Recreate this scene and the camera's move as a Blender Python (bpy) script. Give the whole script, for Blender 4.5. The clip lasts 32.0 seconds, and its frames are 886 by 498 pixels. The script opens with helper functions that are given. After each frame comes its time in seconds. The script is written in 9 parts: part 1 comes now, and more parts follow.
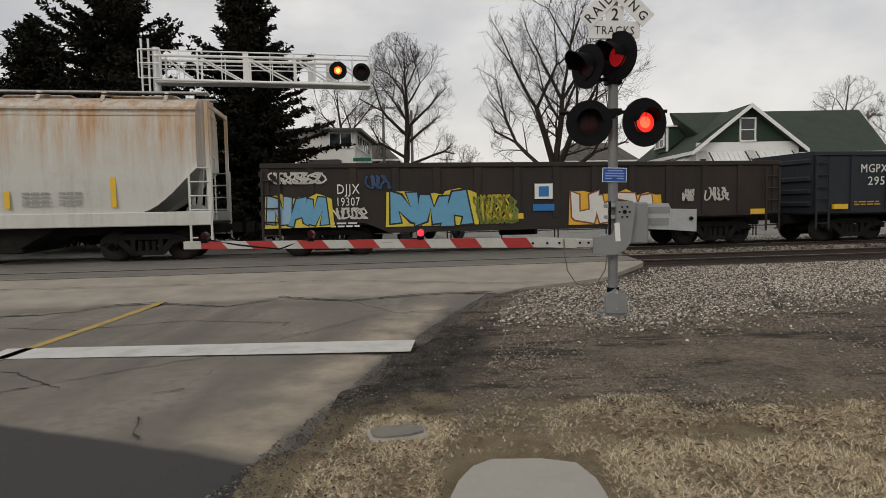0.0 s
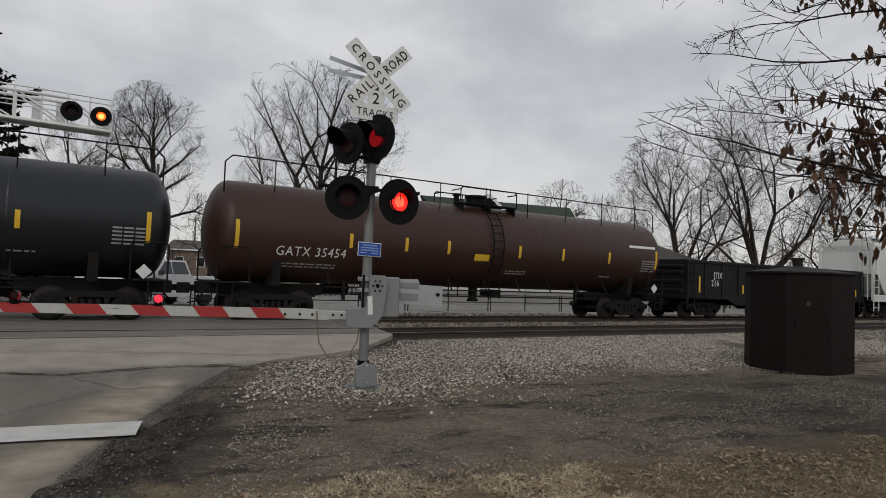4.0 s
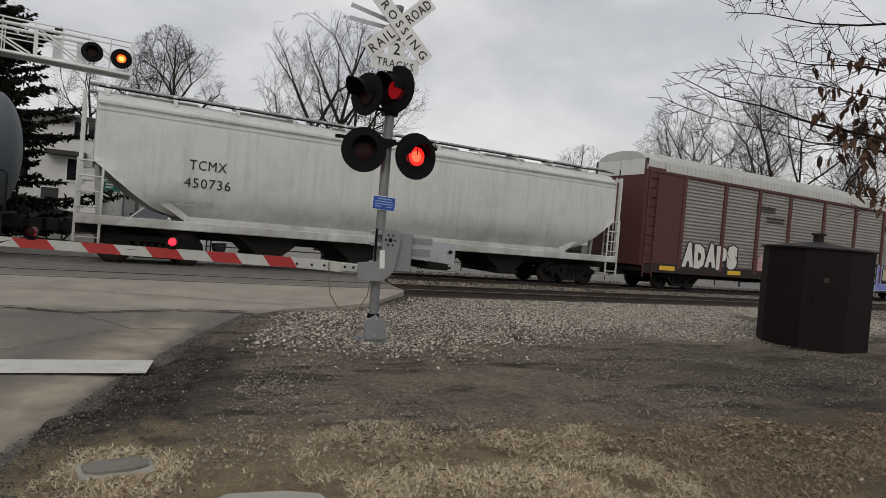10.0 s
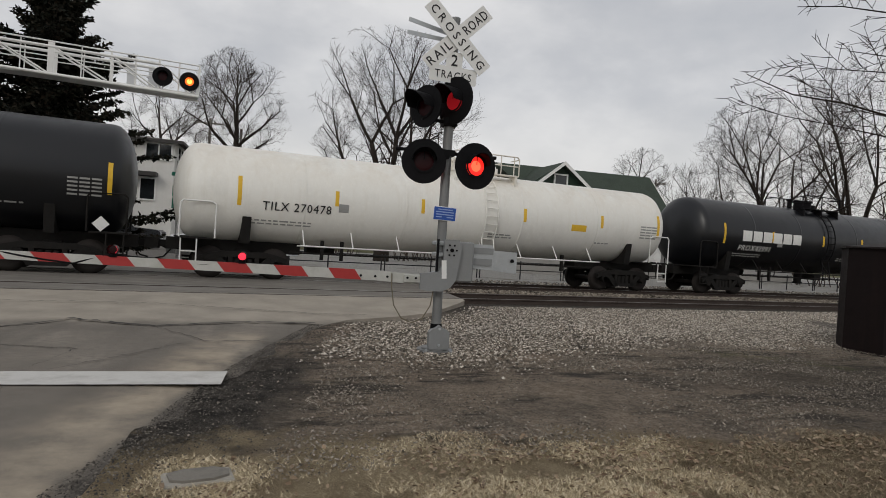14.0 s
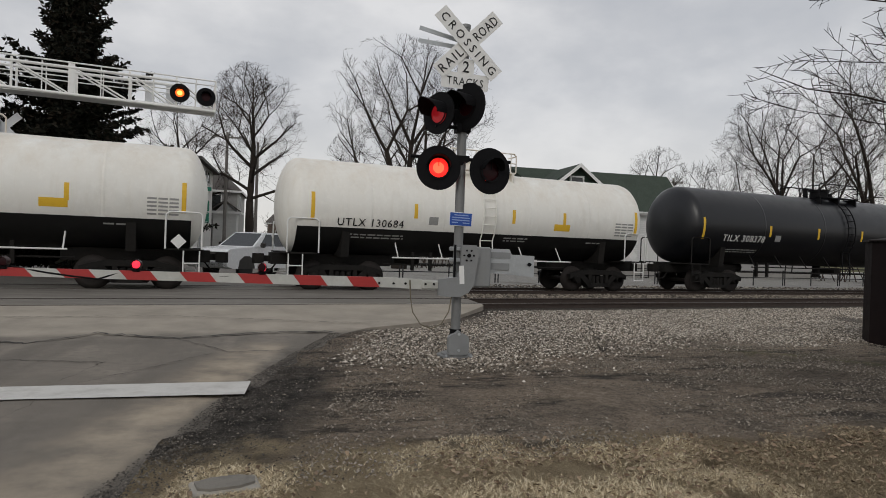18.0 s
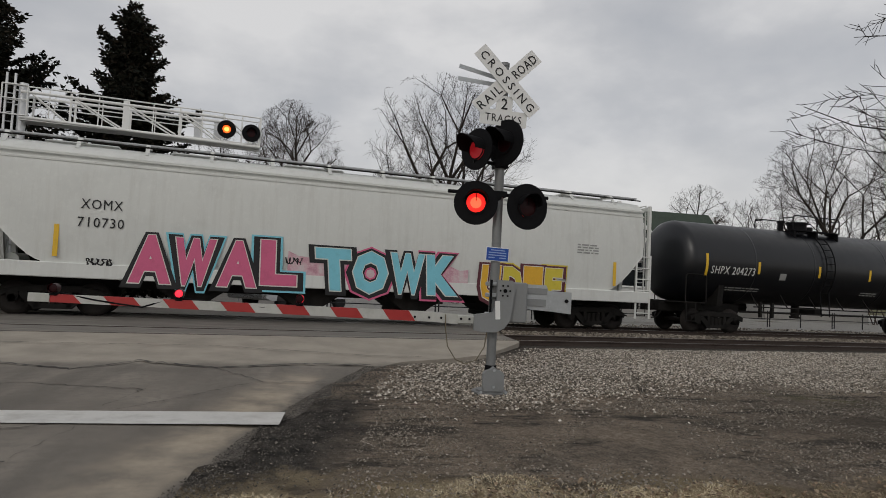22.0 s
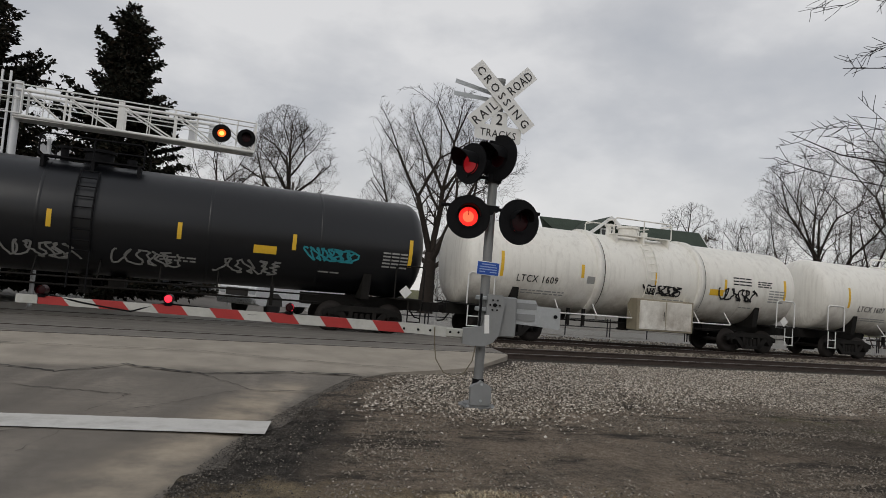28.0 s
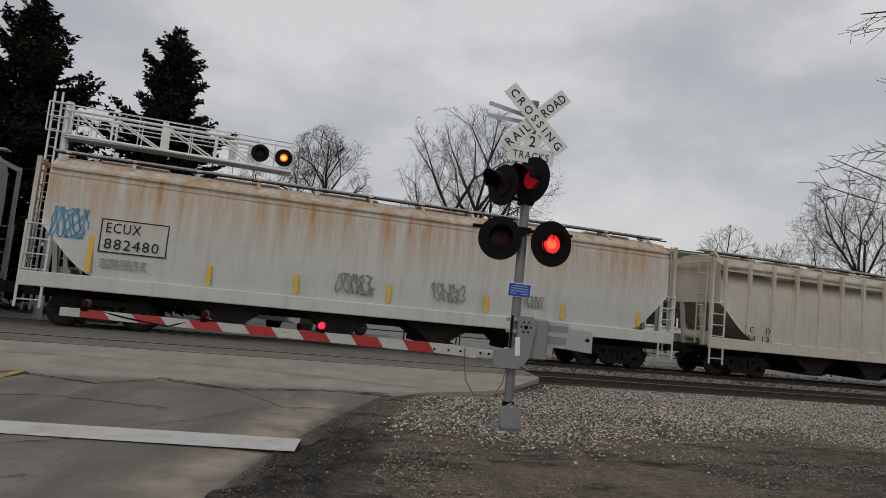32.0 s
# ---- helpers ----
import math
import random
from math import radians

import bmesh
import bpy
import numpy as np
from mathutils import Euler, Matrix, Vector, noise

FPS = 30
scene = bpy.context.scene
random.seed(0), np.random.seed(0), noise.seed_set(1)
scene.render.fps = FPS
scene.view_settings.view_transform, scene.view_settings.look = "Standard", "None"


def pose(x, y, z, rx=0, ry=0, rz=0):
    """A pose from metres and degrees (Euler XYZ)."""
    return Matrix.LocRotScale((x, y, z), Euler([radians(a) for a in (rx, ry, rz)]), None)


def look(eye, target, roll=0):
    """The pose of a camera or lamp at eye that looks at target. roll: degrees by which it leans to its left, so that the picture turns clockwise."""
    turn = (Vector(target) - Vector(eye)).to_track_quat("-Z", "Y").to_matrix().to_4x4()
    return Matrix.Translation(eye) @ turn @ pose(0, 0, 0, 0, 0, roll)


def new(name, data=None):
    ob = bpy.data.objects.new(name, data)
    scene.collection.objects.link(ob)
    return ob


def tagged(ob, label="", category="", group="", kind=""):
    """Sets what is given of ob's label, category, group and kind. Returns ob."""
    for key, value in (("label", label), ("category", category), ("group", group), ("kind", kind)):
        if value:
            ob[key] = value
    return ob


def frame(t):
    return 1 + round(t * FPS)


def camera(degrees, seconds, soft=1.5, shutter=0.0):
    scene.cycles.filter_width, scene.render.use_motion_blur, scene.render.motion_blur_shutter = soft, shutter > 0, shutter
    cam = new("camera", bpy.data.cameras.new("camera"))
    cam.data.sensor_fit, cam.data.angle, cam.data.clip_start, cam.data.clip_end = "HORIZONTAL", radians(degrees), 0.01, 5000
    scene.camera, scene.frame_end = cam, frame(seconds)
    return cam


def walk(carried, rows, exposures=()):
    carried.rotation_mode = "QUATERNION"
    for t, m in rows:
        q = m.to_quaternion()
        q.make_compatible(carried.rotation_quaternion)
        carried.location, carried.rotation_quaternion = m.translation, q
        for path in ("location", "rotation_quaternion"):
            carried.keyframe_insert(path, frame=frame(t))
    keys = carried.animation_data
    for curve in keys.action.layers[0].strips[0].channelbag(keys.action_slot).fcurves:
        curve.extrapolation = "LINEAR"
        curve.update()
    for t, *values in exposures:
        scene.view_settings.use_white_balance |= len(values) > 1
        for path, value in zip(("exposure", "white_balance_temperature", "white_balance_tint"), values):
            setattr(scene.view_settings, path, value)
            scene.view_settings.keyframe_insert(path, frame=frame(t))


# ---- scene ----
cam = camera(70.0, 32.0, soft=0.5)
PATH = [
    (0, (0.075, 0.023, 1.597), (-0.019, 9.999, 0.915), -0.97),
    (0.5, (0.077, 0.053, 1.601), (0.861, 10.010, 1.116), 1.01),
    (1, (0.048, -0.000, 1.616), (1.425, 9.904, 1.523), -2.02),
    (1.5, (0.052, 0.061, 1.624), (2.950, 9.615, 2.193), 3.64),
    (2, (0.090, 0.002, 1.614), (3.849, 9.242, 2.331), 3.30),
    (2.5, (0.025, 0.036, 1.602), (3.573, 9.370, 2.138), 0.15),
    (3, (-0.034, 0.083, 1.622), (2.516, 9.751, 1.826), 0.28),
    (3.5, (0.031, 0.094, 1.623), (3.378, 9.515, 1.793), 2.52),
    (4, (0.074, 0.106, 1.615), (3.722, 9.406, 2.074), 2.11),
    (4.5, (0.096, 0.083, 1.617), (3.796, 9.364, 2.032), 3.53),
    (6.5, (0.113, 0.125, 1.566), (3.689, 9.455, 1.962), 3.94),
    (7, (0.112, 0.138, 1.567), (3.628, 9.494, 1.883), 3.61),
    (7.5, (0.091, 0.122, 1.575), (2.954, 9.691, 2.070), 3.11),
    (8, (0.088, 0.150, 1.575), (2.848, 9.762, 1.499), 3.33),
    (8.5, (0.065, 0.176, 1.577), (2.541, 9.864, 1.622), 4.21),
    (9, (0.083, 0.154, 1.584), (3.397, 9.588, 1.736), 5.82),
    (9.5, (0.102, 0.185, 1.560), (3.814, 9.470, 1.576), 5.52),
    (10, (0.121, 0.157, 1.561), (3.581, 9.538, 1.391), 4.85),
    (10.5, (0.104, 0.181, 1.561), (3.544, 9.571, 1.477), 4.28),
    (11, (0.123, 0.129, 1.551), (3.265, 9.622, 1.599), 3.94),
    (11.5, (0.062, 0.138, 1.563), (2.454, 9.848, 1.495), 3.01),
    (12, (0.044, 0.151, 1.583), (2.275, 9.897, 1.405), 3.59),
    (12.5, (0.055, 0.140, 1.582), (2.456, 9.847, 1.532), 4.22),
    (13, (0.076, 0.128, 1.578), (2.576, 9.811, 1.573), 5.24),
    (13.5, (0.060, 0.164, 1.583), (2.653, 9.822, 1.497), 3.68),
    (14, (0.055, 0.175, 1.574), (2.655, 9.831, 1.471), 3.62),
    (14.5, (0.053, 0.164, 1.582), (2.656, 9.820, 1.528), 4.24),
    (16.5, (0.047, 0.230, 1.579), (2.422, 9.944, 1.539), 4.18),
    (17, (0.041, 0.216, 1.587), (1.933, 10.031, 1.323), 3.77),
    (17.5, (0.049, 0.190, 1.575), (2.048, 9.987, 1.427), 2.95),
    (18, (0.056, 0.131, 1.570), (2.379, 9.858, 1.549), 1.94),
    (18.5, (0.062, 0.165, 1.571), (2.425, 9.875, 1.922), 1.94),
    (19, (0.066, 0.162, 1.580), (2.406, 9.853, 2.360), 2.64),
    (19.5, (0.077, 0.161, 1.567), (2.351, 9.882, 2.144), 2.93),
    (20, (0.062, 0.164, 1.564), (2.365, 9.882, 2.062), 3.05),
    (20.5, (0.064, 0.171, 1.558), (2.230, 9.926, 1.946), 3.18),
    (21, (0.076, 0.165, 1.563), (2.285, 9.908, 1.984), 3.25),
    (21.5, (0.074, 0.162, 1.561), (2.148, 9.929, 2.108), 3.04),
    (22, (0.057, 0.125, 1.552), (1.790, 9.960, 2.071), 2.93),
    (22.5, (0.046, 0.147, 1.549), (0.335, 10.138, 1.861), 1.34),
    (23, (0.034, 0.174, 1.570), (0.218, 10.165, 1.951), 2.09),
    (23.5, (0.052, 0.169, 1.560), (1.244, 10.072, 2.263), 4.04),
    (24, (0.038, 0.150, 1.562), (1.853, 9.941, 2.472), 4.54),
    (24.5, (0.044, 0.136, 1.553), (2.497, 9.767, 2.661), 5.61),
    (26.5, (0.030, 0.044, 1.614), (2.310, 9.725, 2.654), 4.98),
    (27, (0.039, 0.057, 1.617), (2.241, 9.773, 2.481), 4.45),
    (27.5, (0.058, 0.080, 1.619), (2.309, 9.792, 2.407), 4.30),
    (28, (0.050, 0.083, 1.603), (1.902, 9.887, 2.273), 4.60),
    (28.5, (0.058, 0.061, 1.611), (1.809, 9.881, 2.315), 4.51),
    (29, (0.051, 0.063, 1.610), (1.420, 9.939, 2.391), 4.93),
    (29.5, (0.056, 0.046, 1.614), (1.371, 9.923, 2.460), 5.50),
    (30, (0.049, 0.043, 1.621), (1.528, 9.904, 2.386), 5.19),
    (30.5, (0.076, 0.038, 1.625), (1.385, 9.912, 2.521), 4.99),
    (31, (0.075, 0.049, 1.621), (1.335, 9.920, 2.609), 5.52),
    (31.5, (0.073, 0.049, 1.621), (1.492, 9.901, 2.590), 5.10),
    (32, (0.066, 0.056, 1.616), (1.374, 9.926, 2.550), 5.64),
]
# the camera's own exposure and white balance drift a little
EXPOSURES = [(0.0, 0.12, 6850, 10), (1.0, 0.02, 6700, 10), (1.6, -0.05, 6600, 10), (2.1, -0.12, 6500, 10), (3.0, 0.00, 6550, 10), (4.0, -0.10, 6500, 10), (7.0, -0.12, 6500, 10), (8.0, 0.05, 6600, 10), (9.0, 0.08, 6600, 10), (10.0, 0.04, 6600, 10), (12.0, 0.18, 6650, 10), (13.0, 0.12, 6650, 10), (14.0, 0.00, 6600, 10), (17.0, -0.06, 6600, 10), (18.0, 0.00, 6550, 10), (19.0, -0.15, 6450, 10), (20.0, -0.08, 6550, 10), (21.0, 0.03, 6550, 10), (22.0, -0.12, 6600, 10), (22.6, 0.05, 6600, 10), (23.0, 0.05, 6550, 10), (24.0, -0.12, 6500, 10), (27.0, -0.15, 6500, 10), (28.0, -0.05, 6550, 10), (29.0, -0.15, 6550, 10), (32.0, -0.20, 6500, 10)]
walk(cam, [(t, look(eye, target, roll)) for t, eye, target, roll in PATH], EXPOSURES)

# ---- light: overcast winter afternoon ----
world = bpy.data.worlds.new("world")
scene.world = world
world.use_nodes = True


def build_world():
    nt = world.node_tree
    n, l = nt.nodes, nt.links
    n.clear()
    out, bg = n.new("ShaderNodeOutputWorld"), n.new("ShaderNodeBackground")
    sky = n.new("ShaderNodeTexSky")
    sky.sky_type = "NISHITA"
    sky.sun_disc = False
    sky.sun_elevation, sky.sun_rotation = radians(28), radians(215)
    # cloud deck over the sky: soft grey layers, brighter towards the horizon
    co, mp = n.new("ShaderNodeTexCoord"), n.new("ShaderNodeMapping")
    mp.inputs["Scale"].default_value = (1.0, 1.0, 1.9)
    mp.inputs["Location"].default_value = (0.3, 1.1, 0.2)
    n1, n2 = n.new("ShaderNodeTexNoise"), n.new("ShaderNodeTexNoise")
    n1.inputs["Scale"].default_value, n1.inputs["Detail"].default_value = 2.2, 7
    n1.inputs["Roughness"].default_value = 0.52
    n2.inputs["Scale"].default_value, n2.inputs["Detail"].default_value = 5.5, 6
    l.new(co.outputs["Generated"], mp.inputs["Vector"])
    l.new(mp.outputs["Vector"], n1.inputs["Vector"])
    l.new(mp.outputs["Vector"], n2.inputs["Vector"])
    add = n.new("ShaderNodeMath")
    add.operation = "MULTIPLY_ADD"
    add.inputs[1].default_value = 0.42
    l.new(n2.outputs["Fac"], add.inputs[0])
    l.new(n1.outputs["Fac"], add.inputs[2])
    ramp = n.new("ShaderNodeValToRGB")
    e = ramp.color_ramp.elements
    e[0].position, e[0].color = 0.56, (0.57, 0.592, 0.635, 1)
    e[1].position, e[1].color = 0.88, (0.91, 0.91, 0.92, 1)
    m = e.new(0.71)
    m.color = (0.68, 0.692, 0.722, 1)
    east, tilt = n.new("ShaderNodeSeparateXYZ"), n.new("ShaderNodeMath")
    l.new(co.outputs["Generated"], east.inputs["Vector"])
    tilt.operation = "MULTIPLY_ADD"
    tilt.inputs[1].default_value = 0.11
    l.new(east.outputs["X"], tilt.inputs[0])
    l.new(add.outputs[0], tilt.inputs[2])
    l.new(tilt.outputs[0], ramp.inputs["Fac"])
    # glow of the lighter sky along the horizon
    sep = n.new("ShaderNodeSeparateXYZ")
    l.new(co.outputs["Generated"], sep.inputs["Vector"])
    hr = n.new("ShaderNodeMapRange")
    hr.inputs["From Min"].default_value, hr.inputs["From Max"].default_value = 0.0, 0.24
    hr.inputs["To Min"].default_value, hr.inputs["To Max"].default_value = 0.75, 0.0
    l.new(sep.outputs["Z"], hr.inputs["Value"])
    mix = n.new("ShaderNodeMix")
    mix.data_type = "RGBA"
    l.new(hr.outputs["Result"], mix.inputs["Factor"])
    l.new(ramp.outputs["Color"], mix.inputs["A"])
    mix.inputs["B"].default_value = (0.98, 0.95, 0.91, 1)
    # a little of the blue sky behind the clouds
    mul = n.new("ShaderNodeMix")
    mul.data_type, mul.blend_type = "RGBA", "ADD"
    mul.inputs["Factor"].default_value = 0.01
    l.new(mix.outputs["Result"], mul.inputs["A"])
    l.new(sky.outputs["Color"], mul.inputs["B"])
    l.new(mul.outputs["Result"], bg.inputs["Color"])
    bg.inputs["Strength"].default_value = SKY
    l.new(bg.outputs["Background"], out.inputs["Surface"])


SKY = 0.77
build_world()
sun = new("sun", bpy.data.lights.new("sun", "SUN"))
sun.data.energy, sun.data.angle, sun.data.color = 0.7, radians(25), (1.0, 0.96, 0.9)
sun.matrix_world = look((0, 0, 60), (25, 40, 30))


# ---- building helpers ----
TA = 9.5
TRACK = pose(0, 0, 0, 0, 0, TA)
RAIL_Z = 0.20
FAR_N, NEAR_N = 19.65, 15.15
SPEED = 15.85


def on_track(s, n, z=0.0):
    return TRACK @ Vector((s, n, z))


class Geo:
    """Gathers simple solids into one mesh."""

    def __init__(self):
        self.v, self.f, self.s = [], [], []

    def add(self, verts, faces, smooth=False):
        k = len(self.v)
        self.v += [tuple(p) for p in verts]
        self.f += [tuple(i + k for i in q) for q in faces]
        self.s += [smooth] * len(faces)
        return self

    def box(self, x0, x1, y0, y1, z0, z1, m=None):
        p = [Vector(c) for c in ((x0, y0, z0), (x1, y0, z0), (x1, y1, z0), (x0, y1, z0), (x0, y0, z1), (x1, y0, z1), (x1, y1, z1), (x0, y1, z1))]
        if m is not None:
            p = [m @ c for c in p]
        return self.add(p, [(3, 2, 1, 0), (4, 5, 6, 7), (0, 1, 5, 4), (1, 2, 6, 5), (2, 3, 7, 6), (3, 0, 4, 7)])

    def bevel_box(self, x0, x1, y0, y1, z0, z1, b=0.02, m=None):
        pts = []
        for z, i in ((z0, b), (z0 + b, 0), (z1 - b, 0), (z1, b)):
            xa, xb, ya, yb = x0 + i, x1 - i, y0 + i, y1 - i
            pts += [(xa + b, ya, z), (xb - b, ya, z), (xb, ya + b, z), (xb, yb - b, z), (xb - b, yb, z), (xa + b, yb, z), (xa, yb - b, z), (xa, ya + b, z)]
        fs = [tuple(range(7, -1, -1)), tuple(range(24, 32))]
        for k in range(3):
            fs += [(8 * k + i, 8 * k + (i + 1) % 8, 8 * k + 8 + (i + 1) % 8, 8 * k + 8 + i) for i in range(8)]
        pts = [Vector(p) for p in pts]
        return self.add([m @ p for p in pts] if m is not None else pts, fs)

    def tube(self, a, b, r, n=8, r2=None, caps=True):
        a, b = Vector(a), Vector(b)
        r2 = r if r2 is None else r2
        q = (b - a).to_track_quat("Z", "Y")
        ring = [Vector((math.cos(2 * math.pi * i / n), math.sin(2 * math.pi * i / n), 0)) for i in range(n)]
        self.add([a + q @ (c * r) for c in ring] + [b + q @ (c * r2) for c in ring], [(i, (i + 1) % n, n + (i + 1) % n, n + i) for i in range(n)], True)
        if caps:
            self.add([a + q @ (c * r) for c in ring], [tuple(range(n - 1, -1, -1))])
            self.add([b + q @ (c * r2) for c in ring], [tuple(range(n))])
        return self

    def path(self, pts, r, n=6):
        for a, b in zip(pts[:-1], pts[1:]):
            self.tube(a, b, r, n)
        return self

    def lathe(self, prof, n=24, m=None, caps=True):
        """prof: (position along x, radius)."""
        vs = []
        for x, r in prof:
            vs += [Vector((x, r * math.cos(2 * math.pi * i / n), r * math.sin(2 * math.pi * i / n))) for i in range(n)]
        fs = []
        for k in range(len(prof) - 1):
            fs += [(k * n + i, k * n + (i + 1) % n, (k + 1) * n + (i + 1) % n, (k + 1) * n + i) for i in range(n)]
        if m is not None:
            vs = [m @ v for v in vs]
        self.add(vs, [tuple(reversed(q)) for q in fs], True)
        if caps:
            k = len(self.v) - len(vs)
            self.f += [tuple(k + i for i in range(n)), tuple(k + len(vs) - n + i for i in reversed(range(n)))]
            self.s += [False, False]
        return self

    def prism(self, poly, lo, hi, axis="y", m=None):
        """poly in the plane across the axis: (x, z) for y, (y, z) for x, (x, y) for z."""
        n = len(poly)
        mk = {"y": lambda p, h: (p[0], h, p[1]), "x": lambda p, h: (h, p[0], p[1]), "z": lambda p, h: (p[0], p[1], h)}[axis]
        vs = [Vector(mk(p, lo)) for p in poly] + [Vector(mk(p, hi)) for p in poly]
        if m is not None:
            vs = [m @ v for v in vs]
        return self.add(vs, [tuple(range(n)), tuple(reversed(range(n, 2 * n)))] + [(i, n + i, n + (i + 1) % n, (i + 1) % n) for i in range(n)])

    def mesh(self, name, mat):
        me = bpy.data.meshes.new(name)
        me.from_pydata(self.v, [], self.f)
        me.polygons.foreach_set("use_smooth", self.s)
        me.materials.append(mat)
        bm = bmesh.new()
        bm.from_mesh(me)
        bmesh.ops.recalc_face_normals(bm, faces=bm.faces)
        bm.to_mesh(me)
        bm.free()
        return me


def part(name, geo, mat, parent=None, label="", m=None):
    ob = new(name, geo.mesh(name, mat))
    if parent is not None:
        ob.parent = parent
    if m is not None:
        ob.matrix_basis = m
    if label:
        tagged(ob, label)
    return ob


def share(name, ob, parent, m):
    """Another object on the same mesh."""
    o = new(name, ob.data)
    o.parent, o.matrix_basis = parent, m
    if "label" in ob:
        o["label"] = ob["label"]
    return o


def thing(name, label, category, group="", m=None, kind=""):
    ob = new(name)
    ob.empty_display_size = 0.2
    tagged(ob, label, category, group, kind)
    if m is not None:
        ob.matrix_basis = m
    return ob


def letters(name, text, height, mat, parent, m, label="", width=None, bold=0.0, depth=0.004, align="LEFT", shear=0.0, space=1.0):
    """A line of writing: lies in its own xy plane, baseline at y = 0; height is that of capitals."""
    cu = bpy.data.curves.new(name, "FONT")
    cu.body, cu.size, cu.extrude, cu.offset, cu.align_x, cu.resolution_u, cu.shear, cu.space_character = text, height / 0.7, depth, bold, align, 2, shear, space
    tmp = bpy.data.objects.new(name, cu)
    scene.collection.objects.link(tmp)
    me = bpy.data.meshes.new_from_object(tmp.evaluated_get(bpy.context.evaluated_depsgraph_get()))
    bpy.data.objects.remove(tmp)
    bpy.data.curves.remove(cu)
    if width:
        xs = [v.co.x for v in me.vertices]
        lo, hi = min(xs), max(xs)
        for v in me.vertices:
            v.co.x = (v.co.x - (lo if align == "LEFT" else (lo + hi) / 2)) * width / (hi - lo)
    me.materials.clear()
    me.materials.append(mat)
    ob = new(name, me)
    ob.parent, ob.matrix_basis = parent, m
    if label:
        tagged(ob, label)
    return ob


# ---- materials ----
def material(name, color, rough=0.6, metal=0.0, var=0.15, scale=4.0, bump=0.0, bump_scale=60.0, dirt=None, dirt_amt=0.0, dirt_scale=1.2, streak=0.0, emit=0.0, spec=0.5, coord="Object", color2=None, rand=0.0):
    """A surface with variation at two scales, optional dirt, rain streaks and fine relief."""
    mt = bpy.data.materials.new(name)
    mt.use_nodes = True
    n, l = mt.node_tree.nodes, mt.node_tree.links
    b = n["Principled BSDF"]
    b.inputs["Roughness"].default_value, b.inputs["Metallic"].default_value = rough, metal
    b.inputs["Specular IOR Level"].default_value = spec
    co = n.new("ShaderNodeTexCoord")
    col = n.new("ShaderNodeRGB")
    col.outputs[0].default_value = (*color, 1)
    cur = col.outputs[0]

    def noise_tex(sc, det=5, rgh=0.6, stretch=None):
        t = n.new("ShaderNodeTexNoise")
        t.inputs["Scale"].default_value, t.inputs["Detail"].default_value, t.inputs["Roughness"].default_value = sc, det, rgh
        if stretch:
            mp = n.new("ShaderNodeMapping")
            mp.inputs["Scale"].default_value = stretch
            l.new(co.outputs[coord], mp.inputs["Vector"])
            l.new(mp.outputs["Vector"], t.inputs["Vector"])
        else:
            l.new(co.outputs[coord], t.inputs["Vector"])
        return t.outputs["Fac"]

    def blend(fac, a, bcol, lo, hi, kind="MIX", top=1.0):
        mr = n.new("ShaderNodeMapRange")
        mr.inputs["From Min"].default_value, mr.inputs["From Max"].default_value, mr.inputs["To Max"].default_value = lo, hi, top
        l.new(fac, mr.inputs["Value"])
        mx = n.new("ShaderNodeMix")
        mx.data_type, mx.blend_type = "RGBA", kind
        l.new(mr.outputs["Result"], mx.inputs["Factor"])
        l.new(a, mx.inputs["A"])
        if isinstance(bcol, tuple):
            mx.inputs["B"].default_value = (*bcol, 1)
        else:
            l.new(bcol, mx.inputs["B"])
        return mx.outputs["Result"]

    if color2:
        cur = blend(noise_tex(scale, 6), cur, color2, 0.38, 0.62)
    if var:
        dark = tuple(c * (1 - var * 2) for c in color)
        light = tuple(min(1, c * (1 + var * 1.3)) for c in color)
        cur = blend(noise_tex(scale), cur, dark, 0.5, 0.8, top=0.75)
        cur = blend(noise_tex(scale * 9, 4), cur, light, 0.52, 0.8, top=0.6)
    if dirt_amt:
        cur = blend(noise_tex(dirt_scale, 7, 0.65), cur, dirt or (0.1, 0.08, 0.06), 0.62 - 0.35 * dirt_amt, 0.85 - 0.2 * dirt_amt, top=min(1, dirt_amt * 1.3))
    if streak:
        cur = blend(noise_tex(1.0, 5, 0.7, (5.0, 5.0, 0.35)), cur, dirt or (0.1, 0.08, 0.06), 0.5, 0.78, top=streak)
    if rand:
        oi = n.new("ShaderNodeObjectInfo")
        hs = n.new("ShaderNodeHueSaturation")
        mr = n.new("ShaderNodeMapRange")
        mr.inputs["To Min"].default_value, mr.inputs["To Max"].default_value = 1 - rand, 1 + rand
        l.new(oi.outputs["Random"], mr.inputs["Value"])
        l.new(mr.outputs["Result"], hs.inputs["Value"])
        l.new(cur, hs.inputs["Color"])
        cur = hs.outputs["Color"]
    l.new(cur, b.inputs["Base Color"])
    if var:
        mr = n.new("ShaderNodeMapRange")
        mr.inputs["To Min"].default_value, mr.inputs["To Max"].default_value = max(0.05, rough - 0.15), min(1, rough + 0.15)
        l.new(noise_tex(scale * 3, 4), mr.inputs["Value"])
        l.new(mr.outputs["Result"], b.inputs["Roughness"])
    if bump:
        bp = n.new("ShaderNodeBump")
        bp.inputs["Strength"].default_value, bp.inputs["Distance"].default_value = bump, 0.02
        l.new(noise_tex(bump_scale, 5, 0.7), bp.inputs["Height"])
        l.new(bp.outputs["Normal"], b.inputs["Normal"])
    if emit:
        b.inputs["Emission Color"].default_value = (*color, 1)
        b.inputs["Emission Strength"].default_value = emit
    return mt


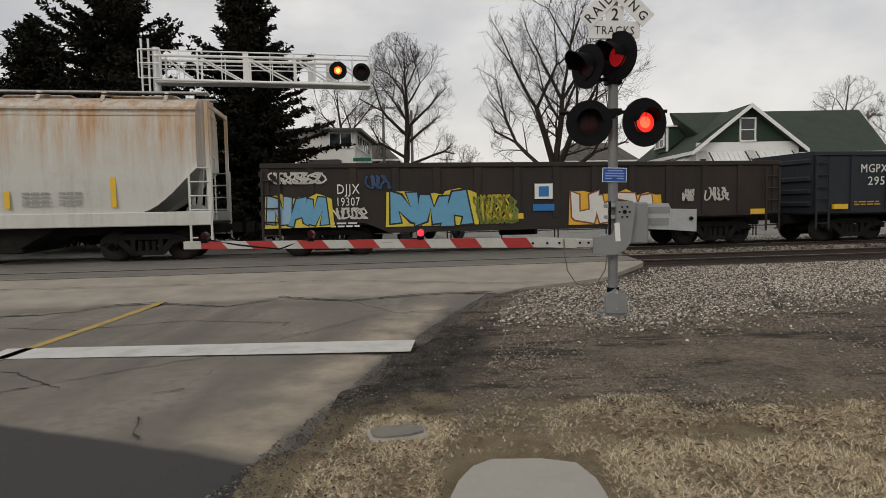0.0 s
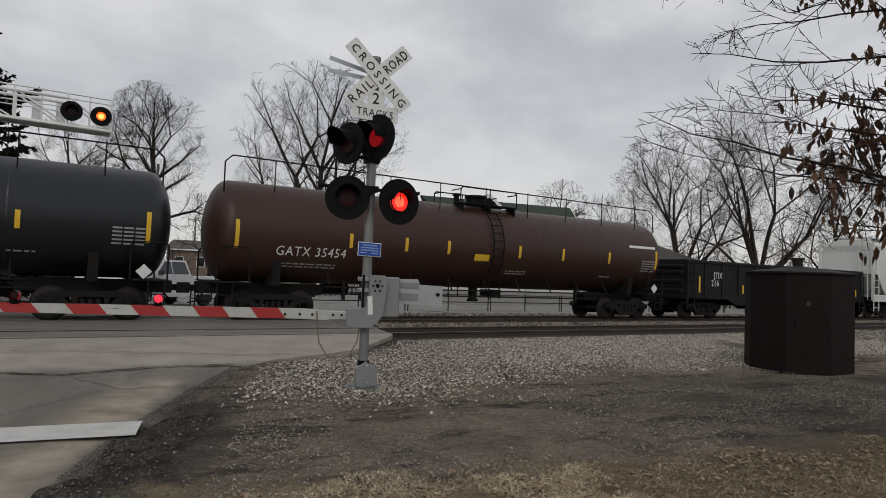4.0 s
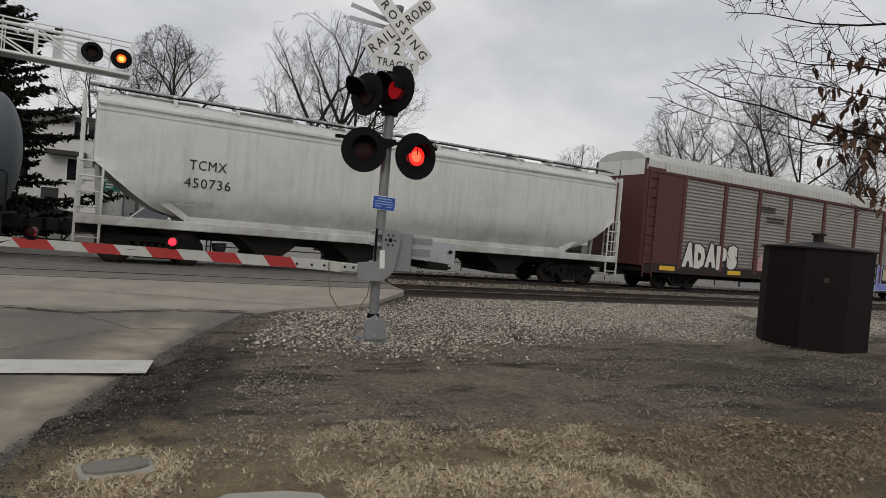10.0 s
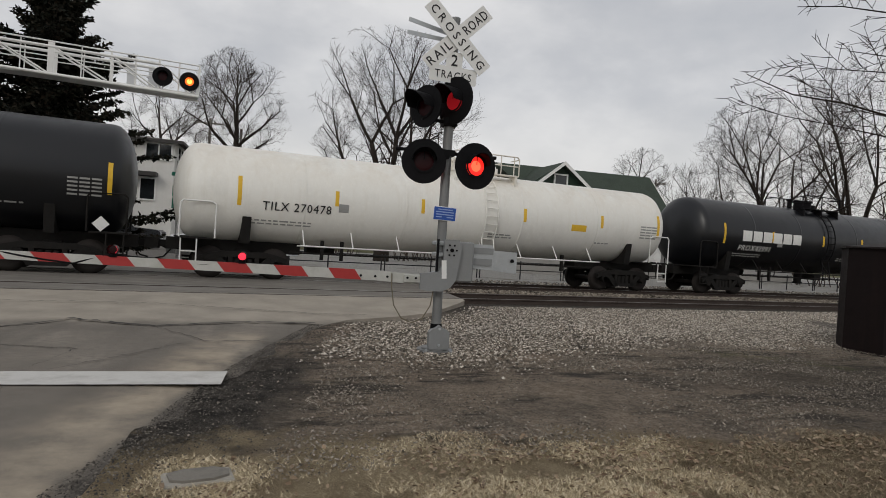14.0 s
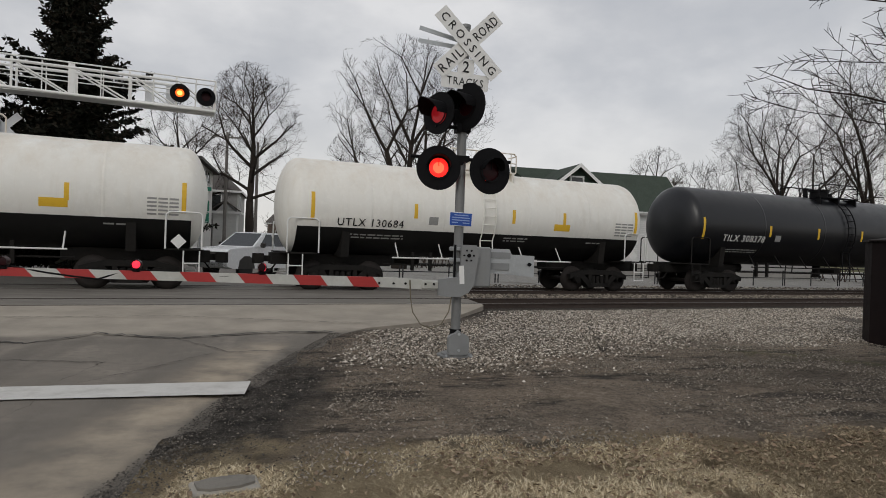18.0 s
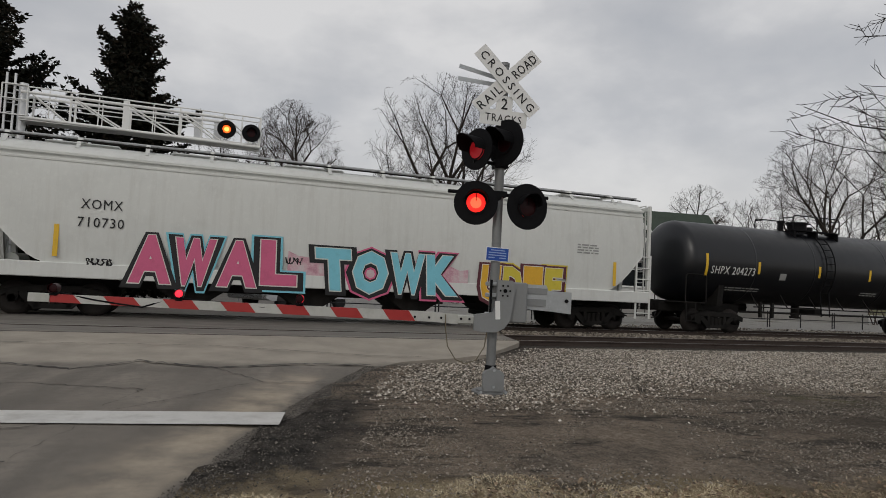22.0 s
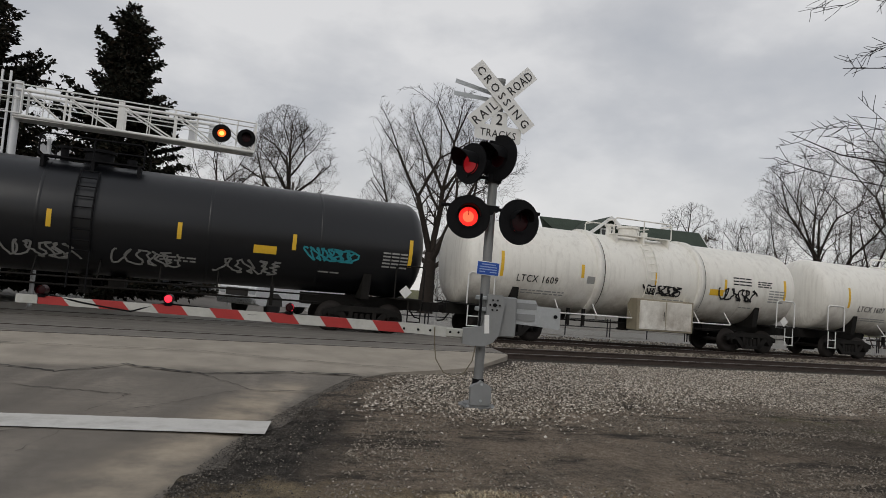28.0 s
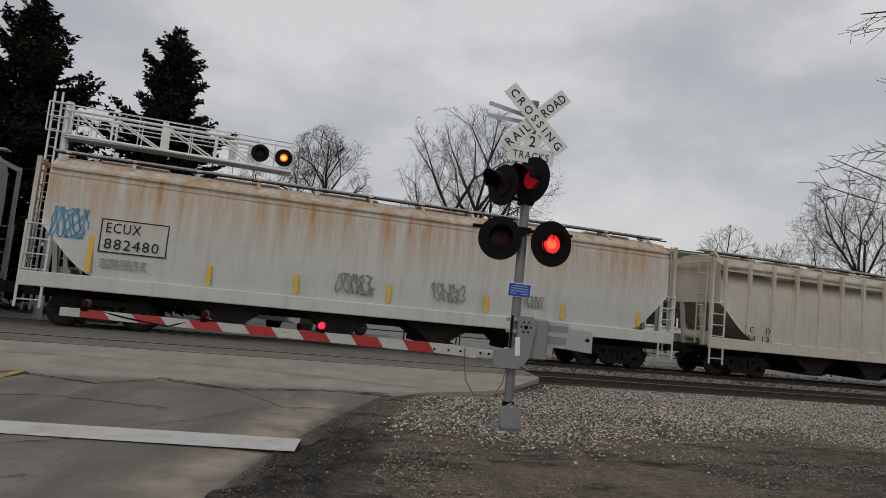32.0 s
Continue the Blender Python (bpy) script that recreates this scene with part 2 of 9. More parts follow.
M_STEEL = material("galvanised_steel", (0.42, 0.43, 0.44), 0.5, 0.5, 0.14, 6, dirt=(0.25, 0.24, 0.22), dirt_amt=0.3)
M_ALU = material("aluminium", (0.62, 0.63, 0.64), 0.45, 0.6, 0.08, 5)
M_BLACK = material("black_paint", (0.007, 0.007, 0.008), 0.7, 0, 0.2, 5, spec=0.12)
M_WHITE = material("white_paint", (0.72, 0.72, 0.70), 0.5, 0, 0.06, 5, dirt=(0.45, 0.42, 0.38), dirt_amt=0.25)
M_RED = material("red_reflective", (0.38, 0.026, 0.024), 0.5, 0, 0.1, 8)
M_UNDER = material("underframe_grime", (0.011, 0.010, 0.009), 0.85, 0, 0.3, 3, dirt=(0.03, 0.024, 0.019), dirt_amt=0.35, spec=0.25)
M_WHEEL = material("wheel_steel", (0.024, 0.020, 0.018), 0.7, 0.2, 0.25, 8, spec=0.3)
M_YELLOW = material("yellow_reflector", (0.75, 0.46, 0.03), 0.5, 0, 0.1, 8)
M_MARK = material("white_lettering", (0.75, 0.75, 0.72), 0.6, 0, 0.1, 10)
M_RAILTOP = material("rail_steel", (0.35, 0.33, 0.31), 0.35, 0.8, 0.15, 8)
M_RAIL = material("rusty_rail", (0.055, 0.040, 0.033), 0.85, 0.1, 0.25, 8)


# ---- ground ----
def lerp_table(pts, x):
    if x <= pts[0][0]:
        return pts[0][1]
    for (a, va), (b, vb) in zip(pts[:-1], pts[1:]):
        if x <= b:
            return va + (vb - va) * (x - a) / (b - a)
    return pts[-1][1]


def track_n(x, y):
    return -math.sin(radians(TA)) * x + math.cos(radians(TA)) * y


def ground_height(n):
    return lerp_table(((9.0, 0.0), (11.5, 0.0), (13.4, 0.07), (22.0, 0.07), (24.5, 0.0), (900, 0)), n)


def road_height(n):
    return lerp_table(((9.5, 0.008), (11.0, 0.02), (13.2, 0.15), (14.2, RAIL_Z - 0.006), (20.6, RAIL_Z - 0.006), (24.0, 0.02), (40, 0.012)), n)


ROAD_EDGE = ((-40, -1.3), (3.4, -1.08), (4.4, -0.86), (5.4, -0.62), (7.0, -0.32), (8.1, 0.0), (9.2, 0.30), (10.2, 0.62), (11.4, 1.0), (11.9, 1.55), (12.3, 2.4), (12.9, 3.3), (14.2, 4.2), (15.0, 4.7), (22.5, 5.0), (25.0, 3.0), (28.0, 0.5), (34.0, -0.6))


def mask_nodes(mt):
    """Shorthands for blending ground covers by place."""
    n, l = mt.node_tree.nodes, mt.node_tree.links
    co = n.new("ShaderNodeTexCoord")

    def tex(sc, det=6, rg=0.6, lo=0.0, hi=1.0, stretch=None):
        t = n.new("ShaderNodeTexNoise")
        t.inputs["Scale"].default_value, t.inputs["Detail"].default_value, t.inputs["Roughness"].default_value = sc, det, rg
        if stretch:
            mp = n.new("ShaderNodeMapping")
            mp.inputs["Scale"].default_value = stretch
            l.new(co.outputs["Object"], mp.inputs["Vector"])
            l.new(mp.outputs["Vector"], t.inputs["Vector"])
        else:
            l.new(co.outputs["Object"], t.inputs["Vector"])
        mr = n.new("ShaderNodeMapRange")
        mr.inputs["From Min"].default_value, mr.inputs["From Max"].default_value = lo, hi
        l.new(t.outputs["Fac"], mr.inputs["Value"])
        return mr.outputs["Result"]

    def dot(vec):
        d = n.new("ShaderNodeVectorMath")
        d.operation = "DOT_PRODUCT"
        d.inputs[1].default_value = vec
        l.new(co.outputs["Object"], d.inputs[0])
        return d.outputs["Value"]

    def math_(op, a, b):
        m = n.new("ShaderNodeMath")
        m.operation = op
        for k, v in ((0, a), (1, b)):
            if isinstance(v, (int, float)):
                m.inputs[k].default_value = v
            else:
                l.new(v, m.inputs[k])
        return m.outputs[0]

    def step(v, lo, hi):
        mr = n.new("ShaderNodeMapRange")
        mr.interpolation_type = "SMOOTHSTEP"
        mr.inputs["From Min"].default_value, mr.inputs["From Max"].default_value = lo, hi
        l.new(v, mr.inputs["Value"])
        return mr.outputs["Result"]

    def mix(fac, a, b):
        mx = n.new("ShaderNodeMix")
        mx.data_type = "RGBA"
        if isinstance(fac, (int, float)):
            mx.inputs["Factor"].default_value = fac
        else:
            l.new(fac, mx.inputs["Factor"])
        for k, v in (("A", a), ("B", b)):
            if isinstance(v, tuple):
                mx.inputs[k].default_value = (*v, 1)
            else:
                l.new(v, mx.inputs[k])
        return mx.outputs["Result"]

    return tex, dot, math_, step, mix


NVEC = (-math.sin(radians(TA)), math.cos(radians(TA)), 0)


def ground_material():
    mt = bpy.data.materials.new("ground_covers")
    mt.use_nodes = True
    n, l = mt.node_tree.nodes, mt.node_tree.links
    b = n["Principled BSDF"]
    b.inputs["Roughness"].default_value = 0.95
    b.inputs["Specular IOR Level"].default_value = 0.2
    tex, dot, math_, step, mix = mask_nodes(mt)
    wob = math_("MULTIPLY", math_("SUBTRACT", tex(0.8, 7, 0.65), 0.5), 3.0)
    y = math_("ADD", dot((0.02, 1, 0)), wob)
    nn = math_("ADD", dot(NVEC), math_("MULTIPLY", wob, 0.5))
    grit = math_("MULTIPLY", math_("ADD", tex(48, 4, 0.7, 0.43, 0.60), tex(14, 5, 0.7, 0.42, 0.62)), 0.5)
    fine = tex(130, 3, 0.7, 0.42, 0.60)
    patch_ = tex(1.3, 6, 0.6, 0.42, 0.62)
    # packed earth drive with darker oily tracks
    earth = mix(grit, (0.26, 0.203, 0.150), (0.58, 0.47, 0.365))
    earth = mix(patch_, earth, mix(grit, (0.14, 0.115, 0.09), (0.37, 0.31, 0.245)))
    tyre = step(tex(1.0, 8, 0.72, 0, 1, (0.45, 1.15, 1)), 0.50, 0.60)
    earth = mix(math_("MULTIPLY", tyre, 0.85), earth, mix(grit, (0.035, 0.031, 0.027), (0.10, 0.088, 0.076)))
    # dark broken edge of the old surfacing along the road
    side = math_("ADD", dot((1, -0.2, 0)), math_("MULTIPLY", wob, 0.16))
    apron = math_("MULTIPLY", step(side, -0.7, -1.25), step(y, 9.6, 7.6))
    earth = mix(apron, earth, mix(math_("MULTIPLY", fine, tex(4, 5, 0.6, 0.35, 0.65)), (0.035, 0.031, 0.027), (0.24, 0.212, 0.18)))
    # darker earth away from the road, with lens falloff put into its colour
    dark_falloff = math_("MULTIPLY", step(math_("ADD", dot((1, 0.1, 0)), wob), 4.5, 8.5), step(y, 9.6, 8.4))
    earth = mix(math_("MULTIPLY", dark_falloff, 0.75), earth, mix(grit, (0.055, 0.046, 0.036), (0.17, 0.143, 0.112)))
    # dead grass
    straw = mix(fine, (0.28, 0.215, 0.13), (0.64, 0.52, 0.34))
    straw = mix(tex(2.2, 6, 0.6, 0.45, 0.7), straw, mix(fine, (0.18, 0.135, 0.085), (0.42, 0.325, 0.20)))
    straw = mix(math_("MULTIPLY", step(math_("ADD", dot((1, 0, 0)), wob), 2.0, 5.0), 0.8), straw, mix(fine, (0.115, 0.084, 0.052), (0.30, 0.232, 0.145)))
    # stones
    stone = mix(tex(46, 3, 0.5, 0.44, 0.60), (0.06, 0.051, 0.042), (0.34, 0.30, 0.255))
    cur = mix(step(y, 5.35, 4.75), earth, straw)
    cur = mix(math_("MULTIPLY", step(nn, 7.9, 10.2), step(side, -0.75, -0.35)), cur, mix(tex(2.2, 5, 0.6, 0.45, 0.62), stone, mix(grit, (0.15, 0.13, 0.108), (0.34, 0.30, 0.26))))
    cur = mix(step(nn, 12.4, 13.2), cur, mix(grit, (0.05, 0.042, 0.035), (0.20, 0.175, 0.15)))
    moss = math_("MULTIPLY", step(dot((1, 0.6, 0)), 12.3, 12.9), step(dot((1, 0.6, 0)), 14.3, 13.5))
    moss = math_("MULTIPLY", moss, math_("MULTIPLY", step(y, 8.2, 8.7), step(y, 9.8, 9.2)))
    cur = mix(math_("MULTIPLY", moss, tex(2.0, 5, 0.6, 0.4, 0.7)), cur, (0.13, 0.135, 0.045))
    # the moss patch beside the drive and far side lot
    far = mix(tex(6, 6, 0.6, 0.35, 0.7), (0.46, 0.44, 0.41), (0.66, 0.645, 0.61))
    far = mix(tex(0.25, 4, 0.5, 0.58, 0.70), far, (0.26, 0.24, 0.18))
    cur = mix(step(nn, 23.2, 24.6), cur, far)
    lawn = mix(tex(0.5, 5, 0.6, 0.3, 0.7), (0.17, 0.15, 0.085), (0.10, 0.115, 0.05))
    cur = mix(step(nn, 60.0, 64.0), cur, lawn)
    l.new(cur, b.inputs["Base Color"])
    bp = n.new("ShaderNodeBump")
    bp.inputs["Strength"].default_value, bp.inputs["Distance"].default_value = 0.9, 0.035
    l.new(math_("ADD", math_("MULTIPLY", grit, 0.7), fine), bp.inputs["Height"])
    l.new(bp.outputs["Normal"], b.inputs["Normal"])
    return mt


def build_ground():
    xs = [-700, -200, -80, -50] + [-30 + 0.6 * i for i in range(120)] + [60, 100, 250, 800]
    ns = [-200, -40, -10, -4] + [-2 + 0.3 * i for i in range(95)] + [30, 40, 60, 120, 300, 1200]
    g = Geo()
    vs = []
    for n in ns:
        for s in xs:
            p = on_track(s, n, ground_height(n))
            if -5 < s < 40 and 0 < n < 13:
                p.z += 0.05 * (noise.noise(Vector((p.x * 0.45, p.y * 0.45, 3))) - 0.15) * (0.4 if p.x < 2 else 1)
            if n < 12 and p.x < lerp_table(ROAD_EDGE, p.y) + 0.9:
                p.z = min(p.z, 0.0) - 0.002
            if p.x < lerp_table(ROAD_EDGE, p.y) - 0.3 and n < 30:
                p.z = min(p.z, 0.0) - 0.03 if n < 12 else p.z - 0.02
            vs.append(p)
    w = len(xs)
    g.add(vs, [(j * w + i, j * w + i + 1, (j + 1) * w + i + 1, (j + 1) * w + i) for j in range(len(ns) - 1) for i in range(w - 1)], True)
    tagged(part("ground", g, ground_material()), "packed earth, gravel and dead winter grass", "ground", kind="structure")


def road_material():
    mt = bpy.data.materials.new("worn_asphalt")
    mt.use_nodes = True
    n, l = mt.node_tree.nodes, mt.node_tree.links
    b = n["Principled BSDF"]
    b.inputs["Roughness"].default_value = 0.85
    b.inputs["Specular IOR Level"].default_value = 0.3
    tex, dot, math_, step, mix = mask_nodes(mt)
    wob = math_("MULTIPLY", math_("SUBTRACT", tex(1.1, 6, 0.6), 0.5), 0.7)
    nn = math_("ADD", dot(NVEC), wob)
    base = mix(tex(0.7, 7, 0.62, 0.35, 0.68), (0.135, 0.117, 0.096), (0.25, 0.219, 0.181))
    base = mix(tex(9, 5, 0.6, 0.45, 0.75), base, (0.14, 0.124, 0.104))
    # oil-darkened wheel tracks along the lane
    lane = tex(1.0, 4, 0.5, 0.45, 0.62, (1.1, 0.10, 1))
    base = mix(math_("MULTIPLY", lane, 0.8), base, (0.095, 0.083, 0.069))
    base = mix(tex(140, 3, 0.6, 0.35, 0.75), base, mix(0.35, base, (0.34, 0.32, 0.29)))
    # paler crossing approach, dark rubber by the rails
    pale = mix(tex(1.5, 6, 0.6, 0.35, 0.7), (0.37, 0.33, 0.275), (0.27, 0.242, 0.202))
    base = mix(step(nn, 11.0, 11.5), base, pale)
    dark = mix(tex(2.2, 5, 0.6, 0.4, 0.65, (0.4, 2.5, 1)), (0.16, 0.147, 0.13), (0.22, 0.203, 0.18))
    base = mix(step(nn, 14.2, 14.7), base, dark)
    # fresh black surfacing towards the viewer
    fresh = math_("ADD", dot((0.35, 1, 0)), math_("MULTIPLY", wob, 0.25))
    base = mix(step(fresh, 3.52, 3.42), base, mix(tex(120, 3, 0.6, 0.4, 0.7), (0.042, 0.040, 0.040), (0.075, 0.071, 0.068)))
    # grit and sand along the edge
    side = math_("ADD", dot((1, -0.2, 0)), math_("MULTIPLY", wob, 0.5))
    sand = math_("MULTIPLY", math_("MULTIPLY", math_("MULTIPLY", step(side, -3.0, -2.3), step(side, -1.85, -2.1)), step(nn, 10.6, 9.4)), tex(1.6, 6, 0.65, 0.3, 0.65))
    base = mix(math_("MULTIPLY", sand, math_("MULTIPLY", step(fresh, 3.5, 3.7), 0.85)), base, (0.43, 0.362, 0.275))
    rim = math_("ADD", dot((1, -0.2, 0)), math_("MULTIPLY", math_("SUBTRACT", tex(2.6, 6, 0.7), 0.5), 0.9))
    base = mix(math_("MULTIPLY", step(rim, -1.98, -1.66), step(nn, 10.2, 8.6)), base, mix(tex(60, 4, 0.7, 0.4, 0.62), (0.035, 0.031, 0.027), (0.12, 0.105, 0.09)))
    l.new(base, b.inputs["Base Color"])
    bp = n.new("ShaderNodeBump")
    bp.inputs["Strength"].default_value, bp.inputs["Distance"].default_value = 0.5, 0.01
    l.new(tex(130, 4, 0.7), bp.inputs["Height"])
    l.new(bp.outputs["Normal"], b.inputs["Normal"])
    return mt


RAILS_N = (NEAR_N - 0.75, NEAR_N + 0.75, FAR_N - 0.75, FAR_N + 0.75)


def build_road():
    road = thing("road", "worn grey asphalt road over the level crossing", "road", kind="structure")
    mat = road_material()
    r = RAILS_N
    bands = [(-45, r[0] - 0.055), (r[0] + 0.13, r[1] - 0.13), (r[1] + 0.055, r[2] - 0.055), (r[2] + 0.13, r[3] - 0.13), (r[3] + 0.055, 110)]
    for lo, hi in bands:
        cuts = sorted({lo, hi, *[v for v in (-20, -5, 2, 3, 3.5, 4, 4.5, 5, 5.5, 6, 6.5, 7, 8, 9, 10, 10.6, 11, 11.4, 11.8, 12.2, 12.6, 13, 13.4, 13.8, 14.1, 22, 24, 26, 28, 31, 34, 60) if lo < v < hi]})
        g = Geo()
        vs, w = [], 15
        for n in cuts:
            # ends of this strip where it meets the left and right road edges
            ya = n / math.cos(radians(TA))
            xr = 0.0
            for _ in range(8):
                y = (n + math.sin(radians(TA)) * xr) / math.cos(radians(TA))
                xr = lerp_table(ROAD_EDGE, y)
            xl = -10.2 - 2.2 * lerp_table(((9, 0), (13, 1), (22, 1), (27, 0)), n)
            for k in range(w):
                x = xl + (xr - xl) * k / (w - 1)
                y = (n + math.sin(radians(TA)) * x) / math.cos(radians(TA))
                if k == w - 1 and n < 12:
                    x += 0.08 * noise.noise(Vector((n * 3, 1, 2)))
                sink = 0.024 if k == w - 1 and n < 11.2 else 0.0
                vs.append((x, y, road_height(n) + 0.02 * math.sin(math.pi * k / (w - 1)) * (1 if n < 11 else 0) - sink))
        for k in range(len(cuts) * w):
            x, y, z = vs[k]
            vs.append((x, y, z - 0.22))
        m = len(cuts) * w
        fs = [(j * w + i, j * w + i + 1, (j + 1) * w + i + 1, (j + 1) * w + i) for j in range(len(cuts) - 1) for i in range(w - 1)]
        fs += [(i, m + i, m + i + 1, i + 1) for i in range(w - 1)]
        t = (len(cuts) - 1) * w
        fs += [(t + i, t + i + 1, m + t + i + 1, m + t + i) for i in range(w - 1)]
        fs += [(j * w + w - 1, m + j * w + w - 1, m + (j + 1) * w + w - 1, (j + 1) * w + w - 1) for j in range(len(cuts) - 1)]
        g.add(vs, fs)
        part("crossing_panel" if lo > 10 and hi < 30 else "carriageway", g, mat, road)
    return road


ROAD = build_road()
build_ground()


def road_z(x, y):
    return road_height(track_n(x, y)) + 0.022


M_CRACK = material("crack", (0.03, 0.027, 0.024), 0.95, 0, 0.2, 10)
M_STOPBAR = material("worn_white_line", (0.56, 0.55, 0.52), 0.75, 0, 0.12, 2.5, dirt=(0.26, 0.24, 0.21), dirt_amt=0.4, dirt_scale=3)
M_YLINE = material("worn_yellow_line", (0.46, 0.30, 0.06), 0.8, 0, 0.2, 5, dirt=(0.19, 0.17, 0.14), dirt_amt=0.55, dirt_scale=6)


def crack(pts, width, seed):
    rnd = random.Random(seed)
    fine = []
    for (xa, ya), (xb, yb) in zip(pts[:-1], pts[1:]):
        k = max(2, int(math.hypot(xb - xa, yb - ya) / 0.09))
        for i in range(k):
            f = i / k
            fine.append((xa + (xb - xa) * f + rnd.uniform(-0.03, 0.03), ya + (yb - ya) * f + rnd.uniform(-0.04, 0.04)))
    fine.append(pts[-1])
    g = Geo()
    for (xa, ya), (xb, yb) in zip(fine[:-1], fine[1:]):
        w = width * rnd.uniform(0.4, 1.2) / 2
        za, zb = road_z(xa, ya) + 0.002, road_z(xb, yb) + 0.002
        g.add([(xa, ya - w, za), (xb, yb - w, zb), (xb, yb + w, zb), (xa, ya + w, za)], [(0, 1, 2, 3)])
    part("crack", g, M_CRACK, ROAD)


crack(((-9.9, 9.2), (-6.7, 9.45), (-6.2, 9.5), (-5.8, 9.8), (-5.5, 10.4), (-4.7, 10.55), (-3.5, 10.05), (-2.85, 11.0), (-1.6, 10.55), (-0.5, 11.15), (0.85, 11.35)), 0.09, 1)
crack(((-2.15, 8.6), (-2.3, 7.3), (-2.2, 6.6), (-2.3, 5.5), (-2.5, 5.35)), 0.025, 2)
crack(((-2.3, 4.73), (-2.08, 4.2)), 0.03, 3)
crack(((-1.6, 10.5), (-0.72, 9.3), (0.1, 9.5)), 0.03, 4)
crack(((-7.5, 8.2), (-6.0, 8.5), (-4.9, 8.3), (-3.6, 8.9), (-2.15, 8.6)), 0.02, 5)
crack(((-0.95, 9.2), (-1.5, 8.3), (-2.0, 7.5), (-2.6, 6.6), (-3.3, 6.0), (-4.0, 5.3)), 0.022, 6)
crack(((-6.2, 5.9), (-5.1, 6.3), (-4.2, 6.1), (-3.4, 5.5)), 0.02, 7)
crack(((-9.8, 11.6), (-6, 12.1), (-2, 12.6), (1.0, 12.2), (1.9, 12.35)), 0.03, 8)


def road_strip(name, corners, mat, label, cells=14):
    """A painted strip between two edges, laid on the road."""
    (ax, ay), (bx, by), (cx, cy), (dx, dy) = corners
    g = Geo()
    vs = []
    for k in range(cells + 1):
        f = k / cells
        for (px, py), (qx, qy) in (((ax, ay), (bx, by)), ((dx, dy), (cx, cy))):
            x, y = px + (qx - px) * f, py + (qy - py) * f
            j = 0.012 * noise.noise(Vector((x * 9, y * 9, 1)))
            vs.append((x + j, y + j, road_z(x, y) + 0.004))
    g.add(vs, [(2 * k, 2 * k + 2, 2 * k + 3, 2 * k + 1) for k in range(cells)])
    tagged(part(name, g, mat, ROAD), label)


road_strip("stop_line", ((-4.95, 6.68), (-0.36, 6.76), (-0.34, 7.36), (-5.05, 7.2)), M_STOPBAR, "worn white stop line across the lane", 40)
road_strip("centre_line", ((-4.86, -20.0), (-4.86, 10.6), (-4.72, 10.6), (-4.74, -20.0)), M_YLINE, "worn yellow centre line", 90)

# pavement slab where the footpath ends
M_SLAB = material("footpath_concrete", (0.36, 0.34, 0.30), 0.9, 0, 0.1, 2, bump=0.3, bump_scale=90, dirt=(0.22, 0.19, 0.15), dirt_amt=0.3)
slab = Geo()
poly = [(0.0, -8.0), (0.05, 3.3), (0.11, 3.56), (0.20, 3.76), (0.32, 3.86), (0.63, 3.86), (0.83, 3.79), (0.90, 3.56), (0.91, 3.3), (0.94, -8.0)]
slab.prism(poly, -0.08, 0.022, "z")
tagged(part("pavement", slab, M_SLAB), "end of a pale concrete footpath", "pavement", kind="structure")

# ---- railway ----
def rail_geo(n, s0, s1):
    prof = [(-0.07, 0.0), (0.07, 0.0), (0.07, 0.018), (0.012, 0.035), (0.012, 0.125), (0.036, 0.14), (0.036, 0.17), (-0.036, 0.17), (-0.036, 0.14), (-0.012, 0.125), (-0.012, 0.035), (-0.07, 0.018)]
    return Geo().prism([(n + y, RAIL_Z - 0.17 + z) for y, z in prof], s0, s1, "x", TRACK)


M_TIE = material("creosoted_timber", (0.040, 0.031, 0.025), 0.9, 0, 0.3, 4, bump=0.5, bump_scale=30, rand=0.35)


def build_tracks():
    for c in (NEAR_N, FAR_N):
        tr = thing("railway_track", "steel railway track on timber sleepers", "track", kind="structure")
        for d in (-0.75, 0.75):
            rail = part("rail", rail_geo(c + d, -560, 640), M_RAIL, tr)
            part("rail_head", Geo().prism([(c + d - 0.03, RAIL_Z - 0.002), (c + d + 0.03, RAIL_Z - 0.002), (c + d + 0.028, RAIL_Z + 0.001), (c + d - 0.028, RAIL_Z + 0.001)], -560, 640, "x", TRACK), M_RAILTOP, rail, "polished running surface")
        tie = Geo().bevel_box(-0.115, 0.115, -1.3, 1.3, -0.16, 0.0, 0.012).mesh("sleeper", M_TIE)
        rnd = random.Random(int(c * 10))
        for k in range(110):
            s = 4.6 + k * 0.52
            o = new("sleeper", tie)
            o.parent = tr
            o.matrix_basis = TRACK @ pose(s + rnd.uniform(-0.03, 0.03), c + rnd.uniform(-0.06, 0.06), RAIL_Z - 0.172, 0, 0, rnd.uniform(-1.2, 1.2))
        g = Geo()
        for k in range(120):
            g.box(-0.115, 0.115, -1.3, 1.3, -0.16, 0.0, TRACK @ pose(62 + k * 0.52, c, RAIL_Z - 0.172))
        for k in range(30):
            g.box(-0.115, 0.115, -1.3, 1.3, -0.16, 0.0, TRACK @ pose(-12.5 - k * 0.52, c, RAIL_Z - 0.172))
        tagged(part("far_sleepers", g, M_TIE, tr), kind="stuff")


build_tracks()


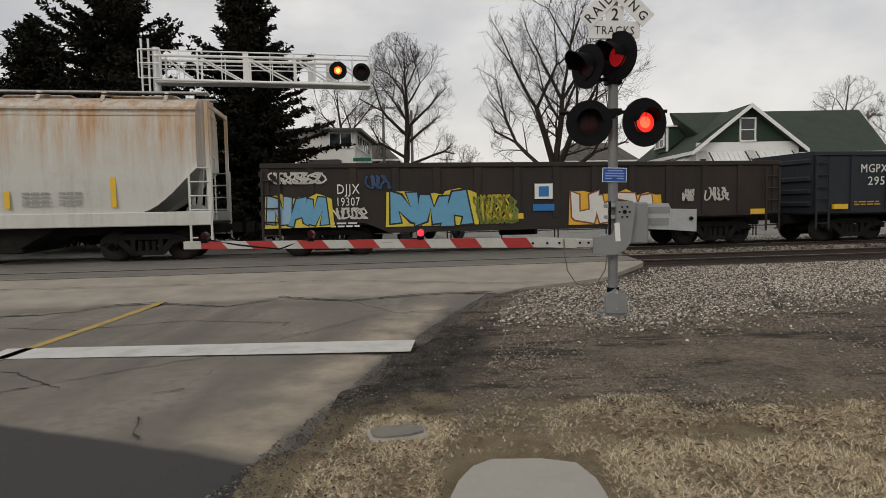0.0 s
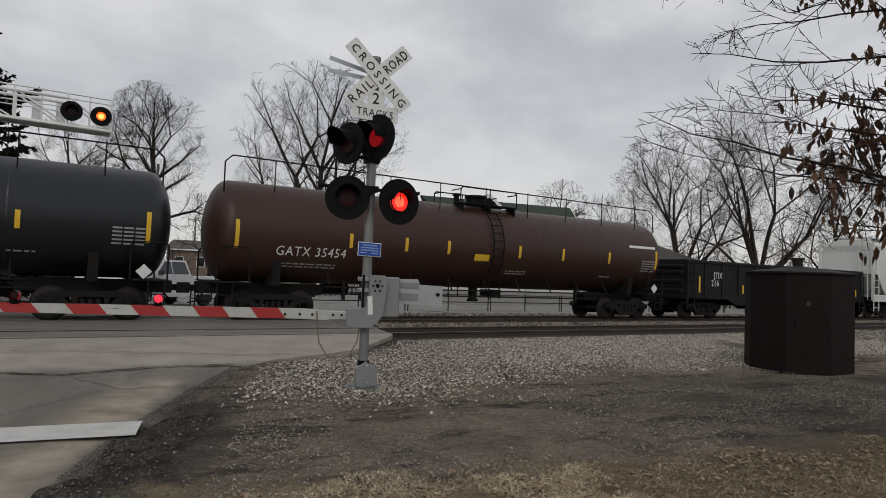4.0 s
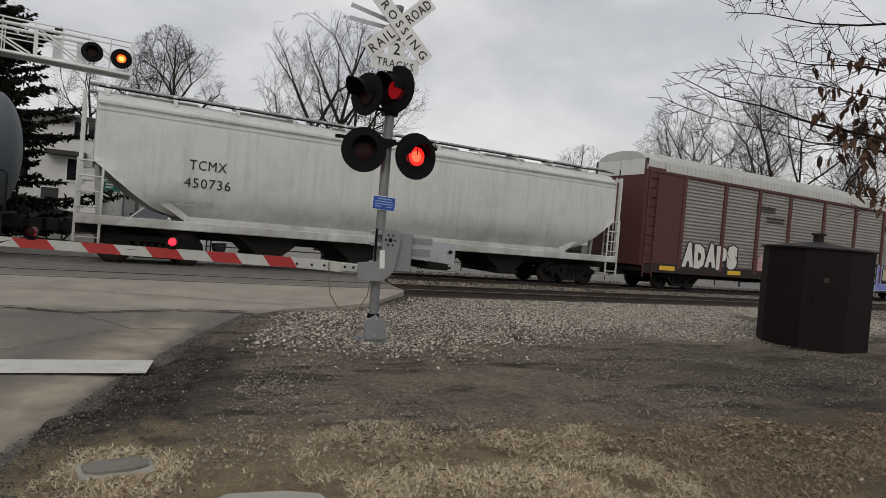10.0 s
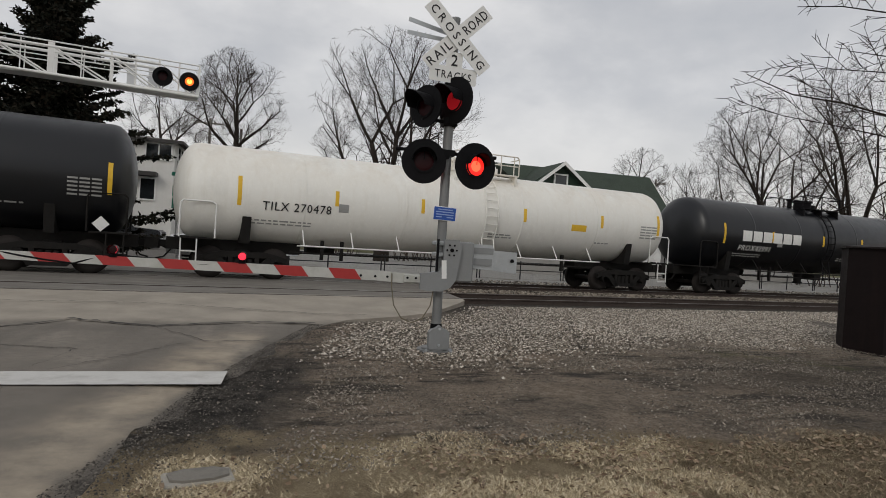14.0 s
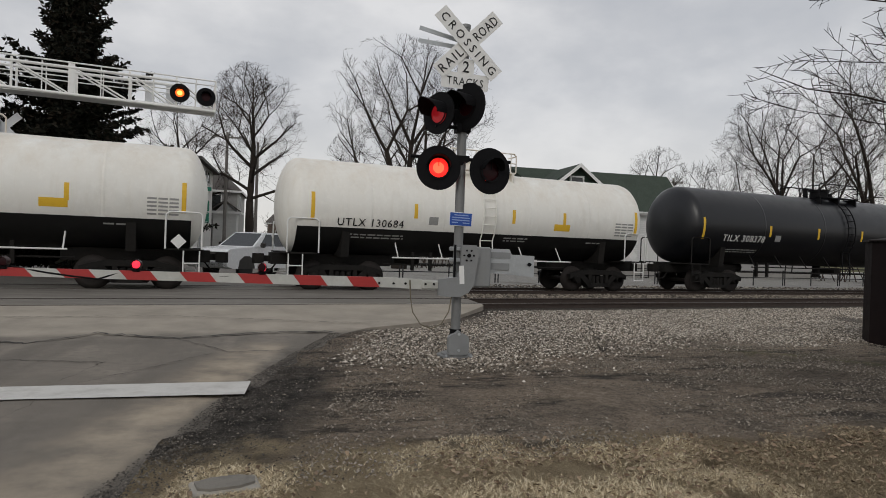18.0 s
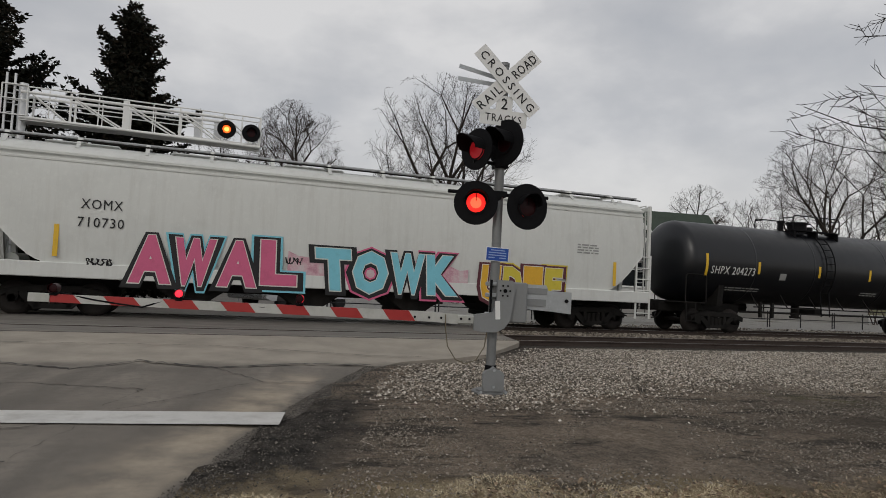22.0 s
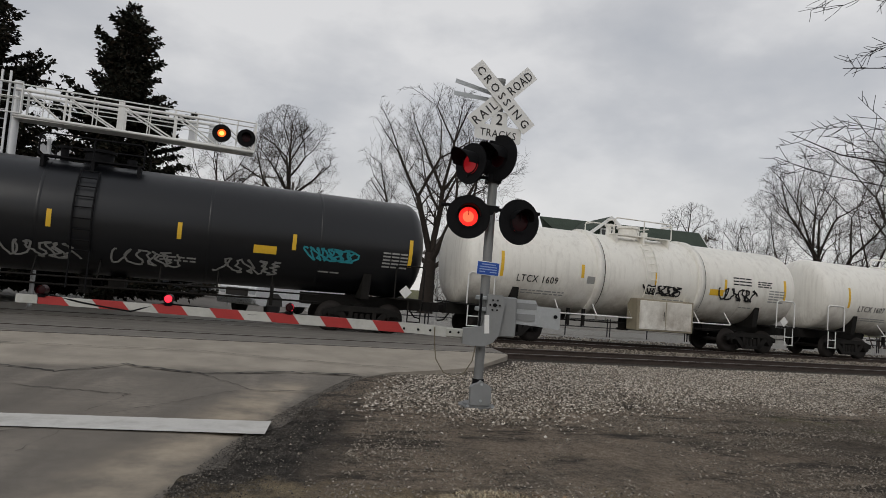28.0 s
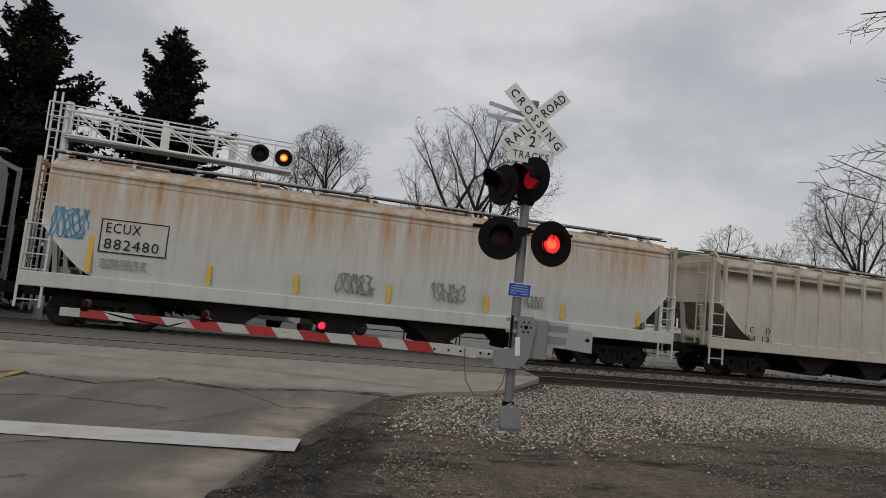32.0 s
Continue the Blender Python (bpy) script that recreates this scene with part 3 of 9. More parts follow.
def stones_mesh(name, places, sizes, mat, seed, label):
    """Many angular stones in one mesh."""
    rs = np.random.RandomState(seed)
    n = len(places)
    base = np.array([(1, 0, 0), (0, 1, 0), (-1, 0, 0), (0, -1, 0), (0.1, 0.1, 0.75), (0, 0, -0.6)], float)
    v = base[None] * (sizes[:, None, None] * rs.uniform(0.65, 1.35, (n, 6, 3))) * np.array((1.3, 0.85, 1.05))
    a = rs.uniform(0, 2 * np.pi, n)
    tilt = rs.uniform(-0.5, 0.5, n)
    ca, sa, ct, st = np.cos(a), np.sin(a), np.cos(tilt), np.sin(tilt)
    x, y, z = v[..., 0], v[..., 1], v[..., 2]
    x, z = x * ct[:, None] - z * st[:, None], x * st[:, None] + z * ct[:, None]
    x, y = x * ca[:, None] - y * sa[:, None], x * sa[:, None] + y * ca[:, None]
    v = np.stack([x, y, z], -1) + places[:, None]
    # the buried underside is left off
    v = v[:, :5]
    f = np.array([(0, 1, 4), (1, 2, 4), (2, 3, 4), (3, 0, 4)])
    fs = (f[None] + 5 * np.arange(n)[:, None, None]).reshape(-1, 3)
    me = bpy.data.meshes.new(name)
    me.from_pydata(v.reshape(-1, 3).tolist(), [], fs.tolist())
    me.materials.append(mat)
    return tagged(new(name, me), label, "gravel", kind="stuff")


def island_material(name, stops, rough=0.9, spec=0.3):
    """One colour for each loose piece of a joined mesh."""
    mt = bpy.data.materials.new(name)
    mt.use_nodes = True
    n, l = mt.node_tree.nodes, mt.node_tree.links
    b = n["Principled BSDF"]
    b.inputs["Roughness"].default_value, b.inputs["Specular IOR Level"].default_value = rough, spec
    ge, rp = n.new("ShaderNodeNewGeometry"), n.new("ShaderNodeValToRGB")
    e = rp.color_ramp.elements
    e[0].color, e[1].color = (*stops[0], 1), (*stops[-1], 1)
    for k, c in enumerate(stops[1:-1]):
        e.new((k + 1) / (len(stops) - 1)).color = (*c, 1)
    tx, mx = n.new("ShaderNodeTexNoise"), n.new("ShaderNodeMix")
    tx.inputs["Scale"].default_value = 60
    mx.data_type, mx.blend_type = "RGBA", "OVERLAY"
    mx.inputs["Factor"].default_value = 0.35
    l.new(ge.outputs["Random Per Island"], rp.inputs["Fac"])
    l.new(rp.outputs["Color"], mx.inputs["A"])
    l.new(tx.outputs["Fac"], mx.inputs["B"])
    l.new(mx.outputs["Result"], b.inputs["Base Color"])
    return mt


M_STONE = island_material("ballast_stone", ((0.05, 0.043, 0.035), (0.11, 0.095, 0.077), (0.24, 0.208, 0.170), (0.41, 0.362, 0.302), (0.70, 0.645, 0.565), (0.24, 0.188, 0.138)))
M_CRUMB = island_material("asphalt_crumb", ((0.03, 0.027, 0.024), (0.06, 0.053, 0.046), (0.11, 0.098, 0.085), (0.22, 0.198, 0.168)))
M_PEBBLE = island_material("drive_pebble", ((0.06, 0.050, 0.040), (0.13, 0.110, 0.088), (0.21, 0.183, 0.148), (0.27, 0.232, 0.188), (0.38, 0.335, 0.28)))


def scatter_stones():
    rs = np.random.RandomState(5)
    ta = radians(TA)

    def spots(count, s0, s1, n0, n1, keep):
        out = []
        while len(out) < count:
            s, n = rs.uniform(s0, s1), rs.uniform(n0, n1)
            x, y = s * math.cos(ta) - n * math.sin(ta), s * math.sin(ta) + n * math.cos(ta)
            if x > lerp_table(ROAD_EDGE, y) + 0.12 and keep(x, y, s, n, rs.rand()):
                out.append((x, y, ground_height(n) + 0.012))
        return np.array(out)

    # ballast shoulder by the near track, thinning towards the drive
    def shoulder(x, y, s, n, k):
        f = lerp_table(((7.8, 0.03), (8.6, 0.3), (9.8, 0.8), (12.9, 1.0), (13.6, 0.7)), n + 1.6 * noise.noise(Vector((x * 0.6, y * 0.6, 0))))
        off = x - lerp_table(ROAD_EDGE, y)
        return k < f * (1.0 if s < 16 else 0.8) * max(0.0, min(1.0, (off - 0.35) / 0.8 + 0.25 * (y > 10.5)))

    p = spots(78000, 2.0, 24.0, 8.0, 13.7, shoulder)
    stones_mesh("ballast_shoulder", p, 0.008 + 0.017 * rs.rand(len(p)) ** 1.2, M_STONE, 1, "loose pale grey ballast stones beside the track")
    p = spots(9000, 24.0, 60.0, 10.0, 13.8, lambda x, y, s, n, k: k < 0.8)
    stones_mesh("far_ballast_shoulder", p, rs.uniform(0.016, 0.04, len(p)), M_STONE, 2, "loose pale grey ballast stones beside the track")
    p = spots(8000, 4.6, 50.0, 16.2, 18.7, lambda x, y, s, n, k: True)
    stones_mesh("track_ballast", p, rs.uniform(0.03, 0.055, len(p)), M_PEBBLE, 3, "dark stained ballast between the tracks")
    p = spots(4500, 4.6, 50.0, 21.0, 25.0, lambda x, y, s, n, k: True)
    stones_mesh("track_ballast", p, rs.uniform(0.03, 0.06, len(p)), M_STONE, 4, "grey ballast beyond the far track")
    # pebbles on the drive and along the road edge
    p = spots(52000, -1.5, 14.0, 4.2, 10.0, lambda x, y, s, n, k: k < (0.35 + 0.9 * noise.noise(Vector((x * 0.7, y * 1.3, 7)))) * (0.08 if x - 0.2 * y < -0.8 else 1.0) and y > 4.6 - 0.3 * (x < 1.0))
    stones_mesh("drive_gravel", p, 0.003 + 0.012 * rs.rand(len(p)) ** 2, M_PEBBLE, 6, "small dark gravel trodden into the drive")
    # broken bits along the edge of the road
    p = []
    for _ in range(9500):
        y = rs.uniform(2.6, 12.0)
        o = abs(rs.normal(0, 0.30)) - 0.22
        p.append((lerp_table(ROAD_EDGE, y) + o * (1 + (o > 0)), y, 0.008))
    stones_mesh("edge_gravel", np.array(p), rs.uniform(0.003, 0.011, len(p)), M_CRUMB, 9, "dark crumbled asphalt along the road edge")
    # round the signal's foot
    p = []
    for _ in range(2600):
        a, r = rs.uniform(0, 2 * math.pi), abs(rs.normal(0, 0.85)) + 0.12
        x, y = 2.5 + r * math.cos(a) * 1.3, 9.0 + r * math.sin(a)
        if x > lerp_table(ROAD_EDGE, y) + 0.3:
            p.append((x, y, 0.012))
    p = np.array(p)
    stones_mesh("signal_ballast", p, rs.uniform(0.008, 0.024, len(p)), M_STONE, 7, "pale stones heaped round the signal foot")


scatter_stones()


def blades(name, count, x0, x1, y0, y1, keep, mat, seed, h0, h1, label):
    rs = np.random.RandomState(seed)
    vs, fs = [], []
    while len(fs) < count:
        x, y = rs.uniform(x0, x1), rs.uniform(y0, y1)
        if not keep(x, y, rs.rand()):
            continue
        for _ in range(3):
            a, lean, h = rs.uniform(0, 6.28), rs.uniform(0.6, 3.2), rs.uniform(h0, h1)
            bx, by = x + rs.normal(0, 0.02), y + rs.normal(0, 0.02)
            w = rs.uniform(0.0015, 0.0035)
            k = len(vs)
            vs += [(bx - w * math.sin(a), by + w * math.cos(a), 0.0), (bx + w * math.sin(a), by - w * math.cos(a), 0.0), (bx + lean * h * math.cos(a), by + lean * h * math.sin(a), h)]
            fs.append((k, k + 1, k + 2))
    me = bpy.data.meshes.new(name)
    me.from_pydata(vs, [], fs)
    me.materials.append(mat)
    return tagged(new(name, me), label, "grass", kind="stuff")


M_STRAW = island_material("dead_grass_blade", ((0.30, 0.225, 0.135), (0.54, 0.435, 0.28), (0.72, 0.61, 0.42), (0.82, 0.72, 0.53)), 0.9)
M_STRAW_DULL = island_material("dull_grass_blade", ((0.16, 0.118, 0.07), (0.28, 0.217, 0.135), (0.40, 0.325, 0.21), (0.52, 0.435, 0.30)), 0.9)
M_LEAF = island_material("dead_leaf", ((0.10, 0.066, 0.042), (0.18, 0.122, 0.078), (0.34, 0.25, 0.165), (0.15, 0.105, 0.072), (0.42, 0.33, 0.23)), 0.9)


def grass_keep(x, y, k):
    e = lerp_table(ROAD_EDGE, y)
    edge = 4.95 + 0.45 * noise.noise(Vector((x * 0.9, 0, 4))) + 0.25 * noise.noise(Vector((x * 3, y * 2, 9)))
    if x < e + 0.22 or 0.0 < x < 0.98 and y < 3.97 or y > edge:
        return False
    if 0.12 < x < 0.75 and 3.9 < y < 5.4:
        return k < 0.04
    if x < 0.15 and y > 4.75:
        return False
    return k < 0.45 + 0.9 * noise.noise(Vector((x * 2.2, y * 2.2, 2)))


blades("dead_grass", 62000, -1.1, 3.4, 2.2, 5.4, grass_keep, M_STRAW, 8, 0.005, 0.030, "matted dead straw-coloured winter grass")
blades("dull_grass", 60000, 2.6, 8.5, 2.2, 5.4, grass_keep, M_STRAW_DULL, 9, 0.005, 0.026, "matted brown winter grass under fallen leaves")

blades("dead_grass", 36000, -1.3, 9.0, -3.0, 2.2, grass_keep, M_STRAW, 18, 0.006, 0.036, "matted dead straw-coloured winter grass")


def scatter_leaves():
    rs = np.random.RandomState(11)
    vs, fs = [], []
    while len(fs) < 10500:
        x, y = rs.uniform(-1.0, 9.0), rs.uniform(2.3, 5.3)
        band = 0.16 + 0.22 * (x > 1.2) + 0.9 * math.exp(-((y - 4.55) / 0.22) ** 2) * (x > 1.1) + 0.5 * (x < 0 and y < 4.3)
        if not grass_keep(x, y, 0.0) or rs.rand() > band or math.hypot(x + 0.31, (y - 4.36) * 1.6) < 0.3:
            continue
        a, s, z = rs.uniform(0, 6.28), rs.uniform(0.010, 0.032), rs.uniform(0.010, 0.035)
        d, e = np.array((math.cos(a), math.sin(a), rs.uniform(-0.4, 0.4))) * s, np.array((-math.sin(a), math.cos(a), rs.uniform(-0.3, 0.6))) * s * 0.5
        c = np.array((x, y, z))
        k = len(vs)
        vs += [tuple(c - d), tuple(c + e), tuple(c + d), tuple(c - e + np.array((0, 0, s * 0.4)))]
        fs += [(k, k + 1, k + 2), (k, k + 2, k + 3)]
    me = bpy.data.meshes.new("fallen_leaves")
    me.from_pydata(vs, [], fs)
    me.materials.append(M_LEAF)
    tagged(new("fallen_leaves", me), "curled brown leaves fallen on the grass", "leaves", kind="stuff")


scatter_leaves()
M_COVER = material("weathered_cover", (0.20, 0.185, 0.16), 0.9, 0, 0.2, 12, bump=0.4, bump_scale=60)
cover = thing("valve_cover", "small flat grey stone cover sunk in the grass", "cover", "", pose(-0.31, 4.36, 0.0, 0, 0, 12))
part("lid", Geo().prism([(-0.17, -0.06), (-0.10, -0.10), (0.08, -0.10), (0.18, -0.05), (0.19, 0.04), (0.10, 0.10), (-0.08, 0.10), (-0.18, 0.05)], -0.03, 0.035, "z"), M_COVER, cover)
part("rim", Geo().bevel_box(-0.21, 0.21, -0.12, 0.12, -0.04, 0.018, 0.01), M_SLAB, cover)
weed = thing("weed_stump", "dark clump of dead weed on the gravel", "weed", "", pose(4.9, 9.3, 0.0))
for k in range(14):
    part("stalk", Geo().tube((0.03 * math.cos(k * 2.4), 0.03 * math.sin(k * 2.4), -0.01), (0.07 * math.cos(k * 2.4), 0.07 * math.sin(k * 2.4), 0.08 + 0.012 * (k % 5)), 0.008, 5, 0.003), M_CRUMB, weed)


# ---- the train ----
def paint(name, color, rough=0.5, dirt=(0.06, 0.045, 0.035), amt=0.25, streak=0.25, rust=None, low=None, bump=0.0, spec=0.4):
    """Car paint: weathered, with rain streaks; rust: (z from, z to, colour, amount) stains running down from the roof; low: (z from, z to, amount) road grime above the sill."""
    mt = material(name, color, rough, 0, 0.08, 0.9, bump=bump, bump_scale=6, dirt=dirt, dirt_amt=amt, dirt_scale=0.7, streak=streak, spec=spec)
    n, l = mt.node_tree.nodes, mt.node_tree.links
    b = n["Principled BSDF"]

    def stain(z0, z1, color, amount, stretch):
        co, sep, mr = n.new("ShaderNodeTexCoord"), n.new("ShaderNodeSeparateXYZ"), n.new("ShaderNodeMapRange")
        l.new(co.outputs["Object"], sep.inputs["Vector"])
        mr.inputs["From Min"].default_value, mr.inputs["From Max"].default_value = z0, z1
        l.new(sep.outputs["Z"], mr.inputs["Value"])
        mp, nz = n.new("ShaderNodeMapping"), n.new("ShaderNodeTexNoise")
        mp.inputs["Scale"].default_value = stretch
        nz.inputs["Scale"].default_value, nz.inputs["Detail"].default_value, nz.inputs["Roughness"].default_value = 1.0, 6, 0.7
        l.new(co.outputs["Object"], mp.inputs["Vector"])
        l.new(mp.outputs["Vector"], nz.inputs["Vector"])
        m2 = n.new("ShaderNodeMapRange")
        m2.inputs["From Min"].default_value, m2.inputs["From Max"].default_value, m2.inputs["To Max"].default_value = 0.36, 0.66, amount
        l.new(nz.outputs["Fac"], m2.inputs["Value"])
        mul, mx = n.new("ShaderNodeMath"), n.new("ShaderNodeMix")
        mul.operation, mx.data_type = "MULTIPLY", "RGBA"
        l.new(mr.outputs["Result"], mul.inputs[0])
        l.new(m2.outputs["Result"], mul.inputs[1])
        l.new(mul.outputs[0], mx.inputs["Factor"])
        l.new(b.inputs["Base Color"].links[0].from_socket, mx.inputs["A"])
        mx.inputs["B"].default_value = (*color, 1)
        l.new(mx.outputs["Result"], b.inputs["Base Color"])

    if rust:
        stain(*rust[:4], rust[4] if len(rust) > 4 else (1.6, 1.6, 0.3))
    if low:
        stain(*low, (0.8, 0.8, 0.8))
    return mt


P_BLACK = paint("tank_black", (0.0045, 0.0052, 0.0072), 0.36, (0.012, 0.011, 0.011), 0.2, 0.08, spec=0.5)
P_DKGREY = paint("tank_weathered_black", (0.007, 0.009, 0.013), 0.40, (0.018, 0.017, 0.018), 0.35, 0.22, spec=0.5)
P_BROWN = paint("tank_brown", (0.046, 0.021, 0.015), 0.45, (0.03, 0.02, 0.016), 0.35, 0.25, spec=0.35)
P_BLUEGREY = paint("tank_blue_grey", (0.095, 0.12, 0.14), 0.5, amt=0.3, streak=0.3)
P_WHITE = paint("tank_white", (0.83, 0.82, 0.77), 0.45, (0.45, 0.36, 0.22), 0.10, 0.15, rust=(2.6, 4.3, (0.46, 0.30, 0.13), 0.42, (1.2, 1.2, 0.2)))
P_CREAM = paint("tank_cream_white", (0.82, 0.80, 0.74), 0.5, (0.22, 0.17, 0.12), 0.15, 0.3, low=(2.3, 1.2, (0.20, 0.15, 0.10), 0.75))
P_BELOW = paint("tank_black_underside", (0.009, 0.009, 0.009), 0.55, (0.03, 0.025, 0.02), 0.3, 0.1, spec=0.3)
P_CABINET = paint("cabinet_stained_cream", (0.30, 0.265, 0.19), 0.6, (0.12, 0.09, 0.06), 0.4, 0.4)
P_HOP_WHITE = paint("hopper_white", (0.66, 0.67, 0.64), 0.5, (0.30, 0.27, 0.22), 0.16, 0.2)
P_HOP_RUST = paint("hopper_rust_streaked", (0.58, 0.58, 0.54), 0.55, (0.28, 0.22, 0.16), 0.22, 0.35, rust=(2.35, 3.6, (0.44, 0.21, 0.05), 0.9, (3.2, 3.2, 0.10)))
P_HOP_GREY = paint("hopper_grey", (0.36, 0.38, 0.40), 0.5, (0.2, 0.18, 0.16), 0.22, 0.3)
P_HOP_DUST = paint("hopper_dusty_white", (0.62, 0.63, 0.60), 0.6, (0.24, 0.21, 0.17), 0.3, 0.35, low=(2.4, 0.9, (0.16, 0.14, 0.11), 0.7))
P_HOP_BEIGE = paint("hopper_beige", (0.56, 0.525, 0.45), 0.6, (0.3, 0.2, 0.12), 0.3, 0.4, rust=(2.6, 4.2, (0.33, 0.17, 0.06), 0.6))
P_GON_DARK = paint("gondola_dark", (0.028, 0.023, 0.020), 0.7, (0.06, 0.038, 0.026), 0.4, 0.35, spec=0.3)
P_GON_BLUE = paint("gondola_blue_black", (0.020, 0.026, 0.033), 0.65, (0.045, 0.033, 0.028), 0.35, 0.3, spec=0.3)
P_GON_BLACK = paint("gondola_black", (0.009, 0.009, 0.010), 0.65, (0.025, 0.02, 0.016), 0.35, 0.25, spec=0.25)
P_ORANGE = paint("gondola_orange_end", (0.42, 0.17, 0.03), 0.6, (0.12, 0.06, 0.03), 0.45, 0.4)
P_BOX = paint("boxcar_yellow", (0.315, 0.135, 0.024), 0.65, (0.12, 0.052, 0.02), 0.5, 0.55, rust=(1.6, 4.3, (0.15, 0.058, 0.018), 0.7, (1.1, 1.1, 0.22)), low=(1.5, 0.7, (0.09, 0.05, 0.03), 0.7))
P_BOXPOST = paint("boxcar_post_yellow", (0.45, 0.22, 0.035), 0.6, (0.14, 0.06, 0.02), 0.45, 0.4)
P_BOXROOF = paint("boxcar_roof", (0.34, 0.30, 0.26), 0.8, (0.14, 0.07, 0.03), 0.5, 0.2)
P_BOXDOOR = paint("boxcar_door", (0.075, 0.06, 0.052), 0.7, (0.2, 0.1, 0.04), 0.3, 0.3)
P_RACK = paint("autorack_brown", (0.092, 0.029, 0.025), 0.6, (0.06, 0.03, 0.025), 0.35, 0.35)
P_RACKDECK = paint("autorack_deck_black", (0.022, 0.014, 0.012), 0.7, (0.05, 0.03, 0.02), 0.4, 0.3)
P_RACKPANEL = paint("autorack_galvanised_panel", (0.30, 0.285, 0.265), 0.55, (0.12, 0.10, 0.085), 0.35, 0.30, low=(3.9, 1.1, (0.13, 0.11, 0.095), 0.6))
P_RACKROOF = paint("autorack_roof", (0.50, 0.50, 0.47), 0.6, (0.2, 0.17, 0.14), 0.25, 0.2)
G_BLUE = material("spray_light_blue", (0.12, 0.33, 0.50), 0.6, 0, 0.12, 3)
G_TEAL = material("spray_teal", (0.03, 0.30, 0.36), 0.6, 0, 0.2, 2)
G_YEL = material("spray_yellow", (0.62, 0.50, 0.05), 0.6, 0, 0.15, 3)
G_GOLD = material("spray_gold", (0.72, 0.40, 0.03), 0.6, 0, 0.15, 3)
G_PINK = material("spray_pink", (0.62, 0.12, 0.24), 0.6, 0, 0.15, 3)
G_CYAN = material("spray_cyan", (0.20, 0.55, 0.66), 0.6, 0, 0.15, 3)
G_SEA = material("spray_sea_green", (0.05, 0.38, 0.40), 0.6, 0, 0.2, 2, color2=(0.05, 0.16, 0.34))
G_SEAFOAM = material("spray_seafoam", (0.45, 0.55, 0.48), 0.6, 0, 0.2, 2, color2=(0.10, 0.30, 0.32))
G_VIOLET = material("spray_violet", (0.20, 0.22, 0.56), 0.6, 0, 0.2, 3)
G_WHITE = material("spray_white", (0.66, 0.65, 0.60), 0.6, 0, 0.15, 4)
G_MAROON = material("spray_maroon", (0.10, 0.02, 0.03), 0.6, 0, 0.15, 4)
G_BLACK = material("spray_black", (0.01, 0.01, 0.011), 0.6, 0, 0.1, 4)
G_GREEN = material("spray_olive", (0.20, 0.24, 0.05), 0.6, 0, 0.15, 4)
G_FADED = material("spray_faded_blue", (0.045, 0.10, 0.20), 0.6, 0, 0.2, 3)
G_PALEBLUE = material("spray_pale_blue", (0.26, 0.42, 0.56), 0.6, 0, 0.15, 3)
G_GREYTEAL = material("spray_grey_teal", (0.22, 0.27, 0.30), 0.6, 0, 0.2, 2, color2=(0.04, 0.28, 0.34))
G_ROSE = material("spray_rose", (0.46, 0.34, 0.35), 0.6, 0, 0.25, 2, color2=(0.50, 0.20, 0.20))
G_LILAC = material("spray_lilac", (0.25, 0.26, 0.58), 0.6, 0, 0.2, 2, color2=(0.20, 0.42, 0.62))
G_PINKMIST = material("spray_pink_mist", (0.60, 0.50, 0.51), 0.6, 0, 0.25, 3, color2=(0.58, 0.25, 0.33))
G_PALEYEL = material("spray_pale_yellow", (0.50, 0.45, 0.20), 0.6, 0, 0.25, 2, color2=(0.42, 0.40, 0.36))
G_RUSTRED = material("spray_rust_red", (0.22, 0.07, 0.04), 0.6, 0, 0.2, 3)
M_GREYMARK = material("grey_lettering", (0.30, 0.30, 0.29), 0.6, 0, 0.1, 10)
M_GOLDMARK = material("gold_lettering", (0.42, 0.25, 0.05), 0.6, 0, 0.2, 10)
M_LOGO = material("blue_panel", (0.02, 0.16, 0.42), 0.5, 0, 0.1, 8)


class Side:
    """The near side of a car: y and tilt of its face at a height."""

    def __init__(self, y=-1.5, r=None, zc=2.6):
        self.y, self.r, self.zc = y, r, zc

    def at(self, x, z, off=0.006):
        if self.r is None:
            return pose(x, self.y - off, z, 90, 0, 0)
        s = max(-0.98, min(0.98, (self.zc - z) / self.r))
        a = math.asin(s)
        return pose(x, -(self.r + off) * math.cos(a), self.zc - (self.r + off) * math.sin(a), 90 + math.degrees(a), 0, 0)


def patch(name, side, x0, x1, z0, z1, mat, car, label="", off=0.006, seg=4, lean=0.0):
    """A painted plate that follows the side."""
    g = Geo()
    vs = []
    for k in range(seg + 1):
        z = z0 + (z1 - z0) * k / seg
        dx = lean * (k / seg - 0.5)
        m = side.at(0, z, off)
        m2 = side.at(0, z, -0.01)
        vs += [m @ Vector((x0 + dx, 0, 0)), m @ Vector((x1 + dx, 0, 0)), m2 @ Vector((x0 + dx, 0, 0)), m2 @ Vector((x1 + dx, 0, 0))]
    fs = [(0, 1, 3, 2), (4 * seg, 4 * seg + 2, 4 * seg + 3, 4 * seg + 1)]
    for k in range(seg):
        a, b = 4 * k, 4 * k + 4
        fs += [(a, b, b + 1, a + 1), (a, a + 2, b + 2, b), (a + 1, b + 1, b + 3, a + 3)]
    return part(name, g.add(vs, fs), mat, car, label)


def marks(car, side, x, z, text, h, width, mat=None):
    return letters("lettering", text, h, mat or M_MARK, car, side.at(x, z, 0.012), width=width, space=1.12)


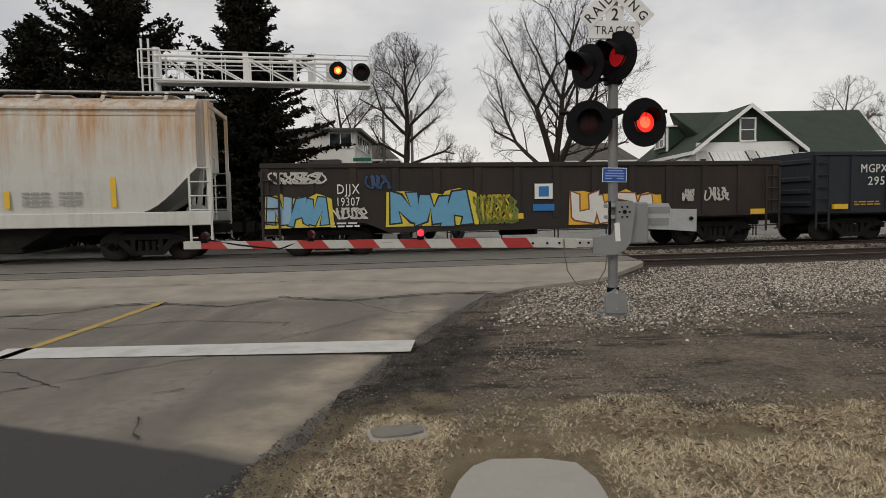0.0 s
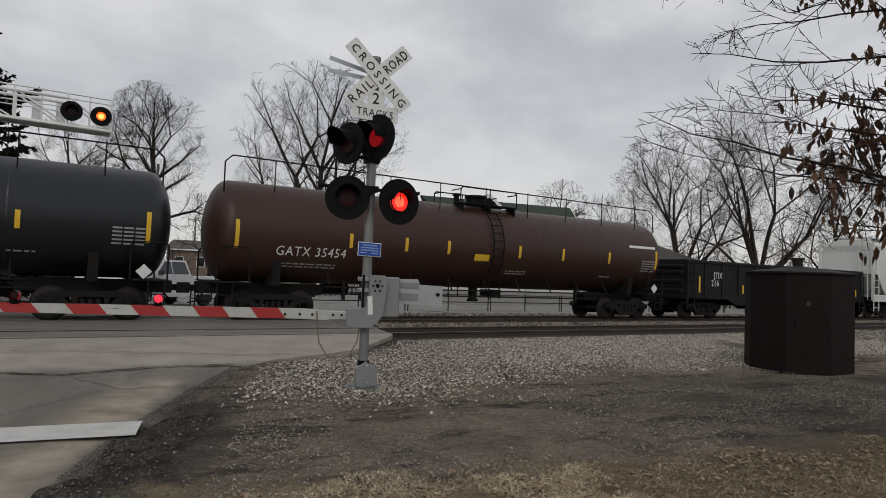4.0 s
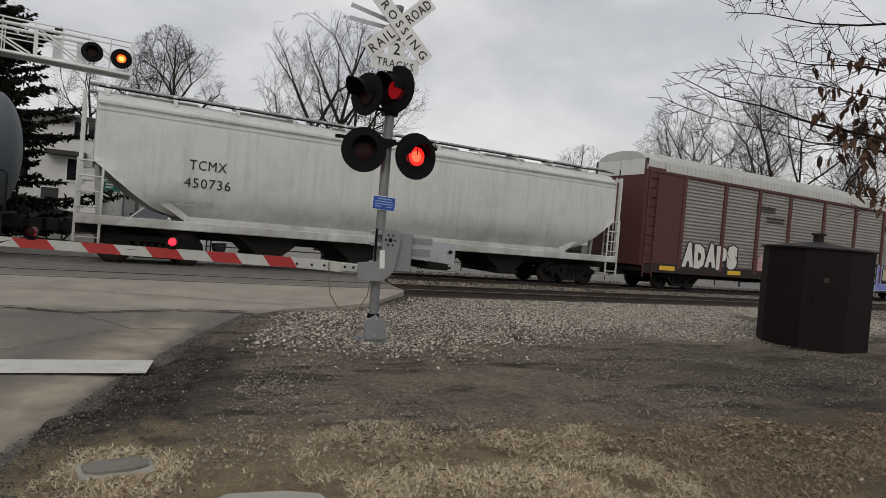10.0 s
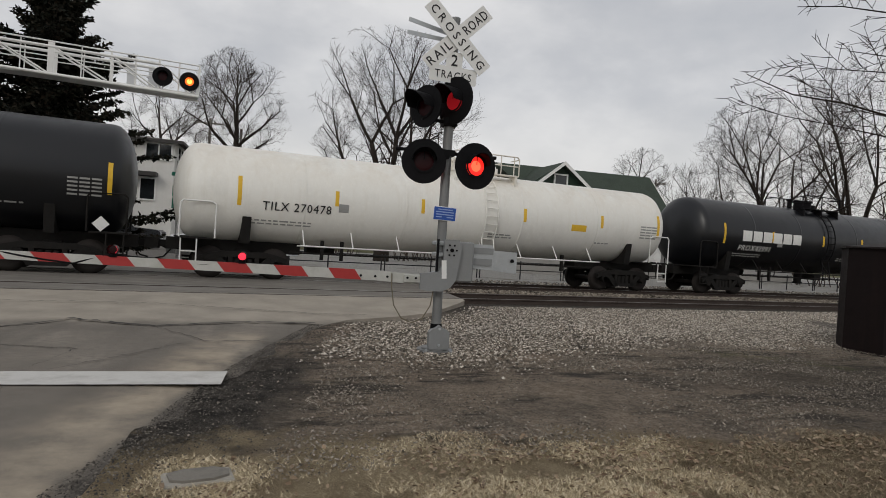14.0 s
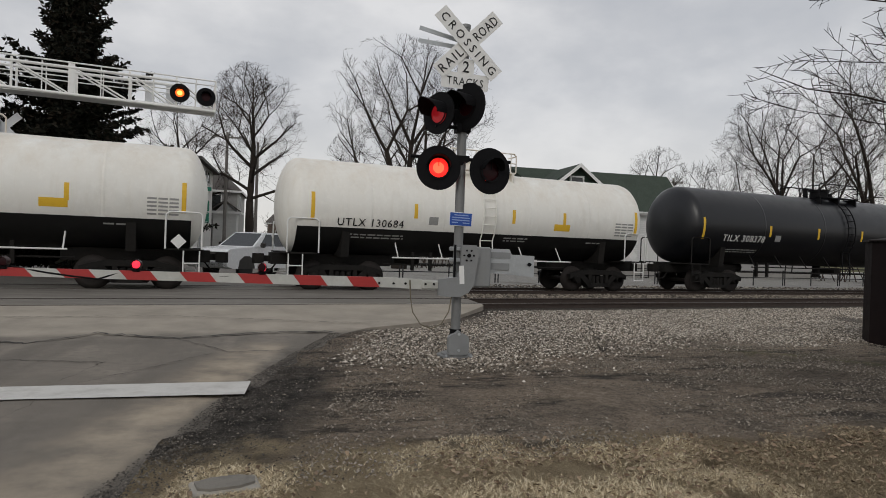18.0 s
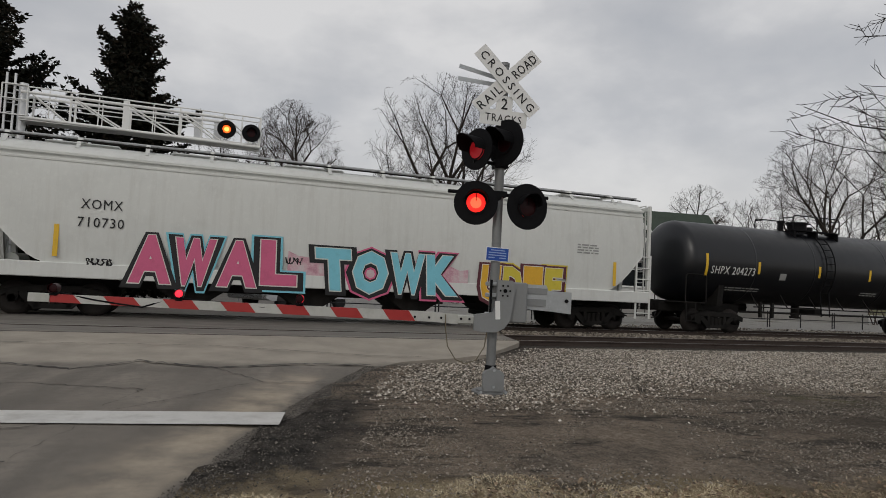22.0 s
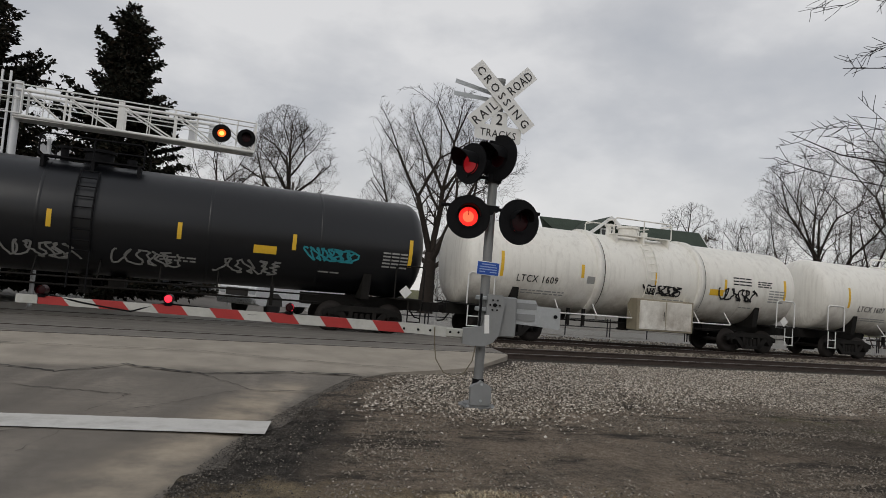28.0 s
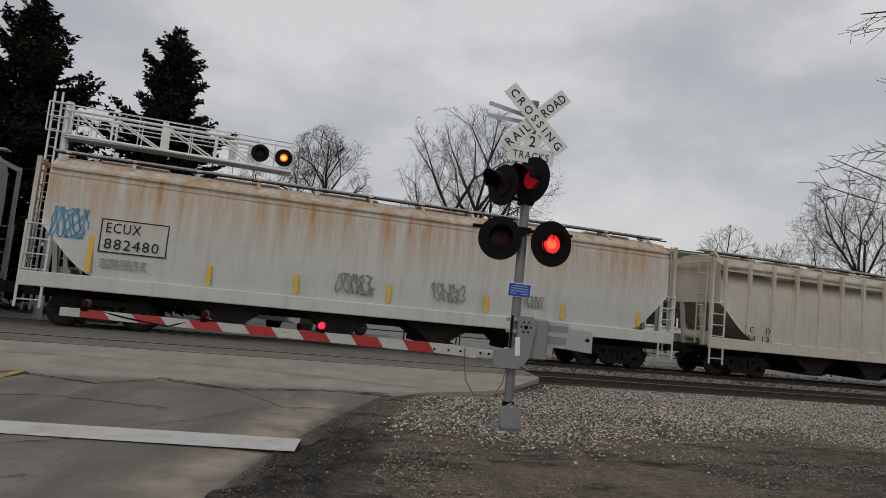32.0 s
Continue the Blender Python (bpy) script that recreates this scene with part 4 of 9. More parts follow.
def bars(car, side, x, z, w, rows, mat=None, h=0.045, gap=0.085, seed=1):
    """Small print: lines of bars."""
    rnd = random.Random(seed)
    g = Geo()
    for r in range(rows):
        m = side.at(0, z - r * gap, 0.004)
        px = x
        while px < x + w - 0.05:
            q = min(x + w, px + rnd.uniform(0.08, 0.3))
            g.box(px, q, -h / 2, h / 2, -0.003, 0.003, m)
            px = q + 0.05
    return tagged(part("small_print", g, mat or M_GREYMARK, car), kind="stuff")


def panel_of_lines(car, side, x, z, w, h, mat=None):
    """A framed data panel of print lines."""
    g = Geo()
    rows = max(3, int(h / 0.09))
    for r in range(rows):
        m = side.at(0, z - h / 2 + h * (r + 0.5) / rows, 0.004)
        for c in range(3):
            g.box(x + w * c / 3 + 0.02, x + w * (c + 1) / 3 - 0.02, -0.024, 0.024, -0.003, 0.003, m)
    return tagged(part("data_panel", g, mat or M_GREYMARK, car), kind="stuff")


def ribbon(pts, w):
    g = Geo()
    for a, b in zip(pts[:-1], pts[1:]):
        a, b = Vector(a), Vector(b)
        d = b - a
        if d.length < 1e-4:
            continue
        d.normalize()
        p = Vector((-d.y, d.x, 0)) * w / 2
        e = d * w * 0.3
        g.add([a - p - e, b - p + e, b + p + e, a + p - e, a - p - e + Vector((0, 0, 0.003)), b - p + e + Vector((0, 0, 0.003)), b + p + e + Vector((0, 0, 0.003)), a + p - e + Vector((0, 0, 0.003))], [(4, 5, 6, 7), (0, 1, 5, 4), (1, 2, 6, 5), (2, 3, 7, 6), (3, 0, 4, 7)])
    return g


def scrawl(car, side, x0, x1, z0, z1, mat, seed, loops=6, w=0.05):
    """A sprayed tag: one looping line."""
    rnd = random.Random(seed)
    pts = []
    n = loops * 14
    ph = rnd.uniform(0, 6)
    for i in range(n + 1):
        k = i / n
        a = k * loops * 2 * math.pi + ph
        pts.append(((x1 - x0) * (k * 0.86 + 0.07 + 0.07 * math.cos(a * (1 + 0.12 * rnd.random()))), (z1 - z0) * (0.5 + 0.42 * math.sin(a + 1.3 * math.sin(k * 9 + seed))), 0))
    g = ribbon(pts, w)
    ob = part("sprayed_tag", g, mat, car, "looping sprayed graffiti tag")
    ob.matrix_basis = side.at(x0, z0, 0.008)
    if side.r is not None:
        mid = side.at(x0, (z0 + z1) / 2, 0.02)
        ob.matrix_basis = mid @ Matrix.Translation((0, -(z1 - z0) / 2, 0))
    return ob


GLYPHS = (
    [(0, 0), (1, 0), (1, .26), (.42, .28), (.42, .40), (.86, .42), (.86, .62), (.42, .62), (.42, .75), (1, .77), (1, 1), (0, 1)],
    [(0, 0), (1, .02), (1, .62), (.42, .64), (.42, .76), (1, .76), (.98, 1), (0, 1), (0, .42), (.6, .40), (.6, .26), (0, .25)],
    [(0, 1), (0, .2), (.2, 0), (.8, 0), (1, .2), (1, 1), (.64, 1), (.64, .36), (.36, .36), (.36, 1)],
    [(0, 0), (.36, 0), (.36, .5), (.62, 0), (1, 0), (1, 1), (.64, 1), (.64, .5), (.38, 1), (0, 1)],
    [(0, 0), (.34, 0), (.40, .26), (.60, .26), (.66, 0), (1, 0), (.72, 1), (.28, 1)],
    [(0, 0), (1, 0), (1, .3), (.4, .32), (.38, 1), (0, 1)])


def burner(car, side, x0, x1, z0, z1, fill, edge, count, seed, glow=None, shade=None):
    """A sprayed mural of heavy interlocking block shapes, each with an outline, on a ragged ground colour."""
    rnd = random.Random(seed)
    w, h = (x1 - x0) / count, z1 - z0
    m = side.at(x0, z0, 0.007) if side.r is None else side.at(x0, (z0 + z1) / 2, 0.03) @ Matrix.Translation((0, -h / 2, 0))
    tops, shapes = [], []
    for k in range(count):
        pts = rnd.choice(GLYPHS)
        lean, up, dn = rnd.uniform(-0.18, 0.18) * w, h * rnd.uniform(0.86, 1.0), h * rnd.uniform(0.0, 0.08)
        gw, flip = w * rnd.uniform(1.05, 1.3), rnd.random() < 0.5
        q = []
        for px, pz in pts:
            if k % 2:
                px = 1 - px
            if flip:
                pz = 1 - pz
            q.append(((k + 0.5) * w + (px - 0.5) * gw + lean * (pz - 0.5) + rnd.uniform(-0.11, 0.11) * w, dn + (up - dn) * pz + rnd.uniform(-0.07, 0.07) * h))
        if (k % 2 == 1) != flip:
            q.reverse()
        shapes.append(q)
        tops += [(k * w + lean * 0.5, up * rnd.uniform(0.97, 1.06)), ((k + 0.5) * w + lean * 0.5, up * rnd.uniform(1.02, 1.16)), ((k + 0.92) * w, up * rnd.uniform(0.95, 1.05))]

    def grown(q, d):
        out = []
        for i, (px, pz) in enumerate(q):
            (ax, az), (bx, bz) = q[i - 1], q[(i + 1) % len(q)]
            u, v = Vector((px - ax, pz - az)).normalized(), Vector((bx - px, bz - pz)).normalized()
            t = Vector(((u + v).y, -(u + v).x))
            t = t.normalized() if t.length > 0.1 else Vector((u.x, u.y))
            out.append((px + t.x * d, pz + t.y * d))
        return out

    if glow:
        part("mural_halo", Geo().prism([(-0.16, -0.04)] + [(-0.12, tops[0][1])] + tops + [(x1 - x0 + 0.14, h * 0.9), (x1 - x0 + 0.2, -0.02)], -0.006, 0.001, "z"), glow, car).matrix_basis = m
    for k, q in enumerate(shapes):
        e = 0.0012 * (k % 2)
        part("mural_outline", Geo().prism(grown(q, 0.07 * min(1.0, w)), -0.004, 0.004 + e, "z"), edge, car).matrix_basis = m
        part("mural_letter", Geo().prism(grown(q, -0.012), -0.002, 0.008 + e, "z"), fill if not shade or k % 3 else shade, car, "sprayed graffiti lettering").matrix_basis = m


def mural_word(car, side, word, x0, x1, z0, z1, fill, edge, glow, seed):
    """Large sprayed letters, each with a dark outline and a coloured halo."""
    rnd = random.Random(seed)
    n, h = len(word), z1 - z0
    w = (x1 - x0) / n
    for k, ch in enumerate(word):
        dz, lean = rnd.uniform(-0.05, 0.06) * h, rnd.uniform(-0.12, 0.12)
        cx = x0 + (k + 0.5) * w
        for name, mat, off, bold, width, grow in (("mural_halo", glow if k % 2 else None, 0.010, 0.24, 1.42, 0.14), ("mural_outline", edge, 0.016, 0.19, 1.30, 0.12), ("mural_shine", G_WHITE if edge is not G_WHITE else None, 0.019, 0.11, 1.0, 0.04), ("mural_letter", fill[k % len(fill)], 0.022, 0.085, 0.94, 0.02)):
            if mat:
                letters(name, ch, h, mat, car, side.at(cx, z0 + dz + 0.03 - grow * 0.3, off + 0.0012 * (k % 2)), width=w * width, bold=bold, depth=0.005, align="CENTER", shear=lean)


def mural_ground(car, side, x0, x1, z0, z1, mat, seed):
    """A ragged sprayed ground behind lettering."""
    rnd = random.Random(seed)
    n = max(6, int((x1 - x0) / 0.28))
    top = [(x0 + (x1 - x0) * k / n, z1 - z0 + rnd.uniform(-0.22, 0.12) * (z1 - z0)) for k in range(n + 1)]
    g = Geo().prism([(0, 0)] + [(x1 - x0, 0)] + [(px - x0, pz) for px, pz in reversed(top)], -0.004, 0.001, "z")
    part("mural_ground", g, mat, car, "ragged sprayed ground colour").matrix_basis = side.at(x0, z0, 0.006)


# running gear, built once
ALONG_Y = pose(0, 0, 0, 0, 0, 90)
WHEEL_MESH = Geo().lathe([(-0.07, 0.10), (-0.07, 0.30), (-0.065, 0.42), (0.045, 0.425), (0.05, 0.455), (0.07, 0.455), (0.072, 0.36), (0.03, 0.30), (0.03, 0.12), (0.07, 0.10)], 28, ALONG_Y).mesh("wheel", M_WHEEL)
AXLE_MESH = Geo().tube((0, -0.95, 0), (0, 0.95, 0), 0.075, 10).tube((0, -1.13, 0), (0, -0.93, 0), 0.10, 12).tube((0, 1.13, 0), (0, 0.93, 0), 0.10, 12).mesh("axle", M_WHEEL)


def side_frame_mesh():
    g = Geo()
    g.prism([(-1.18, 0.44), (-1.2, 0.60), (-0.95, 0.68), (-0.6, 0.76), (0.6, 0.76), (0.95, 0.68), (1.2, 0.60), (1.18, 0.44), (1.0, 0.55), (0.62, 0.60), (-0.62, 0.60), (-1.0, 0.55)], -0.09, 0.09)
    g.prism([(-0.82, 0.56), (-0.42, 0.17), (0.42, 0.17), (0.82, 0.56), (0.60, 0.60), (0.32, 0.29), (-0.32, 0.29), (-0.60, 0.60)], -0.08, 0.08)
    for x in (-0.36, 0.36):
        g.box(x - 0.06, x + 0.06, -0.08, 0.08, 0.2, 0.65)
    for x in (-0.18, 0.0, 0.18):
        g.tube((x, 0, 0.28), (x, 0, 0.56), 0.075, 8)
    for x in (-0.89, 0.89):
        g.box(x - 0.13, x + 0.13, -0.1, 0.1, 0.42, 0.58)
        g.tube((x, -0.14, 0.42), (x, 0.1, 0.42), 0.11, 12)
    return g.mesh("side_frame", M_UNDER)


SIDE_FRAME_MESH = side_frame_mesh()
BOLSTER_MESH = Geo().prism([(-0.95, 0.58), (-0.95, 0.74), (-0.4, 0.80), (0.4, 0.80), (0.95, 0.74), (0.95, 0.58), (0.4, 0.42), (-0.4, 0.42)], -0.2, 0.2, "x").box(-0.75, -0.68, -0.85, 0.85, 0.3, 0.42).box(0.68, 0.75, -0.85, 0.85, 0.3, 0.42).mesh("bolster", M_UNDER)
COUPLER_MESH = Geo().box(-0.75, 0.1, -0.09, 0.09, 0.78, 0.96).prism([(-0.80, -0.16), (-0.55, -0.2), (-0.5, 0.2), (-0.78, 0.18), (-0.86, 0.05)], 0.72, 1.02, "z").path([(-0.2, -0.3, 0.75), (-0.4, -0.32, 0.5), (-0.6, -0.25, 0.45)], 0.025, 6).mesh("coupler", M_UNDER)
WHEELS = []


def put(name, mesh, parent, m):
    ob = new(name, mesh)
    ob.parent, ob.matrix_basis = parent, m
    return ob


def running_gear(car, L, inset=1.9):
    for x in (inset, L - inset):
        truck = put("truck", BOLSTER_MESH, car, pose(x, 0, 0))
        for y in (-0.99, 0.99):
            put("side_frame", SIDE_FRAME_MESH, truck, pose(0, y, 0))
        for dx in (-0.89, 0.89):
            put("axle", AXLE_MESH, truck, pose(dx, 0, 0.42))
            for y in (-0.75, 0.75):
                put("wheel", WHEEL_MESH, truck, pose(dx, y, 0.425, 0, 0, 0 if y < 0 else 180))
    put("coupler", COUPLER_MESH, car, pose(0.25, 0, 0))
    put("coupler", COUPLER_MESH, car, pose(L - 0.25, 0, 0, 0, 0, 180))


def ladder(g, x0, x1, y, z0, z1, step=0.38, r=0.022):
    for x in (x0, x1):
        g.box(x - 0.03, x + 0.03, y - 0.015, y + 0.015, z0, z1)
    z = z0 + step / 2
    while z < z1:
        g.tube((x0, y, z), (x1, y, z), r, 6)
        z += step


def tank_car(c0, c1, label, shell, r=1.5, zc=2.6, lower=None, dome=0.5, platform="rail", rings=(), bottom_rail=True, walkway=False, reflect=(), jacket=False, style="black", plate=0.69):
    L = c1 - c0
    car = thing("tank_car", label, "tank car", "cars of the passing train")
    side = Side(r=r, zc=zc)
    # shell with domed heads
    prof = []
    hd = 0.62 if not jacket else 0.34
    for k in range(7):
        a = math.pi / 2 * k / 6
        prof.append((hd * (1 - math.sin(a)), max(0.02, r * math.cos(math.pi / 2 - a) if not jacket else r * min(1, 0.86 * math.sin(a) ** 0.6 + 0.14 * math.sin(a)))))
    prof = sorted(((hd * (1 - math.cos(math.pi / 2 * k / 7)), max(0.03, r * (math.sin(math.pi / 2 * k / 7) ** (1.0 if not jacket else 0.45)))) for k in range(8)))
    full = prof + [(L - x, q) for x, q in reversed(prof)]
    part("shell", Geo().lathe(full, 56, Matrix.Translation((0, 0, zc))), shell, car)
    if lower:
        g = Geo()
        n = 14
        for xa, xb in ((0.45, L - 0.45),):
            vs = []
            for k in range(n + 1):
                a = math.pi + math.radians(26) + (math.pi - 2 * math.radians(26)) * k / n
                for x in (xa, xb):
                    vs.append((x, (r + 0.006) * math.cos(a), zc + (r + 0.006) * math.sin(a)))
            g.add(vs, [(2 * k, 2 * k + 1, 2 * k + 3, 2 * k + 2) for k in range(n)], True)
        part("black_underside", g, lower, car, "black painted lower half")
    # weld seams
    for f in (0.2, 0.38, 0.62, 0.8):
        part("weld_seam", Geo().lathe([(L * f - 0.05, r - 0.005), (L * f - 0.04, r + 0.004), (L * f + 0.04, r + 0.004), (L * f + 0.05, r - 0.005)], 40, Matrix.Translation((0, 0, zc)), False), shell, car)
    for f in rings:
        part("reinforcing_ring", Geo().lathe([(f - 0.13, r - 0.01), (f - 0.13, r + 0.09), (f + 0.13, r + 0.09), (f + 0.13, r - 0.01)], 48, Matrix.Translation((0, 0, zc)), False), shell, car, "raised ring round the tank")
        part("ring_strap", Geo().lathe([(f + 0.13, r - 0.01), (f + 0.13, r + 0.05), (f + 0.19, r + 0.05), (f + 0.19, r - 0.01)], 48, Matrix.Translation((0, 0, zc)), False), M_RAIL, car, "dark stained strap beside the ring")
    # manway and its platform
    xm, zt = L * dome, zc + r
    fit_mat = M_BLACK if style == "black" else shell
    part("manway", Geo().tube((xm, 0, zt - 0.1), (xm, 0, zt + 0.32), 0.36, 18).tube((xm, 0, zt + 0.32), (xm, 0, zt + 0.4), 0.42, 18).tube((xm - 0.1, -0.42, zt + 0.36), (xm - 0.1, 0.42, zt + 0.36), 0.035, 6), fit_mat, car)
    part("valve", Geo().tube((xm - 0.85, 0, zt - 0.1), (xm - 0.85, 0, zt + 0.34), 0.1, 10).tube((xm - 0.85, 0, zt + 0.34), (xm - 0.85, 0, zt + 0.42), 0.15, 10), fit_mat, car)
    part("valve", Geo().tube((xm + 0.8, 0.1, zt - 0.1), (xm + 0.8, 0.1, zt + 0.28), 0.13, 10), fit_mat, car)
    a, b = xm - 1.25, xm + 1.2
    deck = Geo()
    for y in (-0.95, 0.6):
        deck.box(a, b, y, y + 0.35, zt - 0.04, zt + 0.0)
    for x in (a + 0.1, xm, b - 0.1):
        deck.box(x - 0.04, x + 0.04, -0.95, 0.95, zt - 0.36, zt - 0.04)
    part("platform", deck, fit_mat, car, "walkway plates round the manway")
    rail_h = zt + (0.55 if platform == "rail" else 0.62)
    for y in (-0.93, 0.93):
        part("handrail", Geo().path([(a, y, zt), (a, y, rail_h - 0.08), (a + 0.08, y, rail_h), (b - 0.08, y, rail_h), (b, y, rail_h - 0.08), (b, y, zt)], 0.024).tube((xm, y, zt), (xm, y, rail_h), 0.022, 6), fit_mat, car)
    for x in (a, b):
        part("handrail", Geo().tube((x, -0.93, rail_h - 0.08), (x, -0.35, rail_h - 0.08), 0.022, 6).tube((x, 0.35, rail_h - 0.08), (x, 0.93, rail_h - 0.08), 0.022, 6), fit_mat, car)
    if platform == "box":
        g = Geo()
        for x in (a + 0.2, xm - 0.3, xm + 0.5, b - 0.2):
            g.tube((x, -0.93, zt), (x, -0.93, rail_h), 0.02, 6)
        g.tube((a, -0.93, zt + 0.3), (b, -0.93, zt + 0.3), 0.02, 6)
        part("guard_rail", g, fit_mat, car)
    # ladders down both sides from the platform
    for sy in (-1, 1):
        g = Geo()
        pts = []
        for k in range(9):
            ang = math.radians(48 - 82 * k / 8)
            pts.append((sy * (r + 0.09) * math.cos(ang), zc + (r + 0.09) * math.sin(ang)))
        for x in (xm - 0.22, xm + 0.22):
            g.path([(x, y, z) for y, z in pts] + [(x, sy * 1.38, 0.75)], 0.024)
        for y, z in pts[::1]:
            g.tube((xm - 0.22, y, z), (xm + 0.22, y, z), 0.017, 6)
        part("ladder", g, fit_mat, car)
    if walkway:
        g = Geo()
        g.path([(0.35, -0.95, zc + 1.05), (0.35, -0.95, zt + 0.42), (0.55, -0.95, zt + 0.62), (L - 0.55, -0.95, zt + 0.5), (L - 0.35, -0.95, zt + 0.3), (L - 0.35, -0.95, zc + 1.05)], 0.022)
        x = 1.8
        while x < L - 1:
            g.tube((x, -0.95, zc + 1.1), (x, -0.95, zt + 0.6), 0.018, 6)
            x += 1.9
        part("roof_handrail", g, fit_mat, car, "long safety rail along the tank top")
    # underframe: sills, bolsters, end platforms, steps
    for x0, x1 in ((-0.1, 3.6), (L - 3.6, L + 0.1)):
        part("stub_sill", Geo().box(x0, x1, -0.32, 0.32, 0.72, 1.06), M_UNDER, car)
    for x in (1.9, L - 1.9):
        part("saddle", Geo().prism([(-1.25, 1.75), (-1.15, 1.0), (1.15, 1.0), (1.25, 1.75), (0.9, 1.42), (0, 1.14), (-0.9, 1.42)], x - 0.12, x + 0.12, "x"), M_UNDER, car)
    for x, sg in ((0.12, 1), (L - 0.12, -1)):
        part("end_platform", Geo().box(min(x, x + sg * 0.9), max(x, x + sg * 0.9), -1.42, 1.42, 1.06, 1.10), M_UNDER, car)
        mt_ = M_WHITE if style == "white" else M_UNDER
        for y in (-1.4, 1.4):
            h = Geo()
            h.path([(x + sg * 0.05, y, 1.1), (x + sg * 0.05, y, 2.0), (x + sg * 0.13, y, 2.08), (x + sg * 0.85, y, 2.08), (x + sg * 0.95, y, 2.0), (x + sg * 0.95, y, 1.1)], 0.024)
            for zz in (0.42, 0.72):
                h.tube((x + sg * 0.1, y, zz), (x + sg * 0.5, y, zz), 0.02, 6)
            for xx in (0.1, 0.5):
                h.tube((x + sg * xx, y, 0.4), (x + sg * xx, y, 1.1), 0.02, 6)
            part("corner_handrail", h, mt_, car)
    if bottom_rail:
        g = Geo()
        g.tube((3.3, -1.36, 1.02), (L - 3.3, -1.36, 1.02), 0.026, 6)
        x = 3.5
        while x < L - 3.2:
            g.tube((x, -1.36, 1.02), (x, -1.02, zc - math.sqrt(max(0.1, r * r - 1.02 ** 2))), 0.022, 6)
            x += 1.45
        part("side_handrail", g, M_WHITE if style == "white" else M_UNDER, car)
    g = Geo()
    g.tube((xm, 0, zc - r - 0.42), (xm, 0, zc - r + 0.1), 0.16, 12).tube((xm, 0, zc - r - 0.5), (xm, 0, zc - r - 0.42), 0.21, 12)
    g.box(xm + 0.6, xm + 1.0, -0.4, 0.4, zc - r - 0.3, zc - r - 0.05)
    for x in (4.1, 4.7, L - 4.6):
        g.box(x, x + 0.09, -0.9, -0.8, 0.62, 1.2)
    g.tube((3.2, -0.8, 0.8), (L - 3.2, -0.8, 0.8), 0.03, 6)
    g.tube((4.0, 0.75, 0.95), (4.9, 0.75, 0.95), 0.21, 12)
    part("bottom_outlet", g, M_UNDER, car, "bottom outlet valve, brake pipes and rigging")
    running_gear(car, L)
    # yellow reflectors; the end pair are taller
    for k, x in enumerate(reflect):
        tall = k in (0, len(reflect) - 1)
        patch("reflector", side, x - 0.05, x + 0.06, 2.45 - (0.40 if tall else 0.22), 2.45 + (0.40 if tall else 0.22), M_YELLOW, car)
    bars(car, side, 1.8, 1.68, 1.9, 2, seed=int(c0))
    panel_of_lines(car, side, L - 1.55, 2.2, 0.8, 0.5)
    bars(car, side, L * 0.55, 1.75, 0.9, 2, seed=int(c0) + 1)
    bars(car, side, L * 0.8, 1.7, 0.6, 1, seed=int(c0) + 2)
    patch("warning_plate", side, L * plate, L * plate + 0.62, 2.06, 2.28, M_YELLOW, car, "yellow warning plate")
    patch("inspection_stencil", side, 4.45, 4.75, 2.06, 2.3, M_GREYMARK, car)
    # diamond placard on the corner
    m = pose(L - 0.75, -1.44, 1.32, 90, 0, 45)
    part("placard", Geo().box(-0.14, 0.14, -0.14, 0.14, -0.004, 0.004, pose(0, 0, 0, 0, 0, 45)), M_WHITE, car, "small diamond hazard placard", pose(L - 0.75, -1.46, 1.30, 90, 0, 0))
    return car, side, L


def curve_y(z, H, belly=False):
    """Half width of a covered hopper at a height; belly: the lower side curves in."""
    if belly and z < 2.15:
        return 1.54 - 0.42 * max(0.0, (2.15 - z) / 0.83) ** 2
    pts = ((1.0, 1.44), (1.35, 1.47), (2.2, 1.545), (3.2, 1.55), (H - 0.55, 1.50), (H - 0.2, 1.42), (H, 1.15), (H + 0.12, 0.6), (H + 0.16, 0.0))
    for (a, ya), (b, yb) in zip(pts[:-1], pts[1:]):
        if z <= b:
            return ya + (yb - ya) * max(0, (z - a) / (b - a))
    return 0


